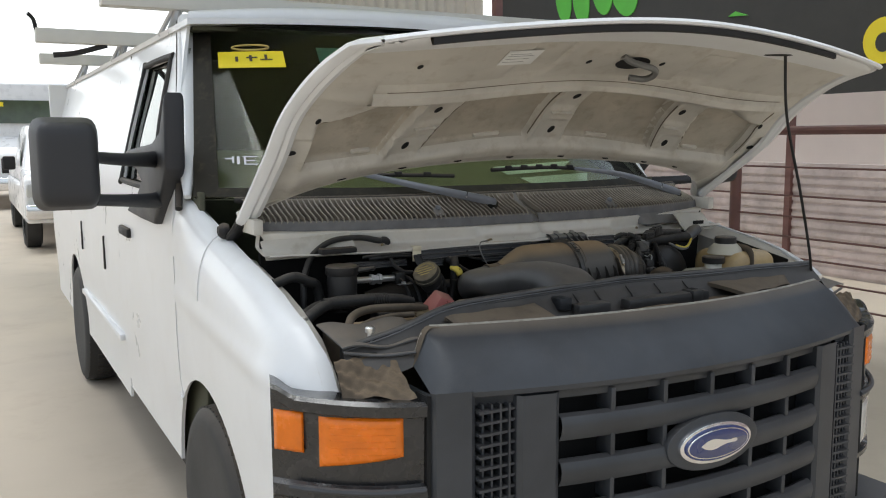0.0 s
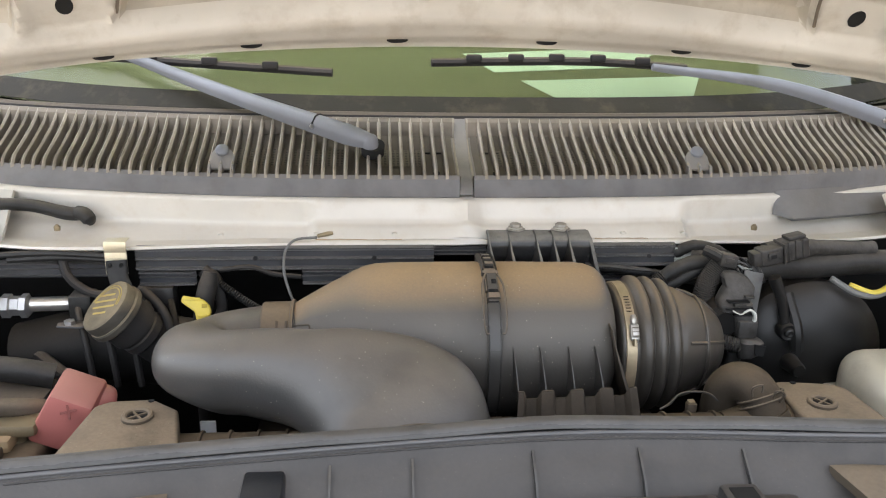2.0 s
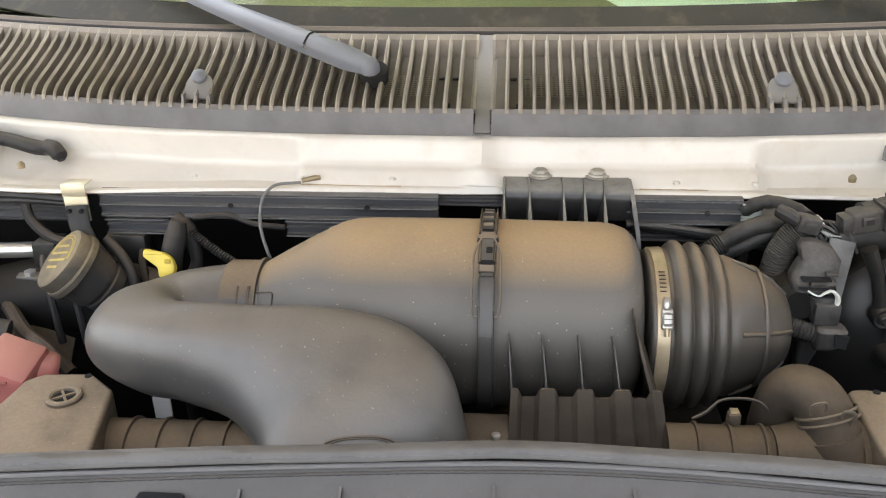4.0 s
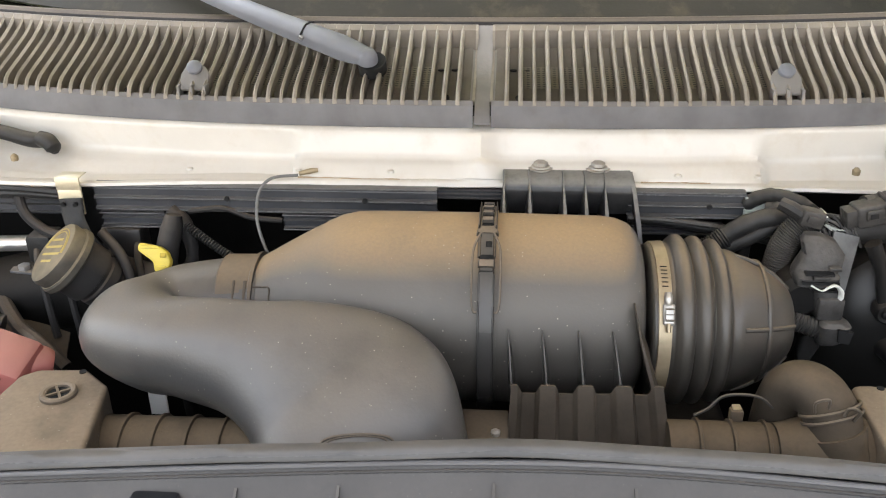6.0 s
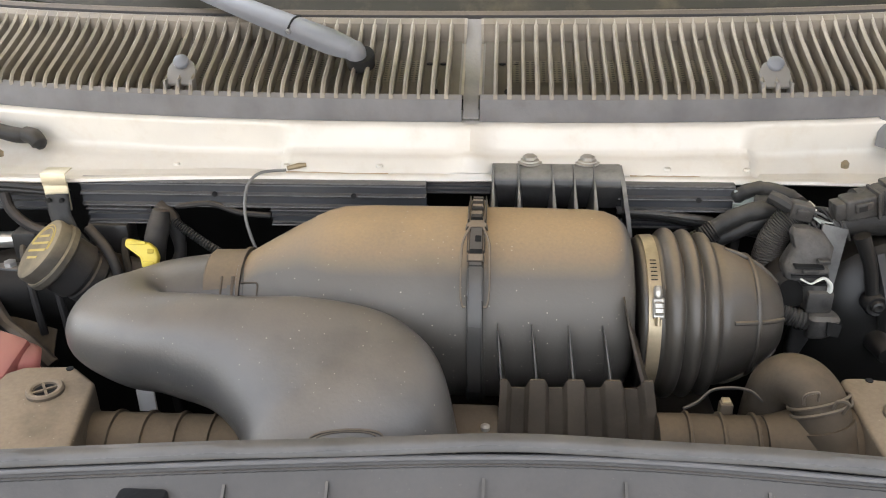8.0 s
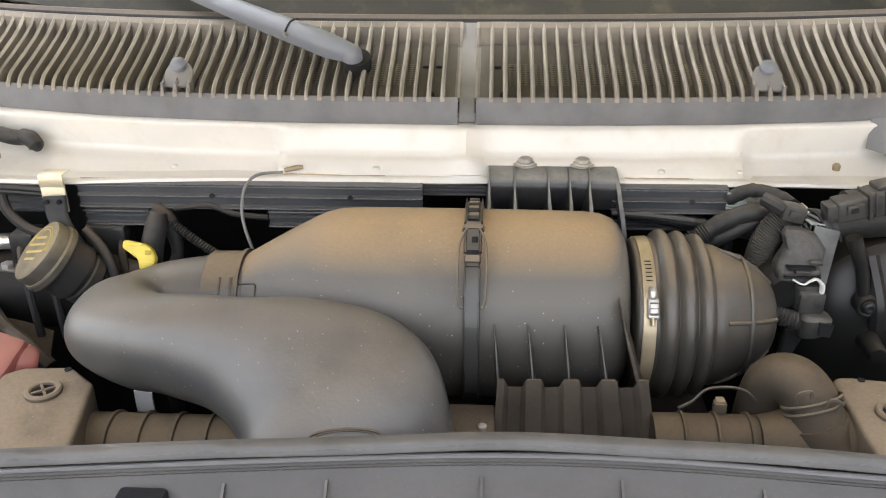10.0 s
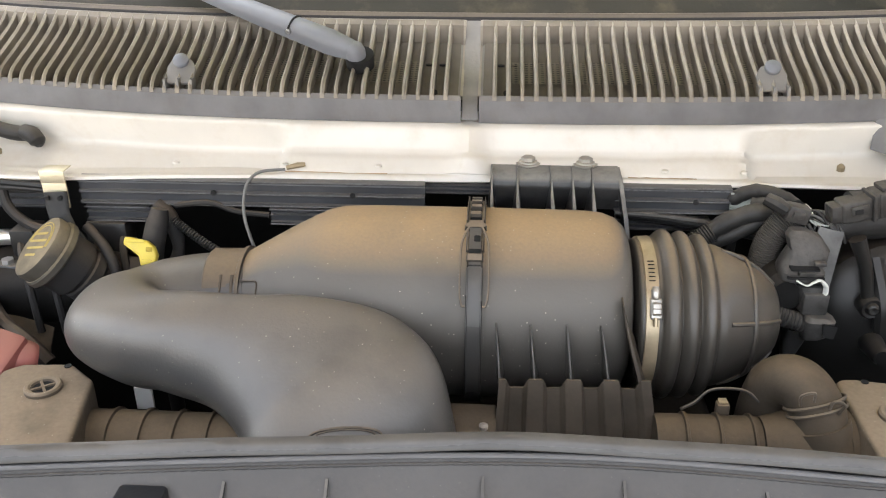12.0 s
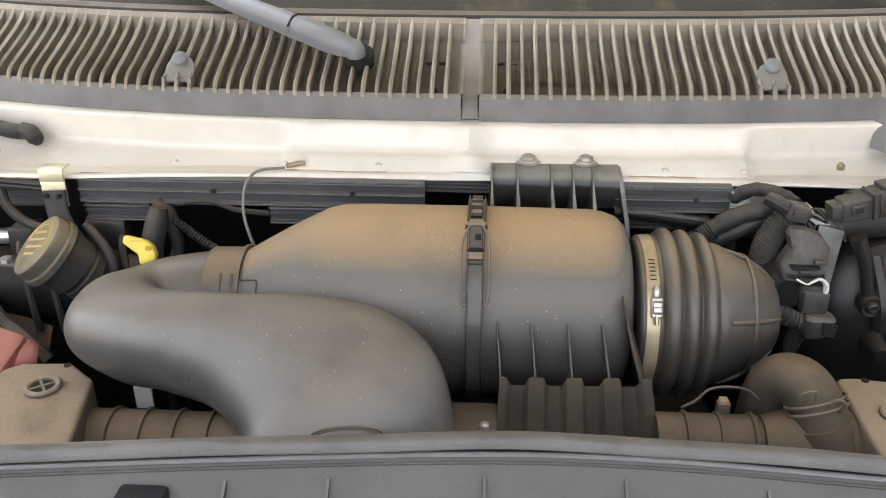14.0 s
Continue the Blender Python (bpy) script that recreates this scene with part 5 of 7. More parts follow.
# plain oval mark moulded into the duct
for r, w in ((1.0, 0.0012), (0.86, 0.0008)):
    ring = []
    for a in np.linspace(0, 2 * math.pi, 25):
        x, z = -0.088 + 0.030 * r * math.cos(a), 1.1065 + 0.008 * r * math.sin(a)
        d = x + 0.0815
        ring.append((x, -0.3734 + 0.174 * d + 4.4 * d * d + 0.85 * (z - 1.1071), z))
    part("oval_mark", tube(ring, w, n=72, sides=6), M_STRAPD, dct)

# ---- radiator support and cover ----
SEAL_X = [-0.88, -0.70, -0.60, -0.48, -0.36, -0.24, -0.12, 0.0, 0.06, 0.12, 0.18, 0.24, 0.30, 0.42, 0.54, 0.72]
SEAL_Y = [-0.470, -0.474, -0.4575, -0.443, -0.4308, -0.4190, -0.4090, -0.4000, -0.3967, -0.3955, -0.3967, -0.4003, -0.4055, -0.4150, -0.4240, -0.438]
SEAL_Z = [1.048, 1.088, 1.1205, 1.1280, 1.1300, 1.1316, 1.1334, 1.1350, 1.1347, 1.1337, 1.1326, 1.1316, 1.1308, 1.1320, 1.1335, 1.132]


def eased(x, xs, ys):
    """A smooth line through a table."""
    return sum(float(np.interp(x + d, xs, ys)) for d in (-0.05, -0.025, 0.0, 0.025, 0.05)) / 5


def y_seal(x):
    return eased(x, SEAL_X, SEAL_Y)


def z_seal(x):
    return eased(x, SEAL_X, SEAL_Z)


XS = np.linspace(-0.86, 0.76, 100)
cover_prof = [(0.016, -0.10), (0.013, -0.02), (0.010, -0.006), (0.006, -0.001), (0.001, -0.0004), (-0.003, -0.003), (-0.0055, -0.0068), (-0.0062, -0.0092), (-0.0048, -0.0110), (-0.0055, -0.0135), (-0.0120, -0.0232), (-0.022, -0.0345), (-0.038, -0.047), (-0.063, -0.078), (-0.069, -0.085)]
cover = part("radiator_cover", loft([[Vector((x, y_seal(x) + a, z_seal(x) + b)) for a, b in cover_prof[8:]] for x in XS], closed=False), M_COVER, van, "dusty black plastic radiator cover", angle=28)
part("seal_lip", loft([[Vector((x, y_seal(x) + a + 0.0006 * math.sin(31 * x), z_seal(x) + b + 0.0007 * math.sin(23 * x + 1))) for a, b in cover_prof[:9]] for x in XS], closed=False), M_SEAL, cover, "grey rubber sealing lip", angle=40)
part("seal_bead", tube([(x, y_seal(x) - 0.0070, z_seal(x) - 0.0128) for x in np.linspace(-0.86, 0.76, 26)], 0.0024, n=140, sides=10), M_SEALGLOSS, cover, "glossy rubber bead")
part("knurled_bead", tube([(x, y_seal(x) - 0.0090, z_seal(x) - 0.0185) for x in np.linspace(-0.46, 0.46, 24)], [0.0017 if k % 2 else 0.0011 for k in range(241)], n=480, sides=8), M_COVER, cover)
for x in (-0.17, -0.092, 0.026, 0.133, 0.236):
    bm = bmesh.new()
    bm.faces.new([bm.verts.new((x, y_seal(x) + a, z_seal(x) + b)) for a, b in ((-0.0150, -0.0275), (-0.0168, -0.0245), (-0.030, -0.0335), (-0.046, -0.045), (-0.066, -0.074), (-0.060, -0.077), (-0.036, -0.047))])
    part("cover_rib", thicken(bm, 0.0022), M_SEAL, cover)
# a darker block stands in for the shade inside the recess
part("cover_recess", box(-0.250, -0.212, -0.480, -0.4345, 1.075, 1.1075, 0.004), M_COVERDARK, cover, "dark rectangular recess")
# ledges and cups on the deck
part("deck_ledge", box(-0.205, -0.10, -0.505, -0.462, 1.058, 1.090, 0.006), M_COVER, cover)
part("deck_ledge", box(-0.035, 0.195, -0.502, -0.462, 1.058, 1.088, 0.006), M_COVER, cover)
part("deck_ledge", box(0.235, 0.275, -0.49, -0.462, 1.058, 1.086, 0.006), M_COVER, cover)
cup = part("clip_cup", box(0.198, 0.236, -0.505, -0.455, 1.055, 1.093, 0.004), M_COVER, cover)
part("cup_mouth", box(0.205, 0.229, -0.488, -0.464, 1.0932, 1.0940), M_HOLE, cup)

def deck_f(u, v):
    x = -0.64 + 1.28 * u
    front = -0.605 + 0.125 * (x / 0.75) ** 2
    return (x, -0.440 * (1 - v) + front * v, 1.060 - 0.008 * math.sin(math.pi * v) + 0.004 * math.sin(x * 23) + 0.004 * v)


deck = part("front_deck", grid_sheet(deck_f, 60, 10), M_TAN, van, "dirt-coated deck behind the grille")
for x0, x1, x2, x3 in ((-0.60, -0.316, -0.313, -0.58), (0.318, 0.62, 0.60, 0.352)):
    def plate_f(u, v):
        x = (x0 + (x1 - x0) * u) * (1 - v) + ((x3 if x0 < 0 else x3) + (x2 - x3) * u) * v
        y = (y_seal(x) - 0.030) * (1 - v) + (-0.580 + 0.125 * (x / 0.75) ** 2) * v
        edge = smooth(0.0, 0.06, min(u, 1 - u)) * smooth(0.0, 0.06, min(v, 1 - v))
        return (x, y, 1.098 - 0.018 * v + 0.003 * edge + 0.0015 * math.sin(14 * u + 3 * v))
    part("splash_plate", thicken(grid_sheet(plate_f, 30, 16), 0.012), M_PLATE, deck, "dust-caked flat plastic plate")
for x, y in ((-0.07, -0.53), (0.02, -0.575), (0.30, -0.54), (-0.27, -0.56)):
    part("deck_bolt", lathe([(0, 0.009), (0.005, 0.009), (0.007, 0.006)], (x, y, 1.060), 'z', 6), M_BOLT, deck)
bm = tube([(-0.14, -0.55, 1.064), (0.02, -0.545, 1.07), (0.12, -0.552, 1.068), (0.24, -0.54, 1.064)], 0.006, n=30, sides=8)
part("release_cable", bm, M_TAN, deck, "dusty bonnet release cable")
part("cable_end", box(-0.004, 0.052, -0.565, -0.555, 1.064, 1.071, 0.002), M_CLAMP, deck)
part("deck_slot", box(-0.10, -0.055, -0.507, -0.501, 1.059, 1.0595), M_HOLE, deck)
bm = prism([(0.045, 1.055), (0.115, 1.055), (0.08, 1.078)], 'y', -0.605, -0.595, 0.002)
part("deck_gusset", bm, M_HOLE, deck)

# brackets that hold the radiator, with their ribbed pipes
def bracket(s):
    out = [(-0.455, -0.40), (-0.44, -0.258), (-0.425, -0.246), (-0.378, -0.243), (-0.345, -0.270), (-0.318, -0.40)]
    if s > 0:
        out = [(0.455, -0.40), (0.44, -0.250), (0.425, -0.236), (0.372, -0.228), (0.357, -0.229), (0.352, -0.236), (0.352, -0.40)][::-1]
    b = part("radiator_bracket", prism(out, 'z', 1.000, 1.0855, 0.005, 3), M_BROWNPL, van, "dusty brown plastic radiator bracket")
    cx, cy = s * 0.387 + 0.002, -0.288
    part("grommet", lathe([(0.0, 0.0170), (0.003, 0.0170), (0.0048, 0.0155), (0.0048, 0.0128), (0.0035, 0.0112), (0.001, 0.0105)], (cx, cy, 1.0855), 'z', 32), M_BROWNPL, b)
    part("grommet_floor", lathe([(0.0, 0.0112), (0.0012, 0.0112)], (cx, cy, 1.0856), 'z', 24), M_HOLE, b)
    for a in (35, 125):
        r = Matrix.Translation((cx, cy, 1.0865)) @ Matrix.Rotation(radians(a), 4, 'Z')
        q = box(-0.0108, 0.0108, -0.0012, 0.0012, 0.0, 0.0022)
        bmesh.ops.transform(q, matrix=r, verts=q.verts)
        part("grommet_cross", q, M_BROWNPL, b)
    part("bracket_hole", lathe([(0, 0.0035), (0.001, 0.0035)], (s * 0.379, -0.250 if s < 0 else -0.235, 1.0856), 'z', 12), M_HOLE, b)


for s in (-1, 1):
    bracket(s)


def ribbed_pipe(x0, x1, y, z, r, n):
    prof = [(x0, r - 0.004)]
    for k in range(n):
        a, b = x0 + (x1 - x0) * k / n, x0 + (x1 - x0) * (k + 1) / n
        w = (b - a)
        prof += [(a + 0.02 * w, r), (a + 0.86 * w, r), (a + 0.89 * w, r + 0.0025), (a + 0.97 * w, r + 0.0025), (a + w, r)]
    prof.append((x1, r - 0.004))
    return lathe(prof, (0, y, z), 'x', 32)


part("cooling_pipe", ribbed_pipe(-0.345, -0.13, -0.305, 1.036, 0.034, 7), M_PIPE, van, "dusty ribbed coolant pipe")
pipe = part("cooling_pipe", ribbed_pipe(0.180, 0.300, -0.278, 1.040, 0.028, 4), M_PIPE, van, "dusty ribbed coolant pipe")
part("pipe_tee", lathe([(0.275, 0.027), (0.288, 0.030), (0.300, 0.034), (0.345, 0.035), (0.346, 0.037), (0.352, 0.037), (0.353, 0.035), (0.40, 0.034)], (0, -0.282, 1.044), 'x', 32), M_PIPE, pipe)
part("pipe_riser", tube([(0.334, -0.290, 1.045), (0.328, -0.288, 1.060), (0.324, -0.284, 1.072)], [0.034, 0.0275, 0.0268], n=12, sides=28), M_PIPE, pipe)
hose = part("coolant_hose", tube([(0.325, -0.286, 1.064), (0.321, -0.277, 1.085), (0.310, -0.264, 1.099), (0.298, -0.249, 1.094), (0.291, -0.238, 1.068), (0.288, -0.230, 0.99)], [0.0245, 0.0245, 0.0242, 0.024, 0.0238, 0.0235], n=44, sides=32), M_PIPE, van, "dirt-brown rubber coolant hose elbow")
ax = Vector((-0.28, 0.45, 0.82)).normalized()
u_ = ax.cross(Vector((0, 0, 1))).normalized()
v_ = ax.cross(u_)
for k in (0.0, 0.007):
    m = Vector((0.3215, -0.2785, 1.084)) + ax * k
    pts = [tuple(m + (u_ * math.cos(a) + v_ * math.sin(a)) * 0.0264) for a in np.linspace(0, 2 * math.pi, 17)]
    part("spring_clip", tube(pts, 0.0016, n=64, sides=6), M_PLATE, hose)
for sx in (-1, 1):
    b = Vector((0.315 + sx * 0.017, -0.299, 1.098 - sx * 0.004))
    part("spring_ear", tube([tuple(b), tuple(b + Vector((sx * 0.002, -0.003, 0.012))), tuple(b + Vector((-sx * 0.008, -0.004, 0.016))), tuple(b + Vector((-sx * 0.010, -0.002, 0.006)))], 0.0014, n=16, sides=6), M_PLATE, hose)
part("pipe_mark", box(0.354, 0.366, -0.3170, -0.3155, 1.056, 1.063), M_GREYPRINT, pipe)
part("pipe_clip", tube([(0.206, -0.262, 1.068), (0.220, -0.256, 1.072), (0.232, -0.252, 1.082), (0.248, -0.250, 1.084), (0.266, -0.252, 1.083), (0.278, -0.258, 1.076)], 0.0015, n=40, sides=8), M_BLACK, pipe)
part("clip_plate", box(0.238, 0.250, -0.266, -0.256, 1.062, 1.076, 0.002), M_TAN, pipe)
part("clip_plate", box(0.240, 0.248, -0.264, -0.256, 1.076, 1.0782, 0.001), M_CLAMP, pipe)


# ---- left part of the bay: oil filler, dipstick, hoses, battery side ----
neck = Vector((-0.448, -0.112, 1.135))
tilt = Vector((-0.57, -0.342, 0.72)).to_track_quat('Z', 'Y').to_matrix().to_4x4()


def turned(profile, at, m, sides=36):
    return lathe(profile, at, 'z', sides, m=m)


filler = part("oil_filler", turned([(-0.16, 0.024), (-0.05, 0.026), (-0.046, 0.030), (-0.036, 0.030), (-0.034, 0.028), (-0.030, 0.028), (-0.028, 0.033), (-0.004, 0.033), (0.0, 0.030)], neck, tilt), M_RUBBER, van, "black oil filler neck with a dusty cap")
cap = part("filler_cap", turned([(0.0, 0.030), (0.002, 0.037), (0.017, 0.038), (0.021, 0.0365), (0.0225, 0.033), (0.0225, 0.001)], neck, tilt), M_BLACKCAP, filler, "dusty black oil cap with worn yellow print")
bm = bmesh.new()
for k, (x0, x1) in enumerate(((-0.018, 0.012), (-0.024, 0.020), (-0.022, 0.023), (-0.014, 0.012))):
    q = box(x0, x1, -0.0014, 0.0014, 0.0226, 0.0230)
    bmesh.ops.transform(q, matrix=Matrix.Translation(neck) @ tilt @ Matrix.Rotation(radians(28), 4, 'Z') @ Matrix.Translation((0, 0.015 - 0.009 * k, 0)), verts=q.verts)
    join_in(bm, q)
part("cap_print", bm, M_YELLOWWORN, cap)
for r0 in (0.029, 0.0255):
    q = tube([tuple((Matrix.Translation(neck) @ tilt) @ Vector((r0 * math.cos(a), r0 * math.sin(a), 0.0226))) for a in np.linspace(0.4, 3.4, 12)], 0.0007, n=40, sides=6)
    part("cap_arc", q, M_YELLOWWORN, cap)
q = turned([(-0.002, 0.0385), (0.0, 0.0400), (0.006, 0.0400), (0.008, 0.0385)], neck, tilt)
part("cap_rim", q, M_BLACKCAP, cap)
dip = part("dipstick", tube([(-0.352, -0.098, 1.115), (-0.354, -0.09, 1.08), (-0.36, -0.06, 0.9)], 0.009, n=12, sides=12), M_RUBBER, van, "dipstick tube with a yellow handle")
bm = prism([(-0.0195, 0.0115), (-0.0175, 0.0150), (0.006, 0.0105), (0.0135, 0.0045), (0.0175, -0.0050), (0.0160, -0.0120), (0.0105, -0.0155), (-0.0005, -0.0165), (-0.0025, -0.0060), (-0.0200, 0.0065)], 'y', -0.005, 0.005, 0.0022, 3)
bmesh.ops.transform(bm, matrix=Matrix.Translation((-0.3505, -0.108, 1.1425)) @ Matrix.Rotation(radians(-24), 4, 'X'), verts=bm.verts)
handle = part("dipstick_handle", bm, M_YELLOW, dip, "yellow plastic dipstick handle")
for q, m_ in ((box(-0.017, 0.004, -0.0068, -0.0048, 0.0085, 0.0120, 0.0009), M_YELLOW), (box(0.006, 0.013, -0.0062, -0.0048, -0.0010, 0.0040, 0.0008), M_YELLOWDARK), (box(0.001, 0.013, -0.0066, -0.0048, -0.0125, -0.0095, 0.0008), M_YELLOW)):
    bmesh.ops.transform(q, matrix=Matrix.Translation((-0.3505, -0.108, 1.1425)) @ Matrix.Rotation(radians(-24), 4, 'X'), verts=q.verts)
    part("handle_rib", q, m_, handle)
part("stub_pipe", tube([(-0.338, -0.075, 1.178), (-0.341, -0.080, 1.162), (-0.346, -0.088, 1.140), (-0.352, -0.09, 1.10)], [0.009, 0.0125, 0.0125, 0.011], n=18, sides=16), M_RUBBER, van, "short dusty rubber hose")

# gold strap clip over the ledge, black loop below
clip = part("ledge_clip", box(-0.472, -0.444, -0.0655, -0.063, 1.172, 1.206, 0.001), M_GOLD, van, "gold zinc strap clip")
part("clip_top", box(-0.472, -0.444, -0.066, -0.046, 1.2150, 1.2165, 0.0008), M_GOLD, clip)
part("clip_lip", box(-0.472, -0.444, -0.0668, -0.0645, 1.202, 1.2165, 0.0008), M_GOLD, clip)
part("clip_strap", tube([(-0.457, -0.0665, 1.192), (-0.456, -0.070, 1.180), (-0.452, -0.076, 1.165), (-0.438, -0.084, 1.145), (-0.418, -0.086, 1.12), (-0.405, -0.085, 1.09)], [0.0040, 0.0040, 0.0036, 0.0032, 0.0030, 0.0030], n=24, sides=16, flat=3.4), M_HOSE, clip, "dusty rubber strap")
for x in (-0.464, -0.450):
    part("clip_rivet", lathe([(-0.004, 0.0025), (0, 0.0028)], (x, -0.0705, 1.187), 'y', 8), M_HOLE, clip)

# corrugated conduit, tapes and wires behind the dipstick
part("conduit", tube([(-0.345, -0.055, 1.166), (-0.322, -0.062, 1.152), (-0.295, -0.068, 1.134), (-0.265, -0.075, 1.118)], [0.0056 if k % 2 else 0.0044 for k in range(61)], n=60, sides=10), M_HOSE, van, "thin corrugated wiring conduit")
part("taped_loom", tube([(-0.352, -0.05, 1.172), (-0.336, -0.055, 1.158), (-0.328, -0.062, 1.125), (-0.335, -0.07, 1.10), (-0.338, -0.075, 1.06)], [0.009, 0.010, 0.007, 0.008, 0.006], n=24, sides=12), M_RUBBER, van, "taped wiring loom")
part("loom_wire", tube([(-0.33, -0.05, 1.172), (-0.29, -0.05, 1.176), (-0.26, -0.05, 1.166), (-0.225, -0.045, 1.160)], 0.0035, n=24, sides=8), M_RUBBER, van, "dusty wiring")
part("grey_cable", tube([(-0.203, -0.040, 1.2136), (-0.2283, -0.048, 1.2134), (-0.2395, -0.056, 1.207), (-0.2443, -0.064, 1.1954), (-0.2433, -0.078, 1.1744), (-0.2345, -0.090, 1.1496), (-0.222, -0.096, 1.120)], 0.0018, n=48, sides=8), M_CABLE, van, "thin grey cable looped down from the ledge")
part("cable_plug", tube([(-0.202, -0.039, 1.2150), (-0.190, -0.034, 1.2165), (-0.182, -0.032, 1.217)], [0.0026, 0.0034, 0.0024], n=10, sides=8), M_BRASS, van, "small brass cable stud")
part("valve_hose", tube([(-0.43, -0.055, 1.10), (-0.35, -0.075, 1.095), (-0.28, -0.075, 1.10), (-0.22, -0.08, 1.105), (-0.17, -0.07, 1.10)], 0.017, n=36, sides=14), M_RUBBER, van, "black rubber hose at the back")
for x0, x1, z in ((-0.62, -0.47, 1.192), (-0.60, -0.455, 1.186)):
    part("fuel_line", tube([(x0, -0.045, z), ((x0 + x1) / 2, -0.048, z + 0.004), (x1, -0.05, z)], 0.0045, n=16, sides=8), M_HOSE, van, "dusty line under the ledge")
part("bay_rail", rail(-0.66, -0.47, 1.176, 1.155, -0.02), M_RAIL, van, "black plastic rail")

# washer hose on the ledge
part("drain_hose", tube([(-0.522, 0.030, 1.227), (-0.544, 0.024, 1.230), (-0.60, 0.03, 1.240), (-0.68, 0.035, 1.235), (-0.745, 0.02, 1.20), (-0.785, -0.02, 1.15), (-0.80, -0.05, 1.10), (-0.805, -0.06, 0.96)], [0.0085, 0.0095, 0.0085, 0.0085, 0.009, 0.009, 0.009, 0.009], n=60, sides=14), M_HOSE, van, "dusty rubber hose lying over the ledge")
part("hose_elbow", tube([(-0.530, 0.024, 1.231), (-0.519, 0.020, 1.229), (-0.512, 0.017, 1.222), (-0.509, 0.014, 1.217)], [0.0095, 0.0102, 0.0095, 0.004], n=18, sides=14), M_HOSE, van, "rubber hose elbow")

# steering fluid reservoir
res = part("fluid_reservoir", lathe([(-0.10, 0.038), (-0.02, 0.042), (0.0, 0.040), (0.004, 0.034)], (-0.70, -0.085, 1.155), 'z', 32), M_BLACK, van, "black fluid reservoir")
cap = part("reservoir_cap", lathe([(0.0, 0.044), (0.004, 0.046), (0.022, 0.046), (0.026, 0.042), (0.027, 0.002)], (-0.70, -0.085, 1.155), 'z', 32), M_BLACK, res)
part("cap_tether", tube([(-0.665, -0.11, 1.165), (-0.63, -0.12, 1.17), (-0.615, -0.105, 1.168), (-0.64, -0.09, 1.166), (-0.66, -0.085, 1.165)], 0.006, n=24, sides=8), M_BLACK, res)
part("rubber_pad", box(-0.74, -0.63, -0.035, 0.0, 1.205, 1.222, 0.006), M_RUBBER, van, "black rubber pad on the ledge lip")
# aluminium pipe with its joint
al = part("aircon_pipe", tube([(-0.672, -0.084, 1.135), (-0.60, -0.065, 1.131), (-0.515, -0.045, 1.126)], 0.0095, n=16, sides=16), M_ALUB, van, "bright aluminium air-conditioning pipe")
part("pipe_joint", lathe([(-0.018, 0.012), (-0.016, 0.016), (-0.006, 0.016), (-0.004, 0.013), (0.006, 0.013), (0.008, 0.016), (0.016, 0.016), (0.018, 0.012)], (-0.59, -0.064, 1.130), 'x', 6), M_ALU, al)
part("pipe_block", box(-0.525, -0.495, -0.065, -0.03, 1.108, 1.142, 0.004), M_HOSE, al)
br = part("steel_bracket", prism([(-0.532, -0.086), (-0.530, -0.098), (-0.500, -0.102), (-0.486, -0.092), (-0.490, -0.080)], 'z', 1.112, 1.115, 0.001), M_PLATEGREY, van, "small dull steel bracket")
part("bracket_bolt", lathe([(0, 0.007), (0.005, 0.007), (0.006, 0.004)], (-0.515, -0.092, 1.115), 'z', 6), M_ALU, br)
part("vacuum_hose", tube([(-0.535, -0.04, 1.195), (-0.525, -0.05, 1.165), (-0.50, -0.055, 1.145), (-0.47, -0.06, 1.14)], 0.006, n=24, sides=10), M_RUBBER, van, "grey rubber vacuum hose")
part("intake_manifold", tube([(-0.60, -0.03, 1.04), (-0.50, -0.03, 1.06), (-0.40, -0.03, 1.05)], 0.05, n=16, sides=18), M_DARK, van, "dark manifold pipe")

# dark things between the filler and the battery
part("shroud_panel", thicken(grid_sheet(lambda u, v: (-0.57 + 0.09 * u, -0.09 - 0.05 * v, 1.050 - 0.02 * u - 0.06 * v + 0.006 * math.sin(3 * u)), 12, 8), 0.004), M_PIPE, van, "dark dirty shroud panel")
part("brace_rod", tube([(-0.581, -0.055, 1.06), (-0.556, -0.082, 1.062), (-0.511, -0.132, 1.060), (-0.475, -0.158, 1.056), (-0.446, -0.170, 1.035)], 0.0085, n=16, sides=10), M_RUBBER, van, "black brace rod")
part("relay_box", box(-0.442, -0.392, -0.05, -0.02, 1.095, 1.148, 0.006), M_BLACK, van, "dark relay box under the ledge")
part("bypass_hose", tube([(-0.425, -0.075, 1.155), (-0.40, -0.09, 1.135), (-0.388, -0.10, 1.105), (-0.395, -0.105, 1.06)], 0.0058, n=30, sides=12), M_RUBBER, van, "black rubber bypass hose")
# white patch added in place of bright ground showing through the gap
part("ground_gap_patch", box(-0.334, -0.316, -0.218, -0.215, 1.014, 1.040), M_PAPER, van, "pale patch standing in for sunlit ground seen through a gap")
for k in range(5):
    x = -0.52 + 0.03 * k
    part("plug_lead", tube([(x, -0.04, 1.13), (x + 0.01, -0.07, 1.12), (x + 0.022, -0.09, 1.085), (x + 0.03, -0.10, 1.03)], 0.0045, n=20, sides=8), M_RUBBER, van, "black ignition lead")

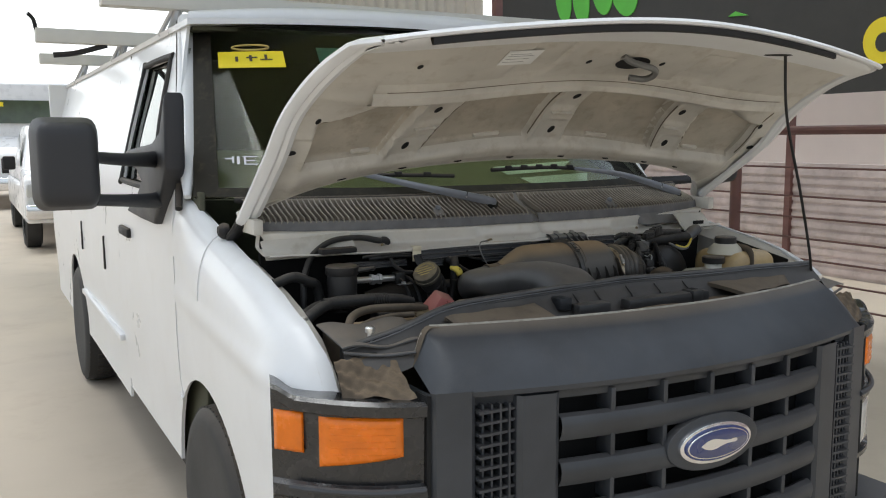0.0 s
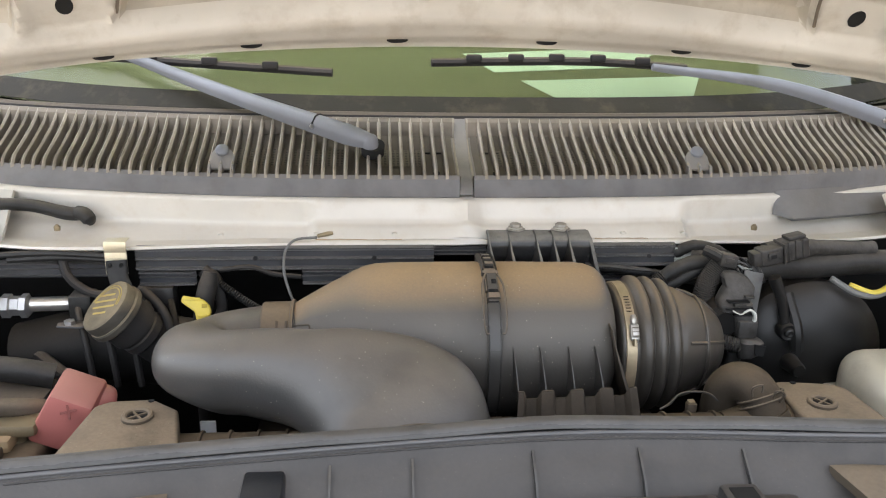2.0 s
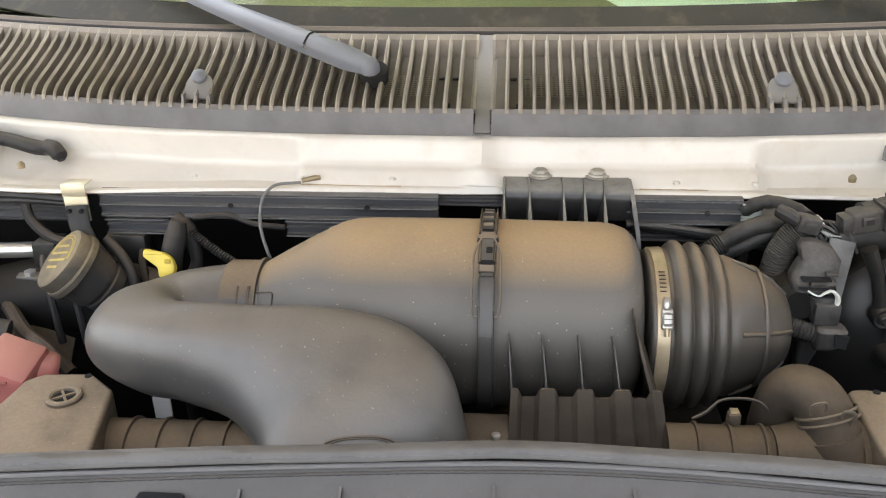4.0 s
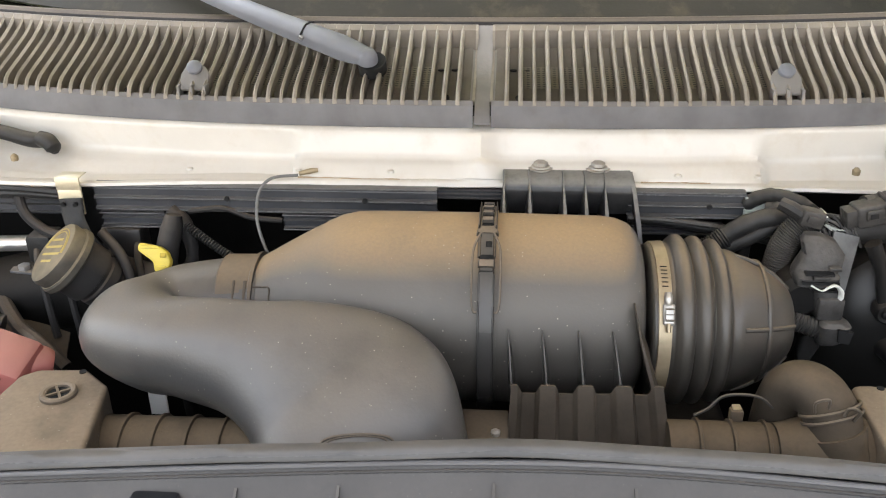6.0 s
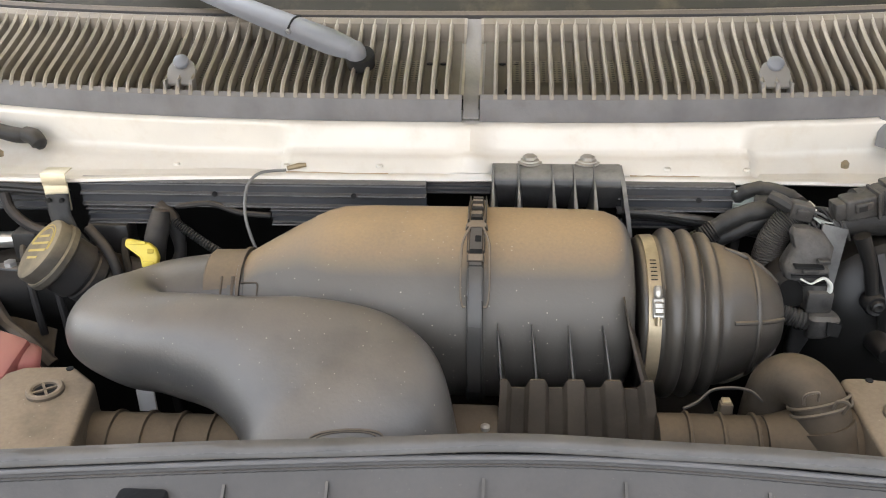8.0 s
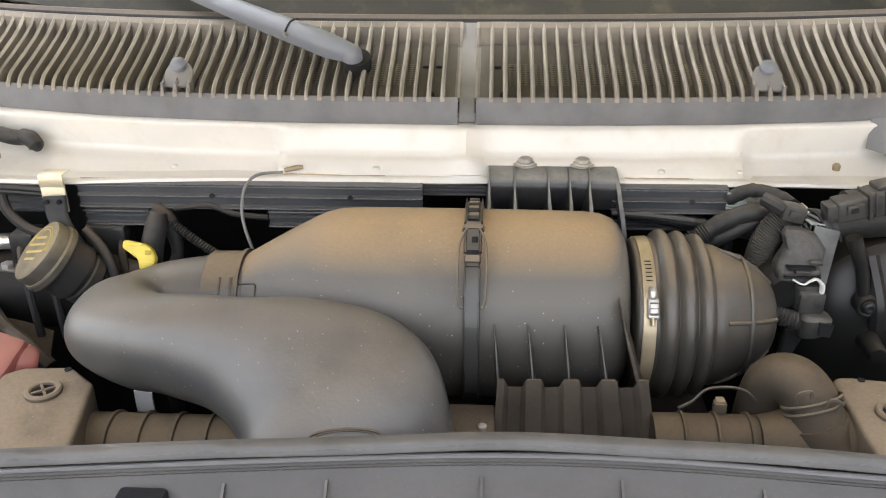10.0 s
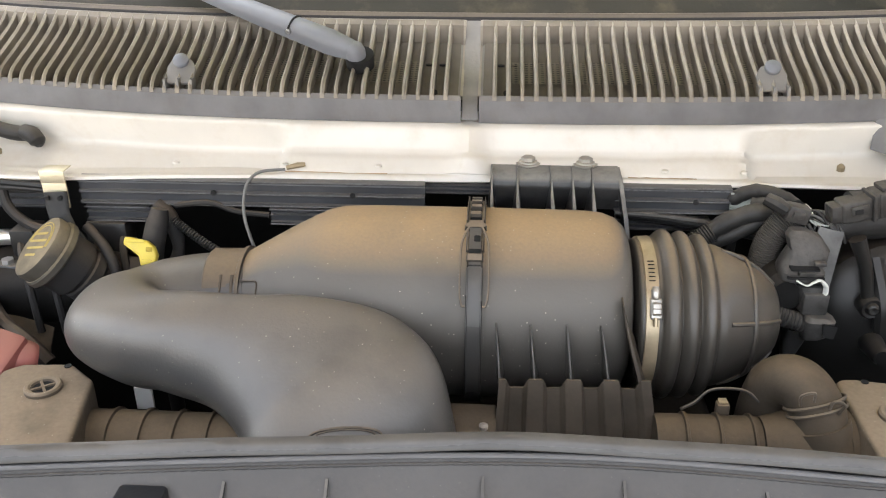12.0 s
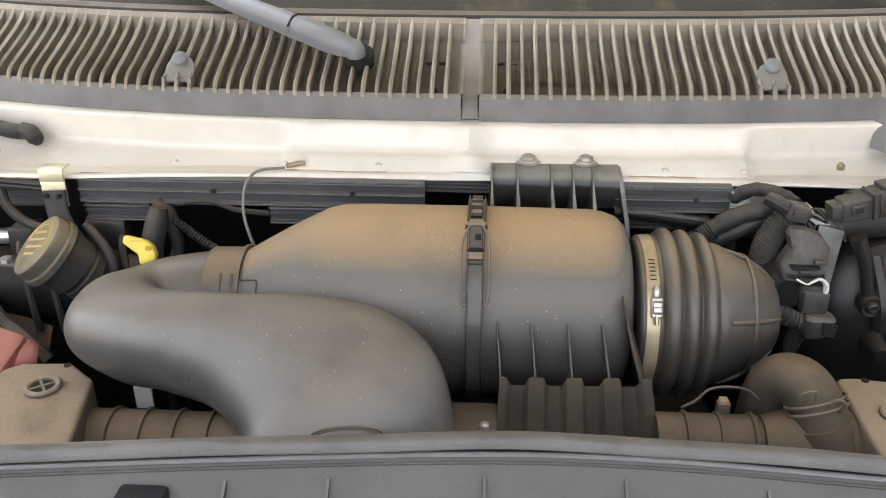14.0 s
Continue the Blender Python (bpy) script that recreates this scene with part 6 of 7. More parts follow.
# red terminal boot, battery, dusty looms
bm = bmesh.new()
bmesh.ops.create_cube(bm, size=1.0)
bmesh.ops.bevel(bm, geom=bm.edges, offset=0.10, segments=2, affect='EDGES', profile=0.5)
for v in bm.verts:
    k = v.co.z + 0.5
    v.co = Vector((v.co.x * (0.072 - 0.024 * k), v.co.y * (0.075 - 0.025 * k), v.co.z * 0.072))
bmesh.ops.transform(bm, matrix=Matrix.Translation((-0.473, -0.227, 1.067)) @ Matrix.Rotation(radians(22), 4, 'Y') @ Matrix.Rotation(radians(18), 4, 'X'), verts=bm.verts)
boot_r = part("terminal_boot", bm, M_RED, van, "faded red rubber battery terminal boot")
part("boot_spout", tube([(-0.458, -0.220, 1.069), (-0.442, -0.215, 1.069), (-0.434, -0.211, 1.066)], [0.026, 0.020, 0.015], n=10, sides=14), M_RED, boot_r)
bm = bmesh.new()
for a in (0, 90):
    q = box(-0.009, 0.009, -0.0012, 0.0012, 0, 0.0012)
    bmesh.ops.transform(q, matrix=Matrix.Translation((-0.466, -0.263, 1.081)) @ Matrix.Rotation(radians(62), 4, 'X') @ Matrix.Rotation(radians(a + 12), 4, 'Z'), verts=q.verts)
    join_in(bm, q)
part("plus_mark", bm, M_REDDARK, boot_r)
bat = part("battery", box(-0.80, -0.50, -0.39, -0.18, 0.86, 1.035, 0.012, 3), M_TAN, van, "dirt-covered battery")
for y in (-0.34, -0.25):
    part("battery_strip", box(-0.76, -0.53, y - 0.024, y + 0.018, 1.035, 1.052, 0.005), M_DIRT, bat)
part("hold_down", box(-0.79, -0.53, -0.305, -0.285, 1.040, 1.054, 0.004), M_PLATE, bat)
part("terminal", lathe([(0, 0.012), (0.02, 0.010), (0.022, 0.004)], (-0.535, -0.24, 1.035), 'z', 16), M_BRASS, bat, "corroded brass terminal")
part("terminal_clamp", box(-0.56, -0.505, -0.262, -0.222, 1.048, 1.064, 0.006), M_BRASS, bat)
for pts, r in ((((-0.885, -0.2, 1.02), (-0.84, -0.2, 1.07), (-0.76, -0.17, 1.095), (-0.66, -0.165, 1.092), (-0.57, -0.16, 1.085), (-0.52, -0.15, 1.07)), 0.016),
               (((-0.80, -0.36, 1.03), (-0.76, -0.29, 1.075), (-0.69, -0.25, 1.085), (-0.60, -0.245, 1.08), (-0.53, -0.23, 1.07), (-0.49, -0.20, 1.05)), 0.011),
               (((-0.79, -0.38, 1.02), (-0.75, -0.33, 1.06), (-0.66, -0.29, 1.068), (-0.58, -0.28, 1.066)), 0.008),
               (((-0.89, -0.12, 1.0), (-0.84, -0.12, 1.05), (-0.76, -0.10, 1.08), (-0.69, -0.13, 1.07), (-0.60, -0.12, 1.06)), 0.014),
               (((-0.885, -0.06, 1.14), (-0.83, -0.06, 1.155), (-0.79, -0.06, 1.14), (-0.76, -0.05, 1.12), (-0.75, -0.05, 1.05)), 0.014)):
    part("loom", tube(pts, r, n=40, sides=12), M_PLATE if r in (0.011, 0.008) else M_HOSE, van, "dusty wiring loom in corrugated conduit")
bm = tube([(-0.79, -0.172, 1.093), (-0.66, -0.167, 1.094), (-0.60, -0.163, 1.090)], [0.0175 if k % 2 else 0.0162 for k in range(41)], n=40, sides=14)
part("corrugated_sleeve", bm, M_HOSE, van, "dusty corrugated sleeve")
part("coil_box", box(-0.64, -0.52, -0.19, -0.13, 1.02, 1.06, 0.008), M_BLACK, van, "dark connector box")
part("bump_stop", lathe([(-0.06, 0.006), (0.0, 0.006), (0.002, 0.011), (0.012, 0.0115), (0.015, 0.009), (0.016, 0.003)], (-0.783, -0.457, 1.073), 'z', 20), M_ALUB, van, "bright bonnet rest screw")
part("bump_stop", lathe([(-0.06, 0.006), (0.0, 0.006), (0.002, 0.011), (0.012, 0.0115), (0.015, 0.009), (0.016, 0.003)], (0.783, -0.457, 1.073), 'z', 20), M_ALUB, van, "bright bonnet rest screw")

# corner plates between wing and radiator, and the dusty shelf over the lamps
for s in (-1, 1):
    part("corner_plate", thicken(grid_sheet(lambda u, v: (s * (0.64 + 0.225 * u), -0.34 - 0.17 * v + 0.02 * u, 1.074 - 0.022 * v + 0.006 * math.sin(9 * u)), 14, 10), 0.004), M_PLATEGREY, van, "grey dusty corner panel")
    part("lamp_shelf", grid_sheet(lambda u, v: (s * (0.745 + 0.145 * u), -0.495 - 0.13 * v * (1 - 0.6 * u), 1.028 - 0.075 * v + 0.006 * math.sin(9 * u + 6 * v) * math.sin(11 * v) + 0.0025 * math.sin(31 * u) * math.sin(23 * v + 2) - 0.012 * math.exp(-((u - 0.35) ** 2 + (v - 0.45) ** 2) / 0.02)), 40, 30), M_TAN, van, "dirt-coated shelf above the headlamp")
    part("shelf_hole", lathe([(0, 0.008), (0.0015, 0.008)], (s * 0.792, -0.496, 1.0335), 'z', 16), M_HOLE, van, "dark hole in the corner panel")
    part("deck_screw", lathe([(0, 0.012), (0.006, 0.012), (0.008, 0.008)], (s * 0.715, -0.475, 1.05), 'z', 14), M_PLATE, van, "dusty panel fastener")
    bm = tube([(s * 0.86, -0.485, 1.04), (s * 0.78, -0.51, 1.030), (s * 0.70, -0.53, 1.032)], 0.0042, n=14, sides=8)
    part("panel_lip", bm, M_PLATEGREY, van, "folded steel lip")

# ---- right part of the bay ----
# brake booster and servo hose
bo = part("brake_booster", lathe([(-0.02, 0.06), (-0.06, 0.10), (-0.10, 0.112), (-0.115, 0.112), (-0.13, 0.10), (-0.145, 0.06), (-0.15, 0.03)], (0.47, 0.03, 1.05), 'y', 40), M_GLOSSBLACK, van, "black brake booster drum")
part("booster_stud", lathe([(-0.164, 0.001), (-0.165, 0.004), (-0.164, 0.006), (-0.160, 0.007), (-0.161, 0.0105), (-0.158, 0.0125), (-0.145, 0.0125)], (0.421, 0.03, 1.106), 'y', 24), M_GLOSSBLACK, bo)
part("booster_stud", lathe([(-0.178, 0.002), (-0.178, 0.008), (-0.174, 0.010), (-0.16, 0.011), (-0.14, 0.014)], (0.434, 0.03, 1.058), 'y', 20), M_GLOSSBLACK, bo)
part("booster_web", tube([(0.425, -0.10, 1.15), (0.432, -0.125, 1.11), (0.435, -0.13, 1.08)], 0.009, n=12, sides=8), M_GLOSSBLACK, bo)
def pod(rows, e=4.0, n=28):
    """A moulded lump: rounded boxes (centre, half sizes) skinned from top to bottom."""
    rings = []
    for x, y, z, hx, hy in rows:
        ring = []
        for a in np.linspace(0, 2 * math.pi, n, endpoint=False):
            c, q = math.cos(a), math.sin(a)
            k = (abs(c) ** e + abs(q) ** e) ** (-1 / e)
            ring.append(Vector((x + c * k * hx, y + q * k * hy, z)))
        rings.append(ring)
    return loft(rings)


def rough_tube(points, r, n, sides, amp, seed):
    """A wrapped loom: a pipe whose thickness wanders."""
    rnd = random.Random(seed)
    return tube(points, [r * (1 + amp * (rnd.random() - 0.5)) for _ in range(n // 2)], n=n, sides=sides)


part("harness_tube", rough_tube([(0.375, -0.085, 1.176), (0.40, -0.080, 1.180), (0.46, -0.07, 1.178), (0.54, -0.065, 1.182), (0.60, -0.06, 1.18)], 0.017, 40, 18, 0.08, 3), M_HOSE, van, "thick dusty harness tube")
part("grey_sleeve", rough_tube([(0.392, -0.088, 1.207), (0.43, -0.08, 1.209), (0.49, -0.07, 1.205), (0.56, -0.06, 1.20)], 0.011, 40, 14, 0.12, 5), M_PLUG, van, "pale dusty taped sleeve")
# long grey connector that leans, with its latch and window
cm = Matrix.Translation((0.398, -0.098, 1.2065)) @ Matrix.Rotation(radians(-11), 4, 'Y') @ Matrix.Rotation(radians(6), 4, 'Z')


def lean(q, m=None):
    bmesh.ops.transform(q, matrix=m or cm, verts=q.verts)
    return q


cn = part("connector", lean(box(-0.020, 0.012, -0.011, 0.012, -0.0125, 0.0105, 0.003, 3)), M_PLUG, van, "dusty grey wiring connector")
part("connector_collar", lean(box(-0.030, -0.018, -0.009, 0.010, -0.010, 0.008, 0.002)), M_PLUG, cn)
part("connector_body", lean(box(0.012, 0.048, -0.013, 0.013, -0.013, 0.015, 0.004, 3)), M_PLUG, cn)
part("connector_latch", lean(box(-0.012, 0.006, -0.0140, -0.010, -0.004, 0.0065, 0.0015)), M_PLUG, cn)
part("connector_window", lean(box(-0.009, -0.001, -0.0146, -0.0138, -0.002, 0.003)), M_HOLE, cn)
for x in (0.016, 0.026, 0.036):
    part("connector_rib", lean(box(x, x + 0.0025, -0.0145, -0.011, -0.011, 0.0155, 0.0008)), M_PLUG, cn)
part("connector_flange", lean(box(0.010, 0.0135, -0.0145, 0.014, -0.0145, 0.014, 0.0012)), M_PLUG, cn)
part("connector_cap", lean(box(0.020, 0.045, -0.010, 0.010, 0.0145, 0.020, 0.002)), M_PLUG, cn)
# smaller plug whose pale wires end under the ledge
dm = Matrix.Translation((0.340, -0.098, 1.1985)) @ Matrix.Rotation(radians(12), 4, 'Y')
sp_ = part("small_plug", lean(box(-0.013, 0.010, -0.009, 0.009, -0.009, 0.008, 0.002, 2), dm), M_PLUG, van, "small dusty grey plug")
part("plug_latch", lean(box(-0.008, 0.004, -0.0115, -0.008, -0.003, 0.004, 0.001), dm), M_PLUG, sp_)
part("plug_tail", lean(tube([(-0.012, 0, 0), (-0.022, 0.003, 0.003), (-0.032, 0.010, 0.004)], [0.007, 0.008, 0.007], n=12, sides=10), dm), M_HOSE, sp_)
# taped loom below the ledge lip, its bare wire ends
part("taped_loom", rough_tube([(0.286, -0.045, 1.190), (0.302, -0.052, 1.202), (0.318, -0.056, 1.2035), (0.336, -0.064, 1.200), (0.350, -0.074, 1.192), (0.356, -0.082, 1.184)], 0.0082, 44, 12, 0.18, 8), M_HOSE, van, "taped wiring loom")
part("taped_loom", rough_tube([(0.305, -0.058, 1.190), (0.320, -0.066, 1.191), (0.335, -0.075, 1.188), (0.346, -0.082, 1.182)], 0.0095, 30, 12, 0.16, 9), M_HOSE, van, "taped wiring loom")
part("loom_end", tube([(0.351, -0.080, 1.199), (0.357, -0.084, 1.195), (0.361, -0.087, 1.190)], [0.0035, 0.003, 0.0018], n=8, sides=8), M_ALUB, van, "bright crimped wire end")
rnd = random.Random(21)
for k in range(12):
    x, z = 0.330 + 0.0035 * k, 1.190 + 0.006 * rnd.random()
    pts = [(x, -0.082 - 0.006 * rnd.random(), z), (x + 0.010, -0.092, z - 0.004 + 0.008 * rnd.random()), (x + 0.016 + 0.006 * rnd.random(), -0.098, z - 0.010), (x + 0.012 + 0.014 * rnd.random(), -0.102, z - 0.020 - 0.008 * rnd.random())]
    part("thin_wire", tube(pts, 0.0013 + 0.0008 * rnd.random(), n=20, sides=6), (M_HOSE, M_CABLE, M_PLUG)[k % 3], van, "thin dusty wire")
for k in range(4):
    pts = [(0.338 + 0.006 * k, -0.088, 1.194 - 0.002 * k), (0.350 + 0.005 * k, -0.098, 1.192 - 0.002 * k), (0.360 + 0.004 * k, -0.102, 1.186)]
    part("pale_wire", tube(pts, 0.0009, n=14, sides=6), M_WIRE, van, "thin pale wire")
# fat corrugated conduit that bends down behind the boot
part("conduit", tube([(0.350, -0.086, 1.193), (0.336, -0.089, 1.188), (0.324, -0.090, 1.174), (0.3165, -0.090, 1.154), (0.3145, -0.090, 1.128), (0.317, -0.088, 1.10), (0.319, -0.08, 1.05)], [0.0152 if k % 2 else 0.0138 for k in range(111)], n=110, sides=18), M_HOSE, van, "fat corrugated wiring conduit")
# wrapped hose towards the rail
part("breather_hose", rough_tube([(0.205, -0.078, 1.130), (0.230, -0.078, 1.146), (0.250, -0.076, 1.157), (0.274, -0.074, 1.174), (0.296, -0.072, 1.184), (0.318, -0.070, 1.186), (0.335, -0.07, 1.178)], 0.0098, 64, 14, 0.14, 4), M_HOSE, van, "dusty wrapped breather hose")
part("breather_sleeve", tube([(0.226, -0.080, 1.144), (0.246, -0.079, 1.155), (0.262, -0.077, 1.166)], [0.0118 if k % 2 else 0.0104 for k in range(27)], n=26, sides=12), M_HOSE, van, "corrugated hose sleeve")
part("breather_hose", tube([(0.262, -0.070, 1.148), (0.285, -0.07, 1.160), (0.31, -0.068, 1.172), (0.34, -0.066, 1.172)], 0.0085, n=24, sides=12), M_HOSE, van, "second dusty breather hose")
part("cross_tube", tube([(0.165, -0.045, 1.172), (0.22, -0.05, 1.168), (0.28, -0.055, 1.160), (0.33, -0.06, 1.152)], 0.0065, n=20, sides=10), M_HOSE, van, "dusty pipe under the rail")
part("cross_tube", tube([(0.16, -0.060, 1.178), (0.20, -0.06, 1.176), (0.25, -0.06, 1.170)], 0.0030, n=20, sides=8), M_PLUG, van, "thin pale pipe under the rail")
part("stay_rod", tube([(0.292, -0.05, 1.16), (0.290, -0.05, 1.10), (0.288, -0.05, 1.02)], 0.006, n=8, sides=8), M_RUBBER, van, "dark upright stay")
# sensor plug: tall lump, step, tie and ribbed nose
sn = part("sensor_plug", pod([(0.338, -0.110, 1.186, 0.008, 0.006), (0.344, -0.112, 1.180, 0.017, 0.010), (0.350, -0.116, 1.168, 0.020, 0.012), (0.346, -0.119, 1.158, 0.022, 0.014), (0.342, -0.121, 1.152, 0.021, 0.014), (0.343, -0.123, 1.148, 0.023, 0.017), (0.343, -0.124, 1.140, 0.022, 0.017), (0.350, -0.124, 1.136, 0.016, 0.013), (0.356, -0.125, 1.130, 0.0155, 0.014), (0.359, -0.126, 1.112, 0.0150, 0.014), (0.357, -0.126, 1.104, 0.012, 0.012)]), M_PLUG, van, "dusty black sensor plug")
for z0, z1, x0, x1 in ((1.1535, 1.1555, 0.328, 0.356), (1.1440, 1.1462, 0.326, 0.362), (1.1352, 1.1372, 0.338, 0.362)):
    part("plug_slot", box(x0, x1, -0.1425, -0.133, z0, z1), M_HOLE, sn)
part("plug_clip", box(0.336, 0.352, -0.1435, -0.134, 1.1475, 1.1525, 0.0012), M_PLUG, sn)
part("plug_clip", box(0.350, 0.362, -0.1420, -0.134, 1.1585, 1.1625, 0.0012), M_PLUG, sn)
part("plug_block", box(0.345, 0.371, -0.1445, -0.120, 1.104, 1.128, 0.003, 2), M_PLUG, sn)
part("plug_shell", lathe([(-0.134, 0.016), (-0.126, 0.024), (-0.10, 0.027), (-0.08, 0.02)], (0.332, 0, 1.122), 'y', 24), M_DARK, sn)
part("plug_tie", tube([(0.3342, -0.143, 1.1435), (0.3440, -0.146, 1.1395), (0.3500, -0.146, 1.1430), (0.3565, -0.145, 1.1452), (0.3635, -0.143, 1.1390), (0.3660, -0.141, 1.1300), (0.3630, -0.141, 1.1240)], [0.0016, 0.0012, 0.0020, 0.0024, 0.0036, 0.0034, 0.0014], n=30, sides=8, flat=0.6), M_TIE, sn, "white cable tie")
part("plug_nose", tube([(0.318, -0.132, 1.101), (0.334, -0.136, 1.096), (0.352, -0.139, 1.092)], [0.0105 if k % 2 else 0.0088 for k in range(21)], n=20, sides=14), M_PLUG, sn)
part("plug_head", pod([(0.362, -0.140, 1.104, 0.011, 0.010), (0.364, -0.141, 1.100, 0.016, 0.013), (0.362, -0.142, 1.084, 0.013, 0.012), (0.358, -0.142, 1.078, 0.009, 0.008)]), M_PLUG, sn)
part("plug_mouth", prism([(0.364, 1.101), (0.379, 1.098), (0.377, 1.084), (0.366, 1.086)], 'y', -0.1565, -0.1540), M_HOLE, sn)
part("plug_tail", pod([(0.348, -0.130, 1.082, 0.010, 0.009), (0.346, -0.130, 1.068, 0.011, 0.009), (0.344, -0.128, 1.045, 0.006, 0.006)]), M_HOSE, sn)
part("grey_plate", thicken(grid_sheet(lambda u, v: (0.362 + 0.026 * u - 0.008 * v, -0.104 - 0.010 * v, 1.186 - 0.062 * v - 0.006 * u), 6, 8), 0.003), M_PALEPLATE, van, "dull grey metal plate")
part("booster_strut", tube([(0.396, -0.118, 1.180), (0.409, -0.120, 1.150), (0.416, -0.121, 1.122), (0.420, -0.122, 1.108)], [0.0085, 0.0070, 0.0065, 0.0075], n=20, sides=12), M_GLOSSBLACK, van, "black strut beside the brake booster")
# yellow and grey wires with their connector
part("wire_connector", tube([(0.60, -0.06, 1.175), (0.625, -0.058, 1.195), (0.655, -0.05, 1.205)], [0.016, 0.022, 0.018], n=12, sides=12), M_PLATEGREY, van, "grey wiring connector")
part("yellow_wire", tube([(0.515, -0.095, 1.160), (0.545, -0.105, 1.152), (0.575, -0.095, 1.160), (0.605, -0.075, 1.175)], 0.004, n=24, sides=8), M_YELLOW, van, "yellow wires")
part("grey_wire", tube([(0.49, -0.09, 1.168), (0.525, -0.105, 1.150), (0.56, -0.102, 1.150), (0.60, -0.08, 1.17)], 0.0045, n=24, sides=8), M_CABLE, van, "grey wires")
# white fluid tank
def blob(cx, cy, z0, z1, hx, hy, mat, name, label, r=0.035):
    bm = bmesh.new()
    bmesh.ops.create_cube(bm, size=1.0)
    for v in bm.verts:
        v.co = Vector((cx + v.co.x * 2 * hx, cy + v.co.y * 2 * hy, z0 if v.co.z < 0 else z1))
    bmesh.ops.bevel(bm, geom=bm.edges, offset=r, segments=5, affect='EDGES', profile=0.5)
    return part(name, bm, mat, van, label, angle=60)


tank = blob(0.575, -0.180, 0.96, 1.088, 0.085, 0.062, M_TANKW, "brake_fluid_tank", "aged white brake fluid tank")
part("tank_seam", box(0.486, 0.664, -0.246, -0.114, 1.020, 1.026, 0.002), M_TANKW, tank)
part("tank_neck", lathe([(-0.01, 0.028), (0.016, 0.028), (0.018, 0.024)], (0.60, -0.185, 1.088), 'z', 28), M_WHITEPL, tank)
part("tank_cap", lathe([(0.016, 0.034), (0.019, 0.037), (0.036, 0.037), (0.040, 0.033), (0.041, 0.002)], (0.60, -0.185, 1.088), 'z', 32), M_BLACK, tank, "black ribbed cap")
big = blob(0.735, -0.15, 0.93, 1.140, 0.105, 0.105, M_TANKO, "coolant_tank", "amber-stained translucent coolant tank", 0.045)
part("tank_shoulder", lathe([(0.0, 0.06), (0.02, 0.052), (0.035, 0.036), (0.04, 0.03)], (0.675, -0.165, 1.13), 'z', 28), M_TANKW, big)
part("tank_cap", lathe([(0.03, 0.032), (0.032, 0.036), (0.055, 0.036), (0.058, 0.032), (0.059, 0.002)], (0.675, -0.165, 1.13), 'z', 32), M_BLACK, big, "dusty black cap")
part("tank_strap", tube([(0.695, -0.262, 1.02), (0.70, -0.258, 1.09), (0.715, -0.235, 1.142), (0.735, -0.15, 1.15)], 0.012, n=24, sides=8, flat=0.4), M_PLATE, big)
part("tank_corner", box(0.655, 0.70, -0.262, -0.215, 1.00, 1.03, 0.01), M_PLATE, van, "dusty bracket corner")
part("tank_panel", thicken(grid_sheet(lambda u, v: (0.795 + 0.06 * u, -0.06 - 0.22 * u + 0.03 * v, 1.17 - 0.06 * u - 0.13 * v), 10, 8), 0.004), M_DARK, van, "dark inner wing panel")
part("hinge_panel", thicken(grid_sheet(lambda u, v: (0.62 + 0.24 * u, 0.03 + 0.10 * u - 0.06 * v, 1.256 - 0.055 * v - 0.015 * u), 14, 8), 0.004), M_HOODIN, van, "dusty white corner panel")
part("hinge_panel", thicken(grid_sheet(lambda u, v: (-0.62 - 0.24 * u, 0.05 + 0.10 * u - 0.06 * v, 1.256 - 0.055 * v - 0.015 * u), 14, 8), 0.004), M_HOODIN, van, "dusty white corner panel")
part("corner_slot", box(0.685, 0.735, -0.003, 0.0, 1.215, 1.228, 0.001), M_HOLE, van, "dark slot in the corner panel")

# ---- front grille ----
GX = 0.018


def y_gr(x):
    return -0.772 + 0.125 * (x / 0.75) ** 2


def gpart(name, bm, mat, parent, label="", angle=35):
    """A part of the grille, which sits a little to one side."""
    bmesh.ops.translate(bm, vec=(GX, 0, 0), verts=bm.verts)
    return part(name, bm, mat, parent, label, angle)


def bow(profile, x0, x1, n=40, drop=0.0):
    return loft([[Vector((x, y_gr(x) + p[0] - 0.3 * drop * smooth(0.672, 0.735, abs(x)) * smooth(0.93, 1.06, p[1]), p[1] - drop * smooth(0.672, 0.735, abs(x)) ** 1.4 * smooth(0.93, 1.06, p[1]))) for p in profile] for x in np.linspace(x0, x1, n)], closed=False)


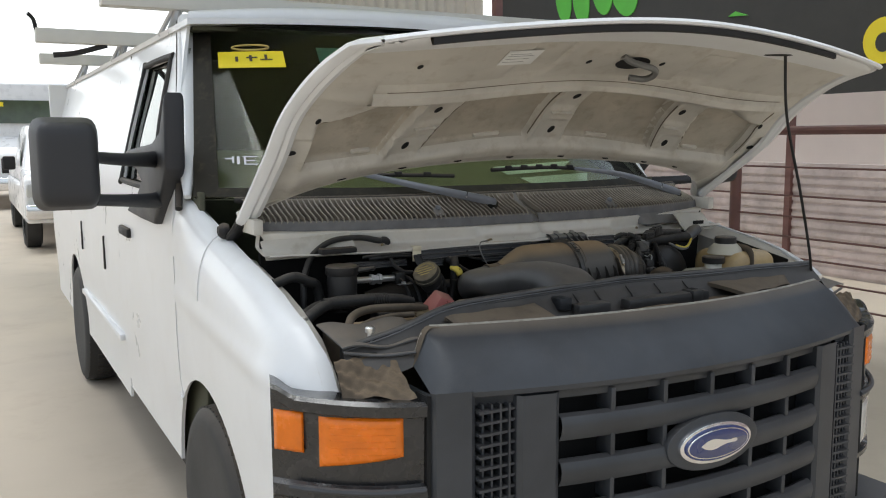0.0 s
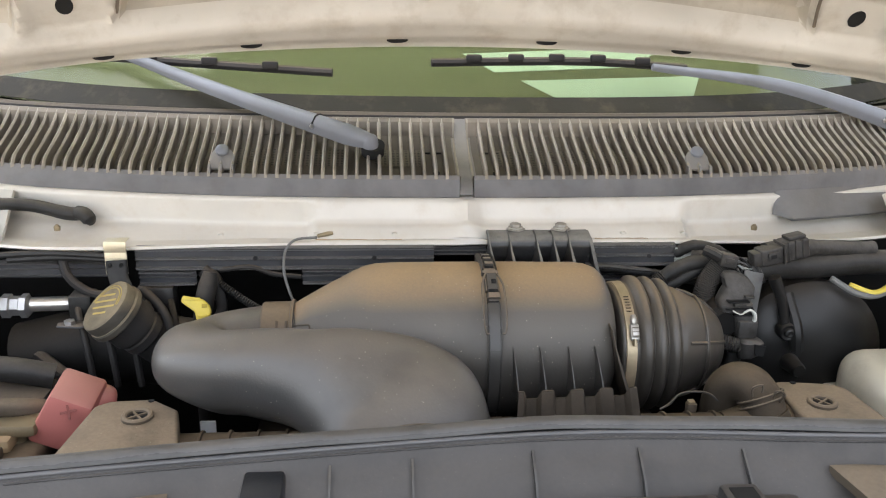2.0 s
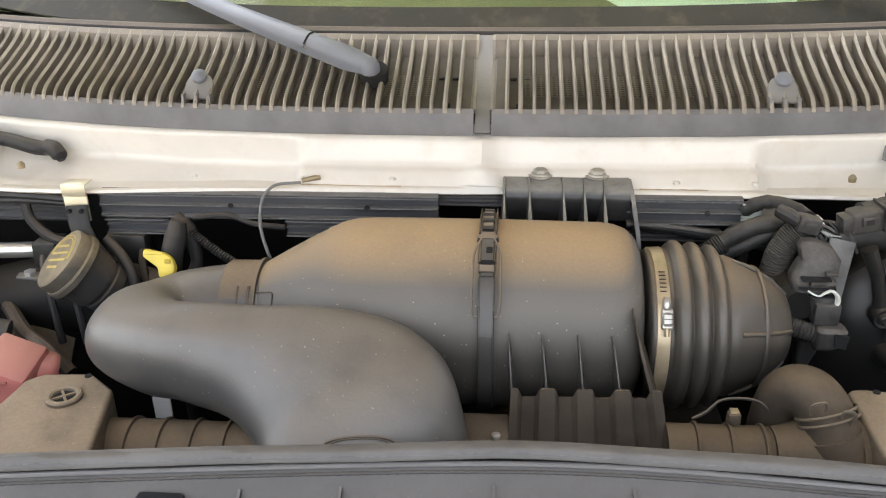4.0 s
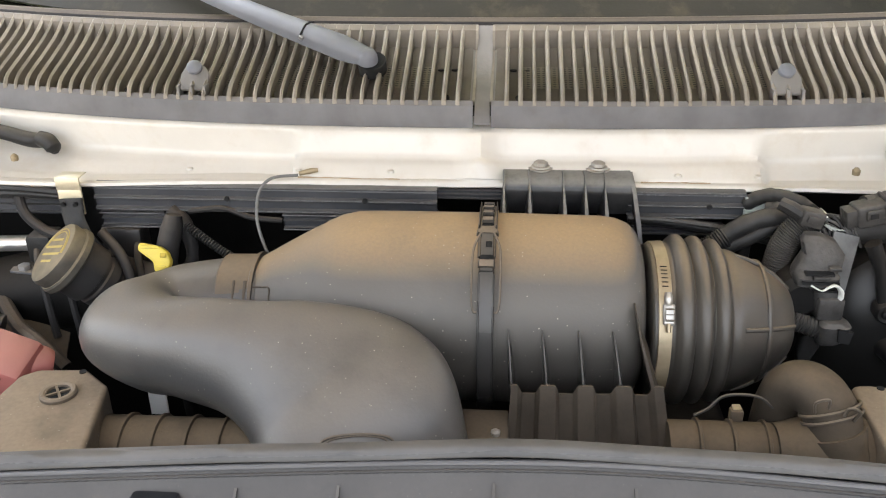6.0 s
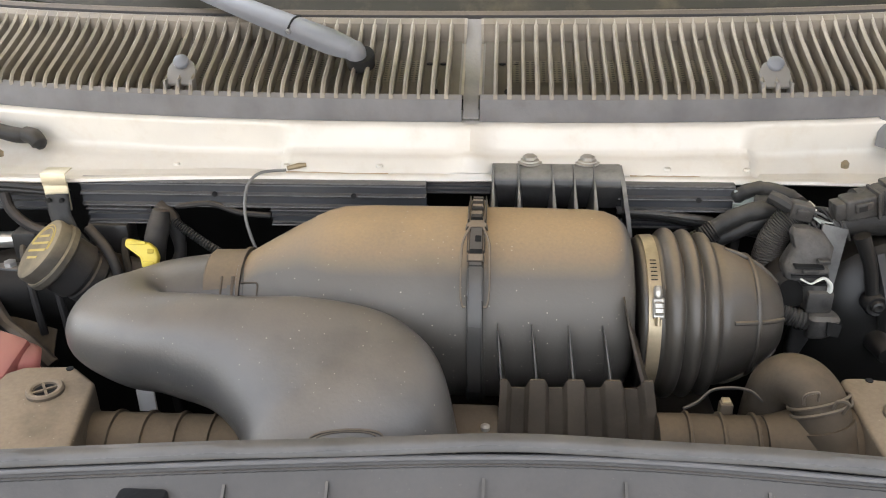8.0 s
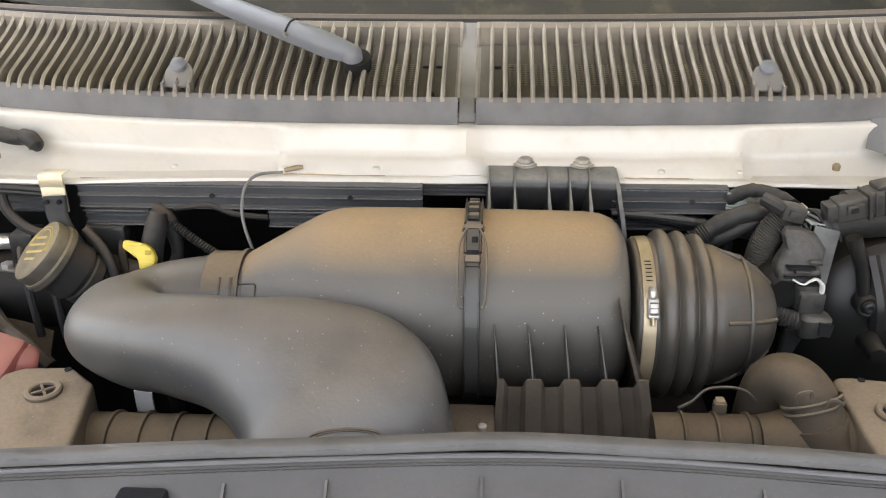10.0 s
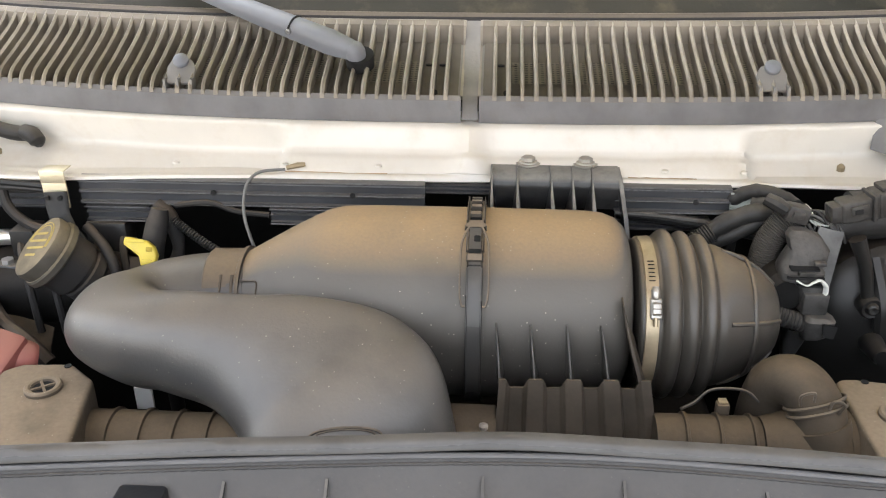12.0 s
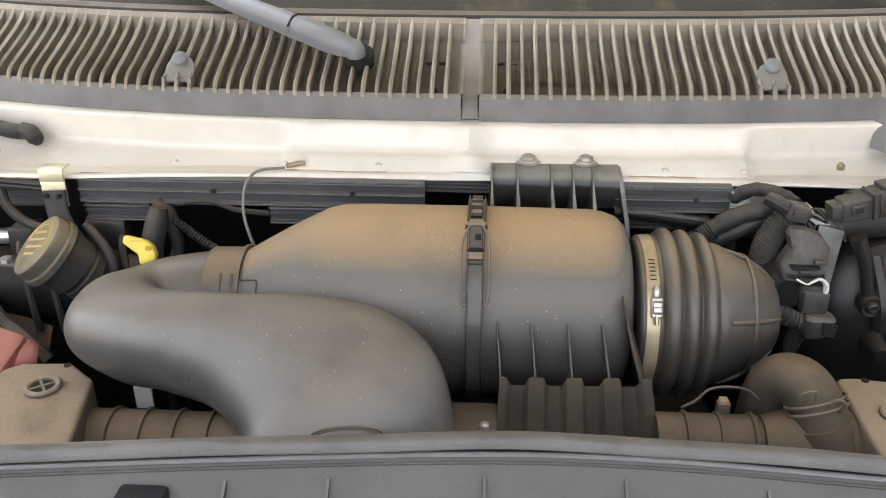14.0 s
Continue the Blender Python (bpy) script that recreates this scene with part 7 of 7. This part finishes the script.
brow = [(0.175, 1.060), (0.172, 1.078), (0.160, 1.086), (0.140, 1.083), (0.100, 1.062), (0.045, 1.012), (0.016, 0.978), (0.006, 0.962), (0.008, 0.950), (0.020, 0.946), (0.026, 0.938), (0.028, 0.925), (0.06, 0.92)]
gr = gpart("front_grille", bow(brow, -0.728, 0.728, 80, 0.085), M_BROW, van, "grey plastic grille, brow and bars", angle=30)
for s in (-1, 1):
    ring = [(0.745, 0.10), (0.742, 0.012), (0.730, 0.0), (0.652, 0.002), (0.640, 0.012), (0.636, 0.07)]
    gpart("grille_side", loft([[Vector((s * x, y_gr(x) + d, z)) for x, d in ring] for z in np.linspace(0.40, 0.965, 10)], closed=False), M_GRILLE, gr)
    ring = [(0.548, 0.07), (0.545, 0.012), (0.535, 0.002), (0.455, 0.004), (0.442, 0.014), (0.438, 0.075)]
    gpart("grille_side", loft([[Vector((s * x, y_gr(x) + d, z)) for x, d in ring] for z in np.linspace(0.40, 0.945, 10)], closed=False), M_GRILLE, gr)
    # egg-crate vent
    # flat black sheet stands in for the dark depth behind the vent
    gpart("vent_shade_backing", thicken(grid_sheet(lambda u, v: (s * (0.545 + 0.095 * u), y_gr(0.6) + 0.06, 0.40 + 0.53 * v), 2, 2), 0.003), M_HOLE, gr)
    for k in range(4):
        x = 0.562 + 0.0205 * k
        gpart("vent_bar", box(min(s * (x - 0.0025), s * (x + 0.0025)), max(s * (x - 0.0025), s * (x + 0.0025)), y_gr(x) + 0.010, y_gr(x) + 0.05, 0.40, 0.93), M_GRILLE, gr)
    for k in range(20):
        z = 0.915 - 0.0262 * k
        gpart("vent_bar", box(min(s * 0.545, s * 0.64), max(s * 0.545, s * 0.64), y_gr(0.6) + 0.004, y_gr(0.6) + 0.045, z - 0.003, z + 0.003), M_GRILLE, gr)
gpart("brow_lip", loft([[Vector((x, y_gr(x) + 0.158 + 0.005 * math.cos(a) - 0.0255 * smooth(0.672, 0.735, abs(x)), 1.0855 + 0.004 * math.sin(a) - 0.085 * smooth(0.672, 0.735, abs(x)) ** 1.4)) for a in np.linspace(0, 2 * math.pi, 8, endpoint=False)] for x in np.linspace(-0.72, 0.72, 60)]), M_LIP, gr, "dusty upper lip of the grille")
for s in (-1, 1):
    rings = []
    for u in np.linspace(0, 1, 16):
        ring = []
        for a, b in brow[1:4]:
            x = s * (0.732 - u * (0.062 + 0.016 * math.sin(60 * b + s)))
            k = smooth(0.672, 0.735, abs(x))
            ring.append(Vector((x, y_gr(x) + a - 0.0255 * k * smooth(0.93, 1.06, b) - 0.002 + 0.002 * u ** 3, b + 0.003 - 0.003 * u ** 3 - 0.085 * k ** 1.4 * smooth(0.93, 1.06, b))))
        rings.append(ring)
    gpart("brow_corner", loft(rings, closed=False), M_PLATE, gr, "dust-caked corner of the brow")
# flat black sheet stands in for the unlit space behind the bars
gpart("grille_shade_backing", thicken(grid_sheet(lambda u, v: (-0.45 + 0.9 * u, y_gr(0.45) + 0.075, 0.40 + 0.54 * v), 4, 4), 0.004), M_HOLE, gr)
for k, z in enumerate((0.885, 0.775, 0.665, 0.555, 0.445)):
    prof = [(0.075, z - 0.030), (0.040, z - 0.002), (0.024, z + 0.004), (0.010, z - 0.002), (0.005, z - 0.012), (0.003, z - 0.024), (0.008, z - 0.046), (0.016, z - 0.060), (0.075, z - 0.064)]
    gpart("grille_bar", bow(prof, -0.44, 0.44), M_GRILLE, gr)
for k, z in enumerate((0.91, 0.80, 0.69, 0.58, 0.47)):
    for x in (-0.30, -0.15, 0.0, 0.15, 0.30):
        if k in (1, 2) and abs(x) < 0.1:
            continue
        gpart("grille_post", box(x - 0.007, x + 0.007, y_gr(x) + 0.014, y_gr(x) + 0.07, z - 0.03, z + 0.03, 0.002), M_GRILLE, gr)
for k, (a, b, d, mat, nm) in enumerate(((0.155, 0.072, 0.004, M_GRILLE, "badge_base"), (0.122, 0.052, -0.006, M_CHROME, "badge_rim"), (0.110, 0.043, -0.012, M_BLUE, "badge_field"), (0.104, 0.038, -0.0135, M_CHROME, "badge_line"), (0.101, 0.0355, -0.0145, M_BLUE, "badge_field"))):
    q = prism([(a * math.cos(t), 0.765 + b * math.sin(t)) for t in np.linspace(0, 2 * math.pi, 48, endpoint=False)], 'y', y_gr(0) + d, y_gr(0) + 0.03, 0.003)
    badge = gpart(nm, q, mat, gr, "blue oval badge" if nm == "badge_field" else "")
q = prism([(0.062 * math.cos(t), 0.766 + 0.010 * math.sin(t) * (1 + 0.5 * math.cos(3 * t))) for t in np.linspace(0, 2 * math.pi, 40, endpoint=False)], 'y', y_gr(0) - 0.0155, y_gr(0), 0.0)
gpart("badge_mark", q, M_CHROME, gr)
# bumper below
part("bumper", bow([(0.20, 0.40), (-0.06, 0.40), (-0.085, 0.37), (-0.09, 0.28), (-0.07, 0.22), (0.1, 0.20)], -0.98, 0.98, 60), M_GRILLE, van, "dark front bumper")

for s in (-1, 1):
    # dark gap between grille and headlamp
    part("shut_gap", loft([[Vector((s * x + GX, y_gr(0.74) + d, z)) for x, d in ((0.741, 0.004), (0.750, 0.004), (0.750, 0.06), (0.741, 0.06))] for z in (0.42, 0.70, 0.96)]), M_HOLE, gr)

# ---- headlamps ----
def lamp_pt(s, t, z, d=0.0):
    """t runs from the grille (0) to the wing (1)."""
    x = 0.735 + 0.290 * t
    y = -0.655 + 0.06 * t + 0.145 * t ** 2.2
    return Vector((s * (x - d * 0.3 * t), y + d, z))


for s in (-1, 1):
    def zt(t):
        return 0.945 + 0.012 * t + 0.02 * smooth(0.85, 1.0, t)
    prof = lambda t: [(zt(t), 0.10), (zt(t) + 0.004, 0.012), (zt(t) - 0.004, 0.0), (zt(t) - 0.028, 0.002), (zt(t) - 0.034, 0.016), (0.76, 0.020), (0.752, 0.004), (0.728, 0.0), (0.718, 0.012), (0.57, 0.02), (0.56, 0.0), (0.545, 0.0), (0.54, 0.08)]
    lamp = part("headlamp", loft([[lamp_pt(s, t, z, d) for z, d in prof(t)] for t in np.linspace(0, 1, 30)], closed=False), M_LAMPSHELL, van, "dark headlamp surround with amber lenses", angle=30)

    def patch(name, t0, t1, z0, z1, d, mat, label="", r=0.012):
        def f(u, v):
            e = 0.012 * (1 - min(1, min(u, 1 - u, v, 1 - v) * 8)) ** 2
            lift = 0.026 * (1 - u) * (1 - v) if name == "indicator" else 0.0
            return lamp_pt(s, t0 + (t1 - t0) * u, z0 + lift + (z1 - z0) * v, d + e)
        return part(name, thicken(grid_sheet(f, 24, 14), 0.004), mat, lamp, label, angle=50)
    ind = patch("indicator", 0.16, 0.72, 0.800, 0.916, 0.004, M_AMBER, "amber indicator lens")
    for k in range(5):
        z = 0.836 + 0.015 * k
        bm = tube([tuple(lamp_pt(s, t, z, 0.004)) for t in np.linspace(0.23, 0.66, 6)], 0.0014, n=16, sides=6, flat=0.4)
        part("lens_flute", bm, M_AMBER, ind)
    patch("side_marker", 0.81, 0.985, 0.828, 0.922, 0.004, M_AMBER, "amber side marker lens")
    patch("lamp_glass", 0.10, 0.80, 0.575, 0.705, 0.004, M_LAMPGLASS, "clear headlamp lens")
    part("lamp_lip", tube([tuple(lamp_pt(s, t, 0.752, -0.002)) for t in np.linspace(0.02, 0.9, 8)], 0.008, n=24, sides=8), M_GRILLE, lamp)

# ---- surroundings ----
# pipe fence beside the van
fence = empty("fence", "red-oxide pipe fence with thin horizontal rails", "fence", at=(4.0, 0, GZ))
fence_parts = []
for y in np.arange(-6.25, 16.0, 3.04):
    p = part("post", tube([(0, y, 0), (0, y, 0.8), (0, y, 1.63)], 0.045, n=4, sides=14), M_FENCE, fence)
for z, r in ((1.63, 0.035), (1.35, 0.008), (1.13, 0.008), (0.97, 0.008), (0.81, 0.008), (0.65, 0.008), (0.49, 0.008), (0.33, 0.008)):
    part("rail", tube([(0, -8, z), (0, 4, z + 0.004), (0, 16, z)], r, n=12, sides=10), M_FENCE, fence)
# low wall and screens behind the fence
tagged(finish(box(7.0, 7.15, -8, 30, GZ, 1.22), "wall_low", M_MAUVE), "dusty mauve-brown block wall", "wall", kind="structure")
bm = bmesh.new()
for k in range(20):
    join_in(bm, box(6.985, 7.0, -8, 30, 0.04 + k * 0.1 - 0.06, 0.10 + k * 0.1 - 0.06)) if k < 12 else None
tagged(finish(bm, "wall_low_boards", M_MAUVE), "weathered horizontal boards on the low wall", "wall", kind="structure")
tagged(finish(box(9.0, 9.2, -10, 40, GZ, 2.15), "wall_pale", M_WALL), "pale pinkish plastered wall in sunlight", "wall", kind="structure")
ban = finish(box(6.9, 6.93, -9, 11.0, 2.0, 4.4, 0.0), "banner", M_BANNER)
for y in (-8.5, -2.0, 4.8, 10.9):
    part("post", box(6.94, 7.0, y - 0.04, y + 0.04, GZ, 4.4), M_FENCE, ban)
tagged(ban, "large black printed mesh banner", "banner")
for k, (y, w) in enumerate(((9.2, 0.42), (8.75, 0.42), (8.25, 0.5), (7.75, 0.6))):
    q = prism([(y + w * 0.5 * math.cos(t), 3.72 + 0.36 * math.sin(t) + 0.12 * math.cos(t) - 0.08 * (k % 2)) for t in np.linspace(0, 2 * math.pi, 24, endpoint=False)], 'x', 6.885, 6.898)
    part("print_leaf", q, M_GREEN, ban, "bright green printed leaf")
q = prism([(3.62 + 0.24 * math.cos(t), 2.52 + 0.24 * math.sin(t)) for t in np.linspace(0, 2 * math.pi, 28, endpoint=False)], 'x', 6.885, 6.898)
part("print_bar", q, M_STICKER, ban, "yellow printed shape")
q = prism([(3.62 + 0.09 * math.cos(t), 2.50 + 0.10 * math.sin(t)) for t in np.linspace(0, 2 * math.pi, 28, endpoint=False)], 'x', 6.878, 6.884)
part("print_bar", q, M_BANNER, ban)
for y in (5.6, 6.6):
    part("print_leaf", prism([(y - 0.16, 3.0), (y + 0.16, 3.02), (y + 0.05, 3.07)], 'x', 6.885, 6.898), M_GREEN, ban)
# corrugated tin wall of the building behind the van
def tin(u, v):
    return (2.7 + 4.4 * u, 12.0 + 0.03 * math.sin(u * 4.4 / 0.2 * 2 * math.pi), GZ + 5.2 * v)
tagged(finish(thicken(grid_sheet(tin, 180, 2), 0.004), "wall_tin", M_TIN), "beige corrugated tin building wall", "wall", kind="structure")
tagged(finish(box(6.95, 7.1, 11.3, 11.45, GZ, 4.6, 0.01), "wall_column", M_FENCE), "dark steel column", "column", kind="structure")
# sheet roof over the parked vehicles, on steel columns
def shade(u, v):
    return (-1.7 + 5.6 * u, 0.0 + 10.5 * v, 4.40 + 0.25 * u + 0.02 * math.sin(u * 5.6 / 0.25 * 2 * math.pi))
tagged(finish(thicken(grid_sheet(shade, 140, 4), 0.006), "ceiling", M_FIBRE), "greenish corrugated sheet roof over the row", "roof", kind="structure")
# pale haze far beyond the yard
tagged(finish(grid_sheet(lambda u, v: (-120 + 240 * u, 148, -5 + 70 * v), 4, 4), "backdrop", M_HAZE), "pale hazy bright sky", "sky", kind="structure")
# far yard wall
tagged(finish(box(-60, 20, 40, 40.3, GZ, 2.4), "wall_far", M_WALL), "pale sunlit yard wall", "wall", kind="structure")
tagged(finish(tube([(-60, 36, 3.55), (-30, 36, 3.55), (20, 36, 3.55)], 0.04, n=4, sides=8), "wall_far_rail", M_FENCE), "thin rail over the far wall", "rail", kind="structure")


def pickup(x, y, paint, label, group=""):
    """A parked pickup that faces the camera's end of the yard; its nose is at y."""
    t = empty("pickup_truck", label, "pickup truck", group, at=(x, y, GZ))
    t.rotation_euler = (0, 0, 0)

    def shell(pts, hw, hw_top=None):
        # outline in y, z drawn across, narrowed upwards
        bm = prism(pts, 'x', -hw, hw, 0.05, 3)
        for v in bm.verts:
            k = smooth(0.95, 1.8, v.co.z)
            v.co.x *= 1 - 0.16 * k
        return bm
    b = part("body", shell([(0.0, 0.42), (0.0, 0.80), (0.06, 1.05), (0.25, 1.12), (1.25, 1.18), (1.25, 0.95), (5.4, 0.95), (5.4, 0.42)], 0.98), paint, t)
    cab = part("cab", shell([(1.2, 0.95), (1.2, 1.16), (1.85, 1.76), (2.3, 1.84), (3.3, 1.84), (3.75, 1.76), (3.9, 1.15), (3.9, 0.95)], 0.95), paint, t)
    part("bed", box(-0.95, 0.95, 3.95, 5.4, 0.95, 1.25, 0.03), paint, t)
    bm = bmesh.new()
    bm.faces.new([bm.verts.new(p) for p in ((-0.82, 1.25, 1.185), (0.82, 1.25, 1.185), (0.70, 1.83, 1.74), (-0.70, 1.83, 1.74))])
    part("windscreen", thicken(bm, 0.02), M_TRUCKGLASS, cab, "dark green-tinted windscreen")
    for s in (-1, 1):
        bm = bmesh.new()
        bm.faces.new([bm.verts.new((s * a, c, d)) for a, c, d in ((0.945, 1.5, 1.2), (0.90, 1.95, 1.70), (0.88, 2.5, 1.74), (0.945, 2.55, 1.2))])
        part("side_window", thicken(bm, 0.012), M_TRUCKGLASS, cab)
        m = part("mirror", box(min(s * 1.0, s * 1.18), max(s * 1.0, s * 1.18), 1.55, 1.66, 1.15, 1.36, 0.03), M_RUBBER, cab)
        part("headlamp", box(min(s * 0.62, s * 0.96), max(s * 0.62, s * 0.96), -0.03, 0.08, 0.80, 0.98, 0.02), M_LAMPGLASS, b)
        for yy in (0.85, 4.5):
            w = part("wheel", lathe([(-0.11, 0.2), (-0.12, 0.33), (-0.09, 0.375), (0.09, 0.375), (0.12, 0.33), (0.11, 0.2)], (s * 0.86, yy, 0.375), 'x', 32), M_TYRE, t)
            part("rim", lathe([(-0.1, 0.03), (-0.1, 0.2), (0.1, 0.2), (0.09, 0.03)], (s * 0.87, yy, 0.375), 'x', 24), M_ALU, w)
    g_ = part("grille", box(-0.60, 0.60, -0.03, 0.05, 0.72, 1.0, 0.02), M_RUBBER, b)
    for z in (0.79, 0.86, 0.93):
        part("grille_bar", box(-0.58, 0.58, -0.05, -0.03, z - 0.012, z + 0.012, 0.004), M_CHROME, g_)
    part("bumper", box(-0.98, 0.98, -0.12, 0.06, 0.48, 0.70, 0.04, 3), M_CHROME, t)
    part("windscreen_sticker", box(-0.6, -0.3, 1.60, 1.62, 1.60, 1.68), M_STICKER, cab)
    return t


pickup(0.10, 11.3, M_WHITE2, "white pickup truck parked in the row behind the van")


def box_truck(x, y):
    t = empty("delivery_truck", "white delivery truck with a wide windscreen, parked far back", "truck", at=(x, y, GZ))
    b = part("body", box(-1.15, 1.15, 0.3, 6.5, 0.5, 3.0, 0.08, 3), M_WHITE2, t)
    part("bonnet", prism([(-0.5, 0.5), (-0.5, 1.25), (-0.3, 1.45), (0.4, 1.75), (0.4, 0.5)], 'x', -1.05, 1.05, 0.05, 3), M_WHITE2, t)
    part("windscreen", thicken(grid_sheet(lambda u, v: (-1.02 + 2.04 * u, 0.26 + 0.02 * v, 2.02 + 0.55 * v), 4, 3), 0.02), M_TRUCKGLASS, b, "wide green-tinted windscreen")
    part("sticker", box(-0.95, -0.45, 0.22, 0.245, 2.42, 2.52), M_STICKER, b)
    part("bumper", box(-1.1, 1.1, -0.65, -0.45, 0.45, 0.75, 0.04, 3), M_CHROME, t)
    part("grille", box(-0.6, 0.6, -0.53, -0.48, 0.85, 1.2, 0.02), M_RUBBER, t)
    for s in (-1, 1):
        part("mirror", box(min(s * 1.2, s * 1.4), max(s * 1.2, s * 1.4), 0.1, 0.25, 1.75, 2.15, 0.03), M_RUBBER, b)
        for yy in (0.3, 5.0):
            w = part("wheel", lathe([(-0.12, 0.2), (-0.13, 0.40), (-0.1, 0.45), (0.1, 0.45), (0.13, 0.40), (0.12, 0.2)], (s * 0.95, yy, 0.45), 'x', 32), M_TYRE, t)
            part("rim", lathe([(-0.11, 0.03), (-0.11, 0.24), (0.11, 0.24), (0.1, 0.03)], (s * 0.96, yy, 0.45), 'x', 24), M_ALU, w)


box_truck(-0.25, 21.0)
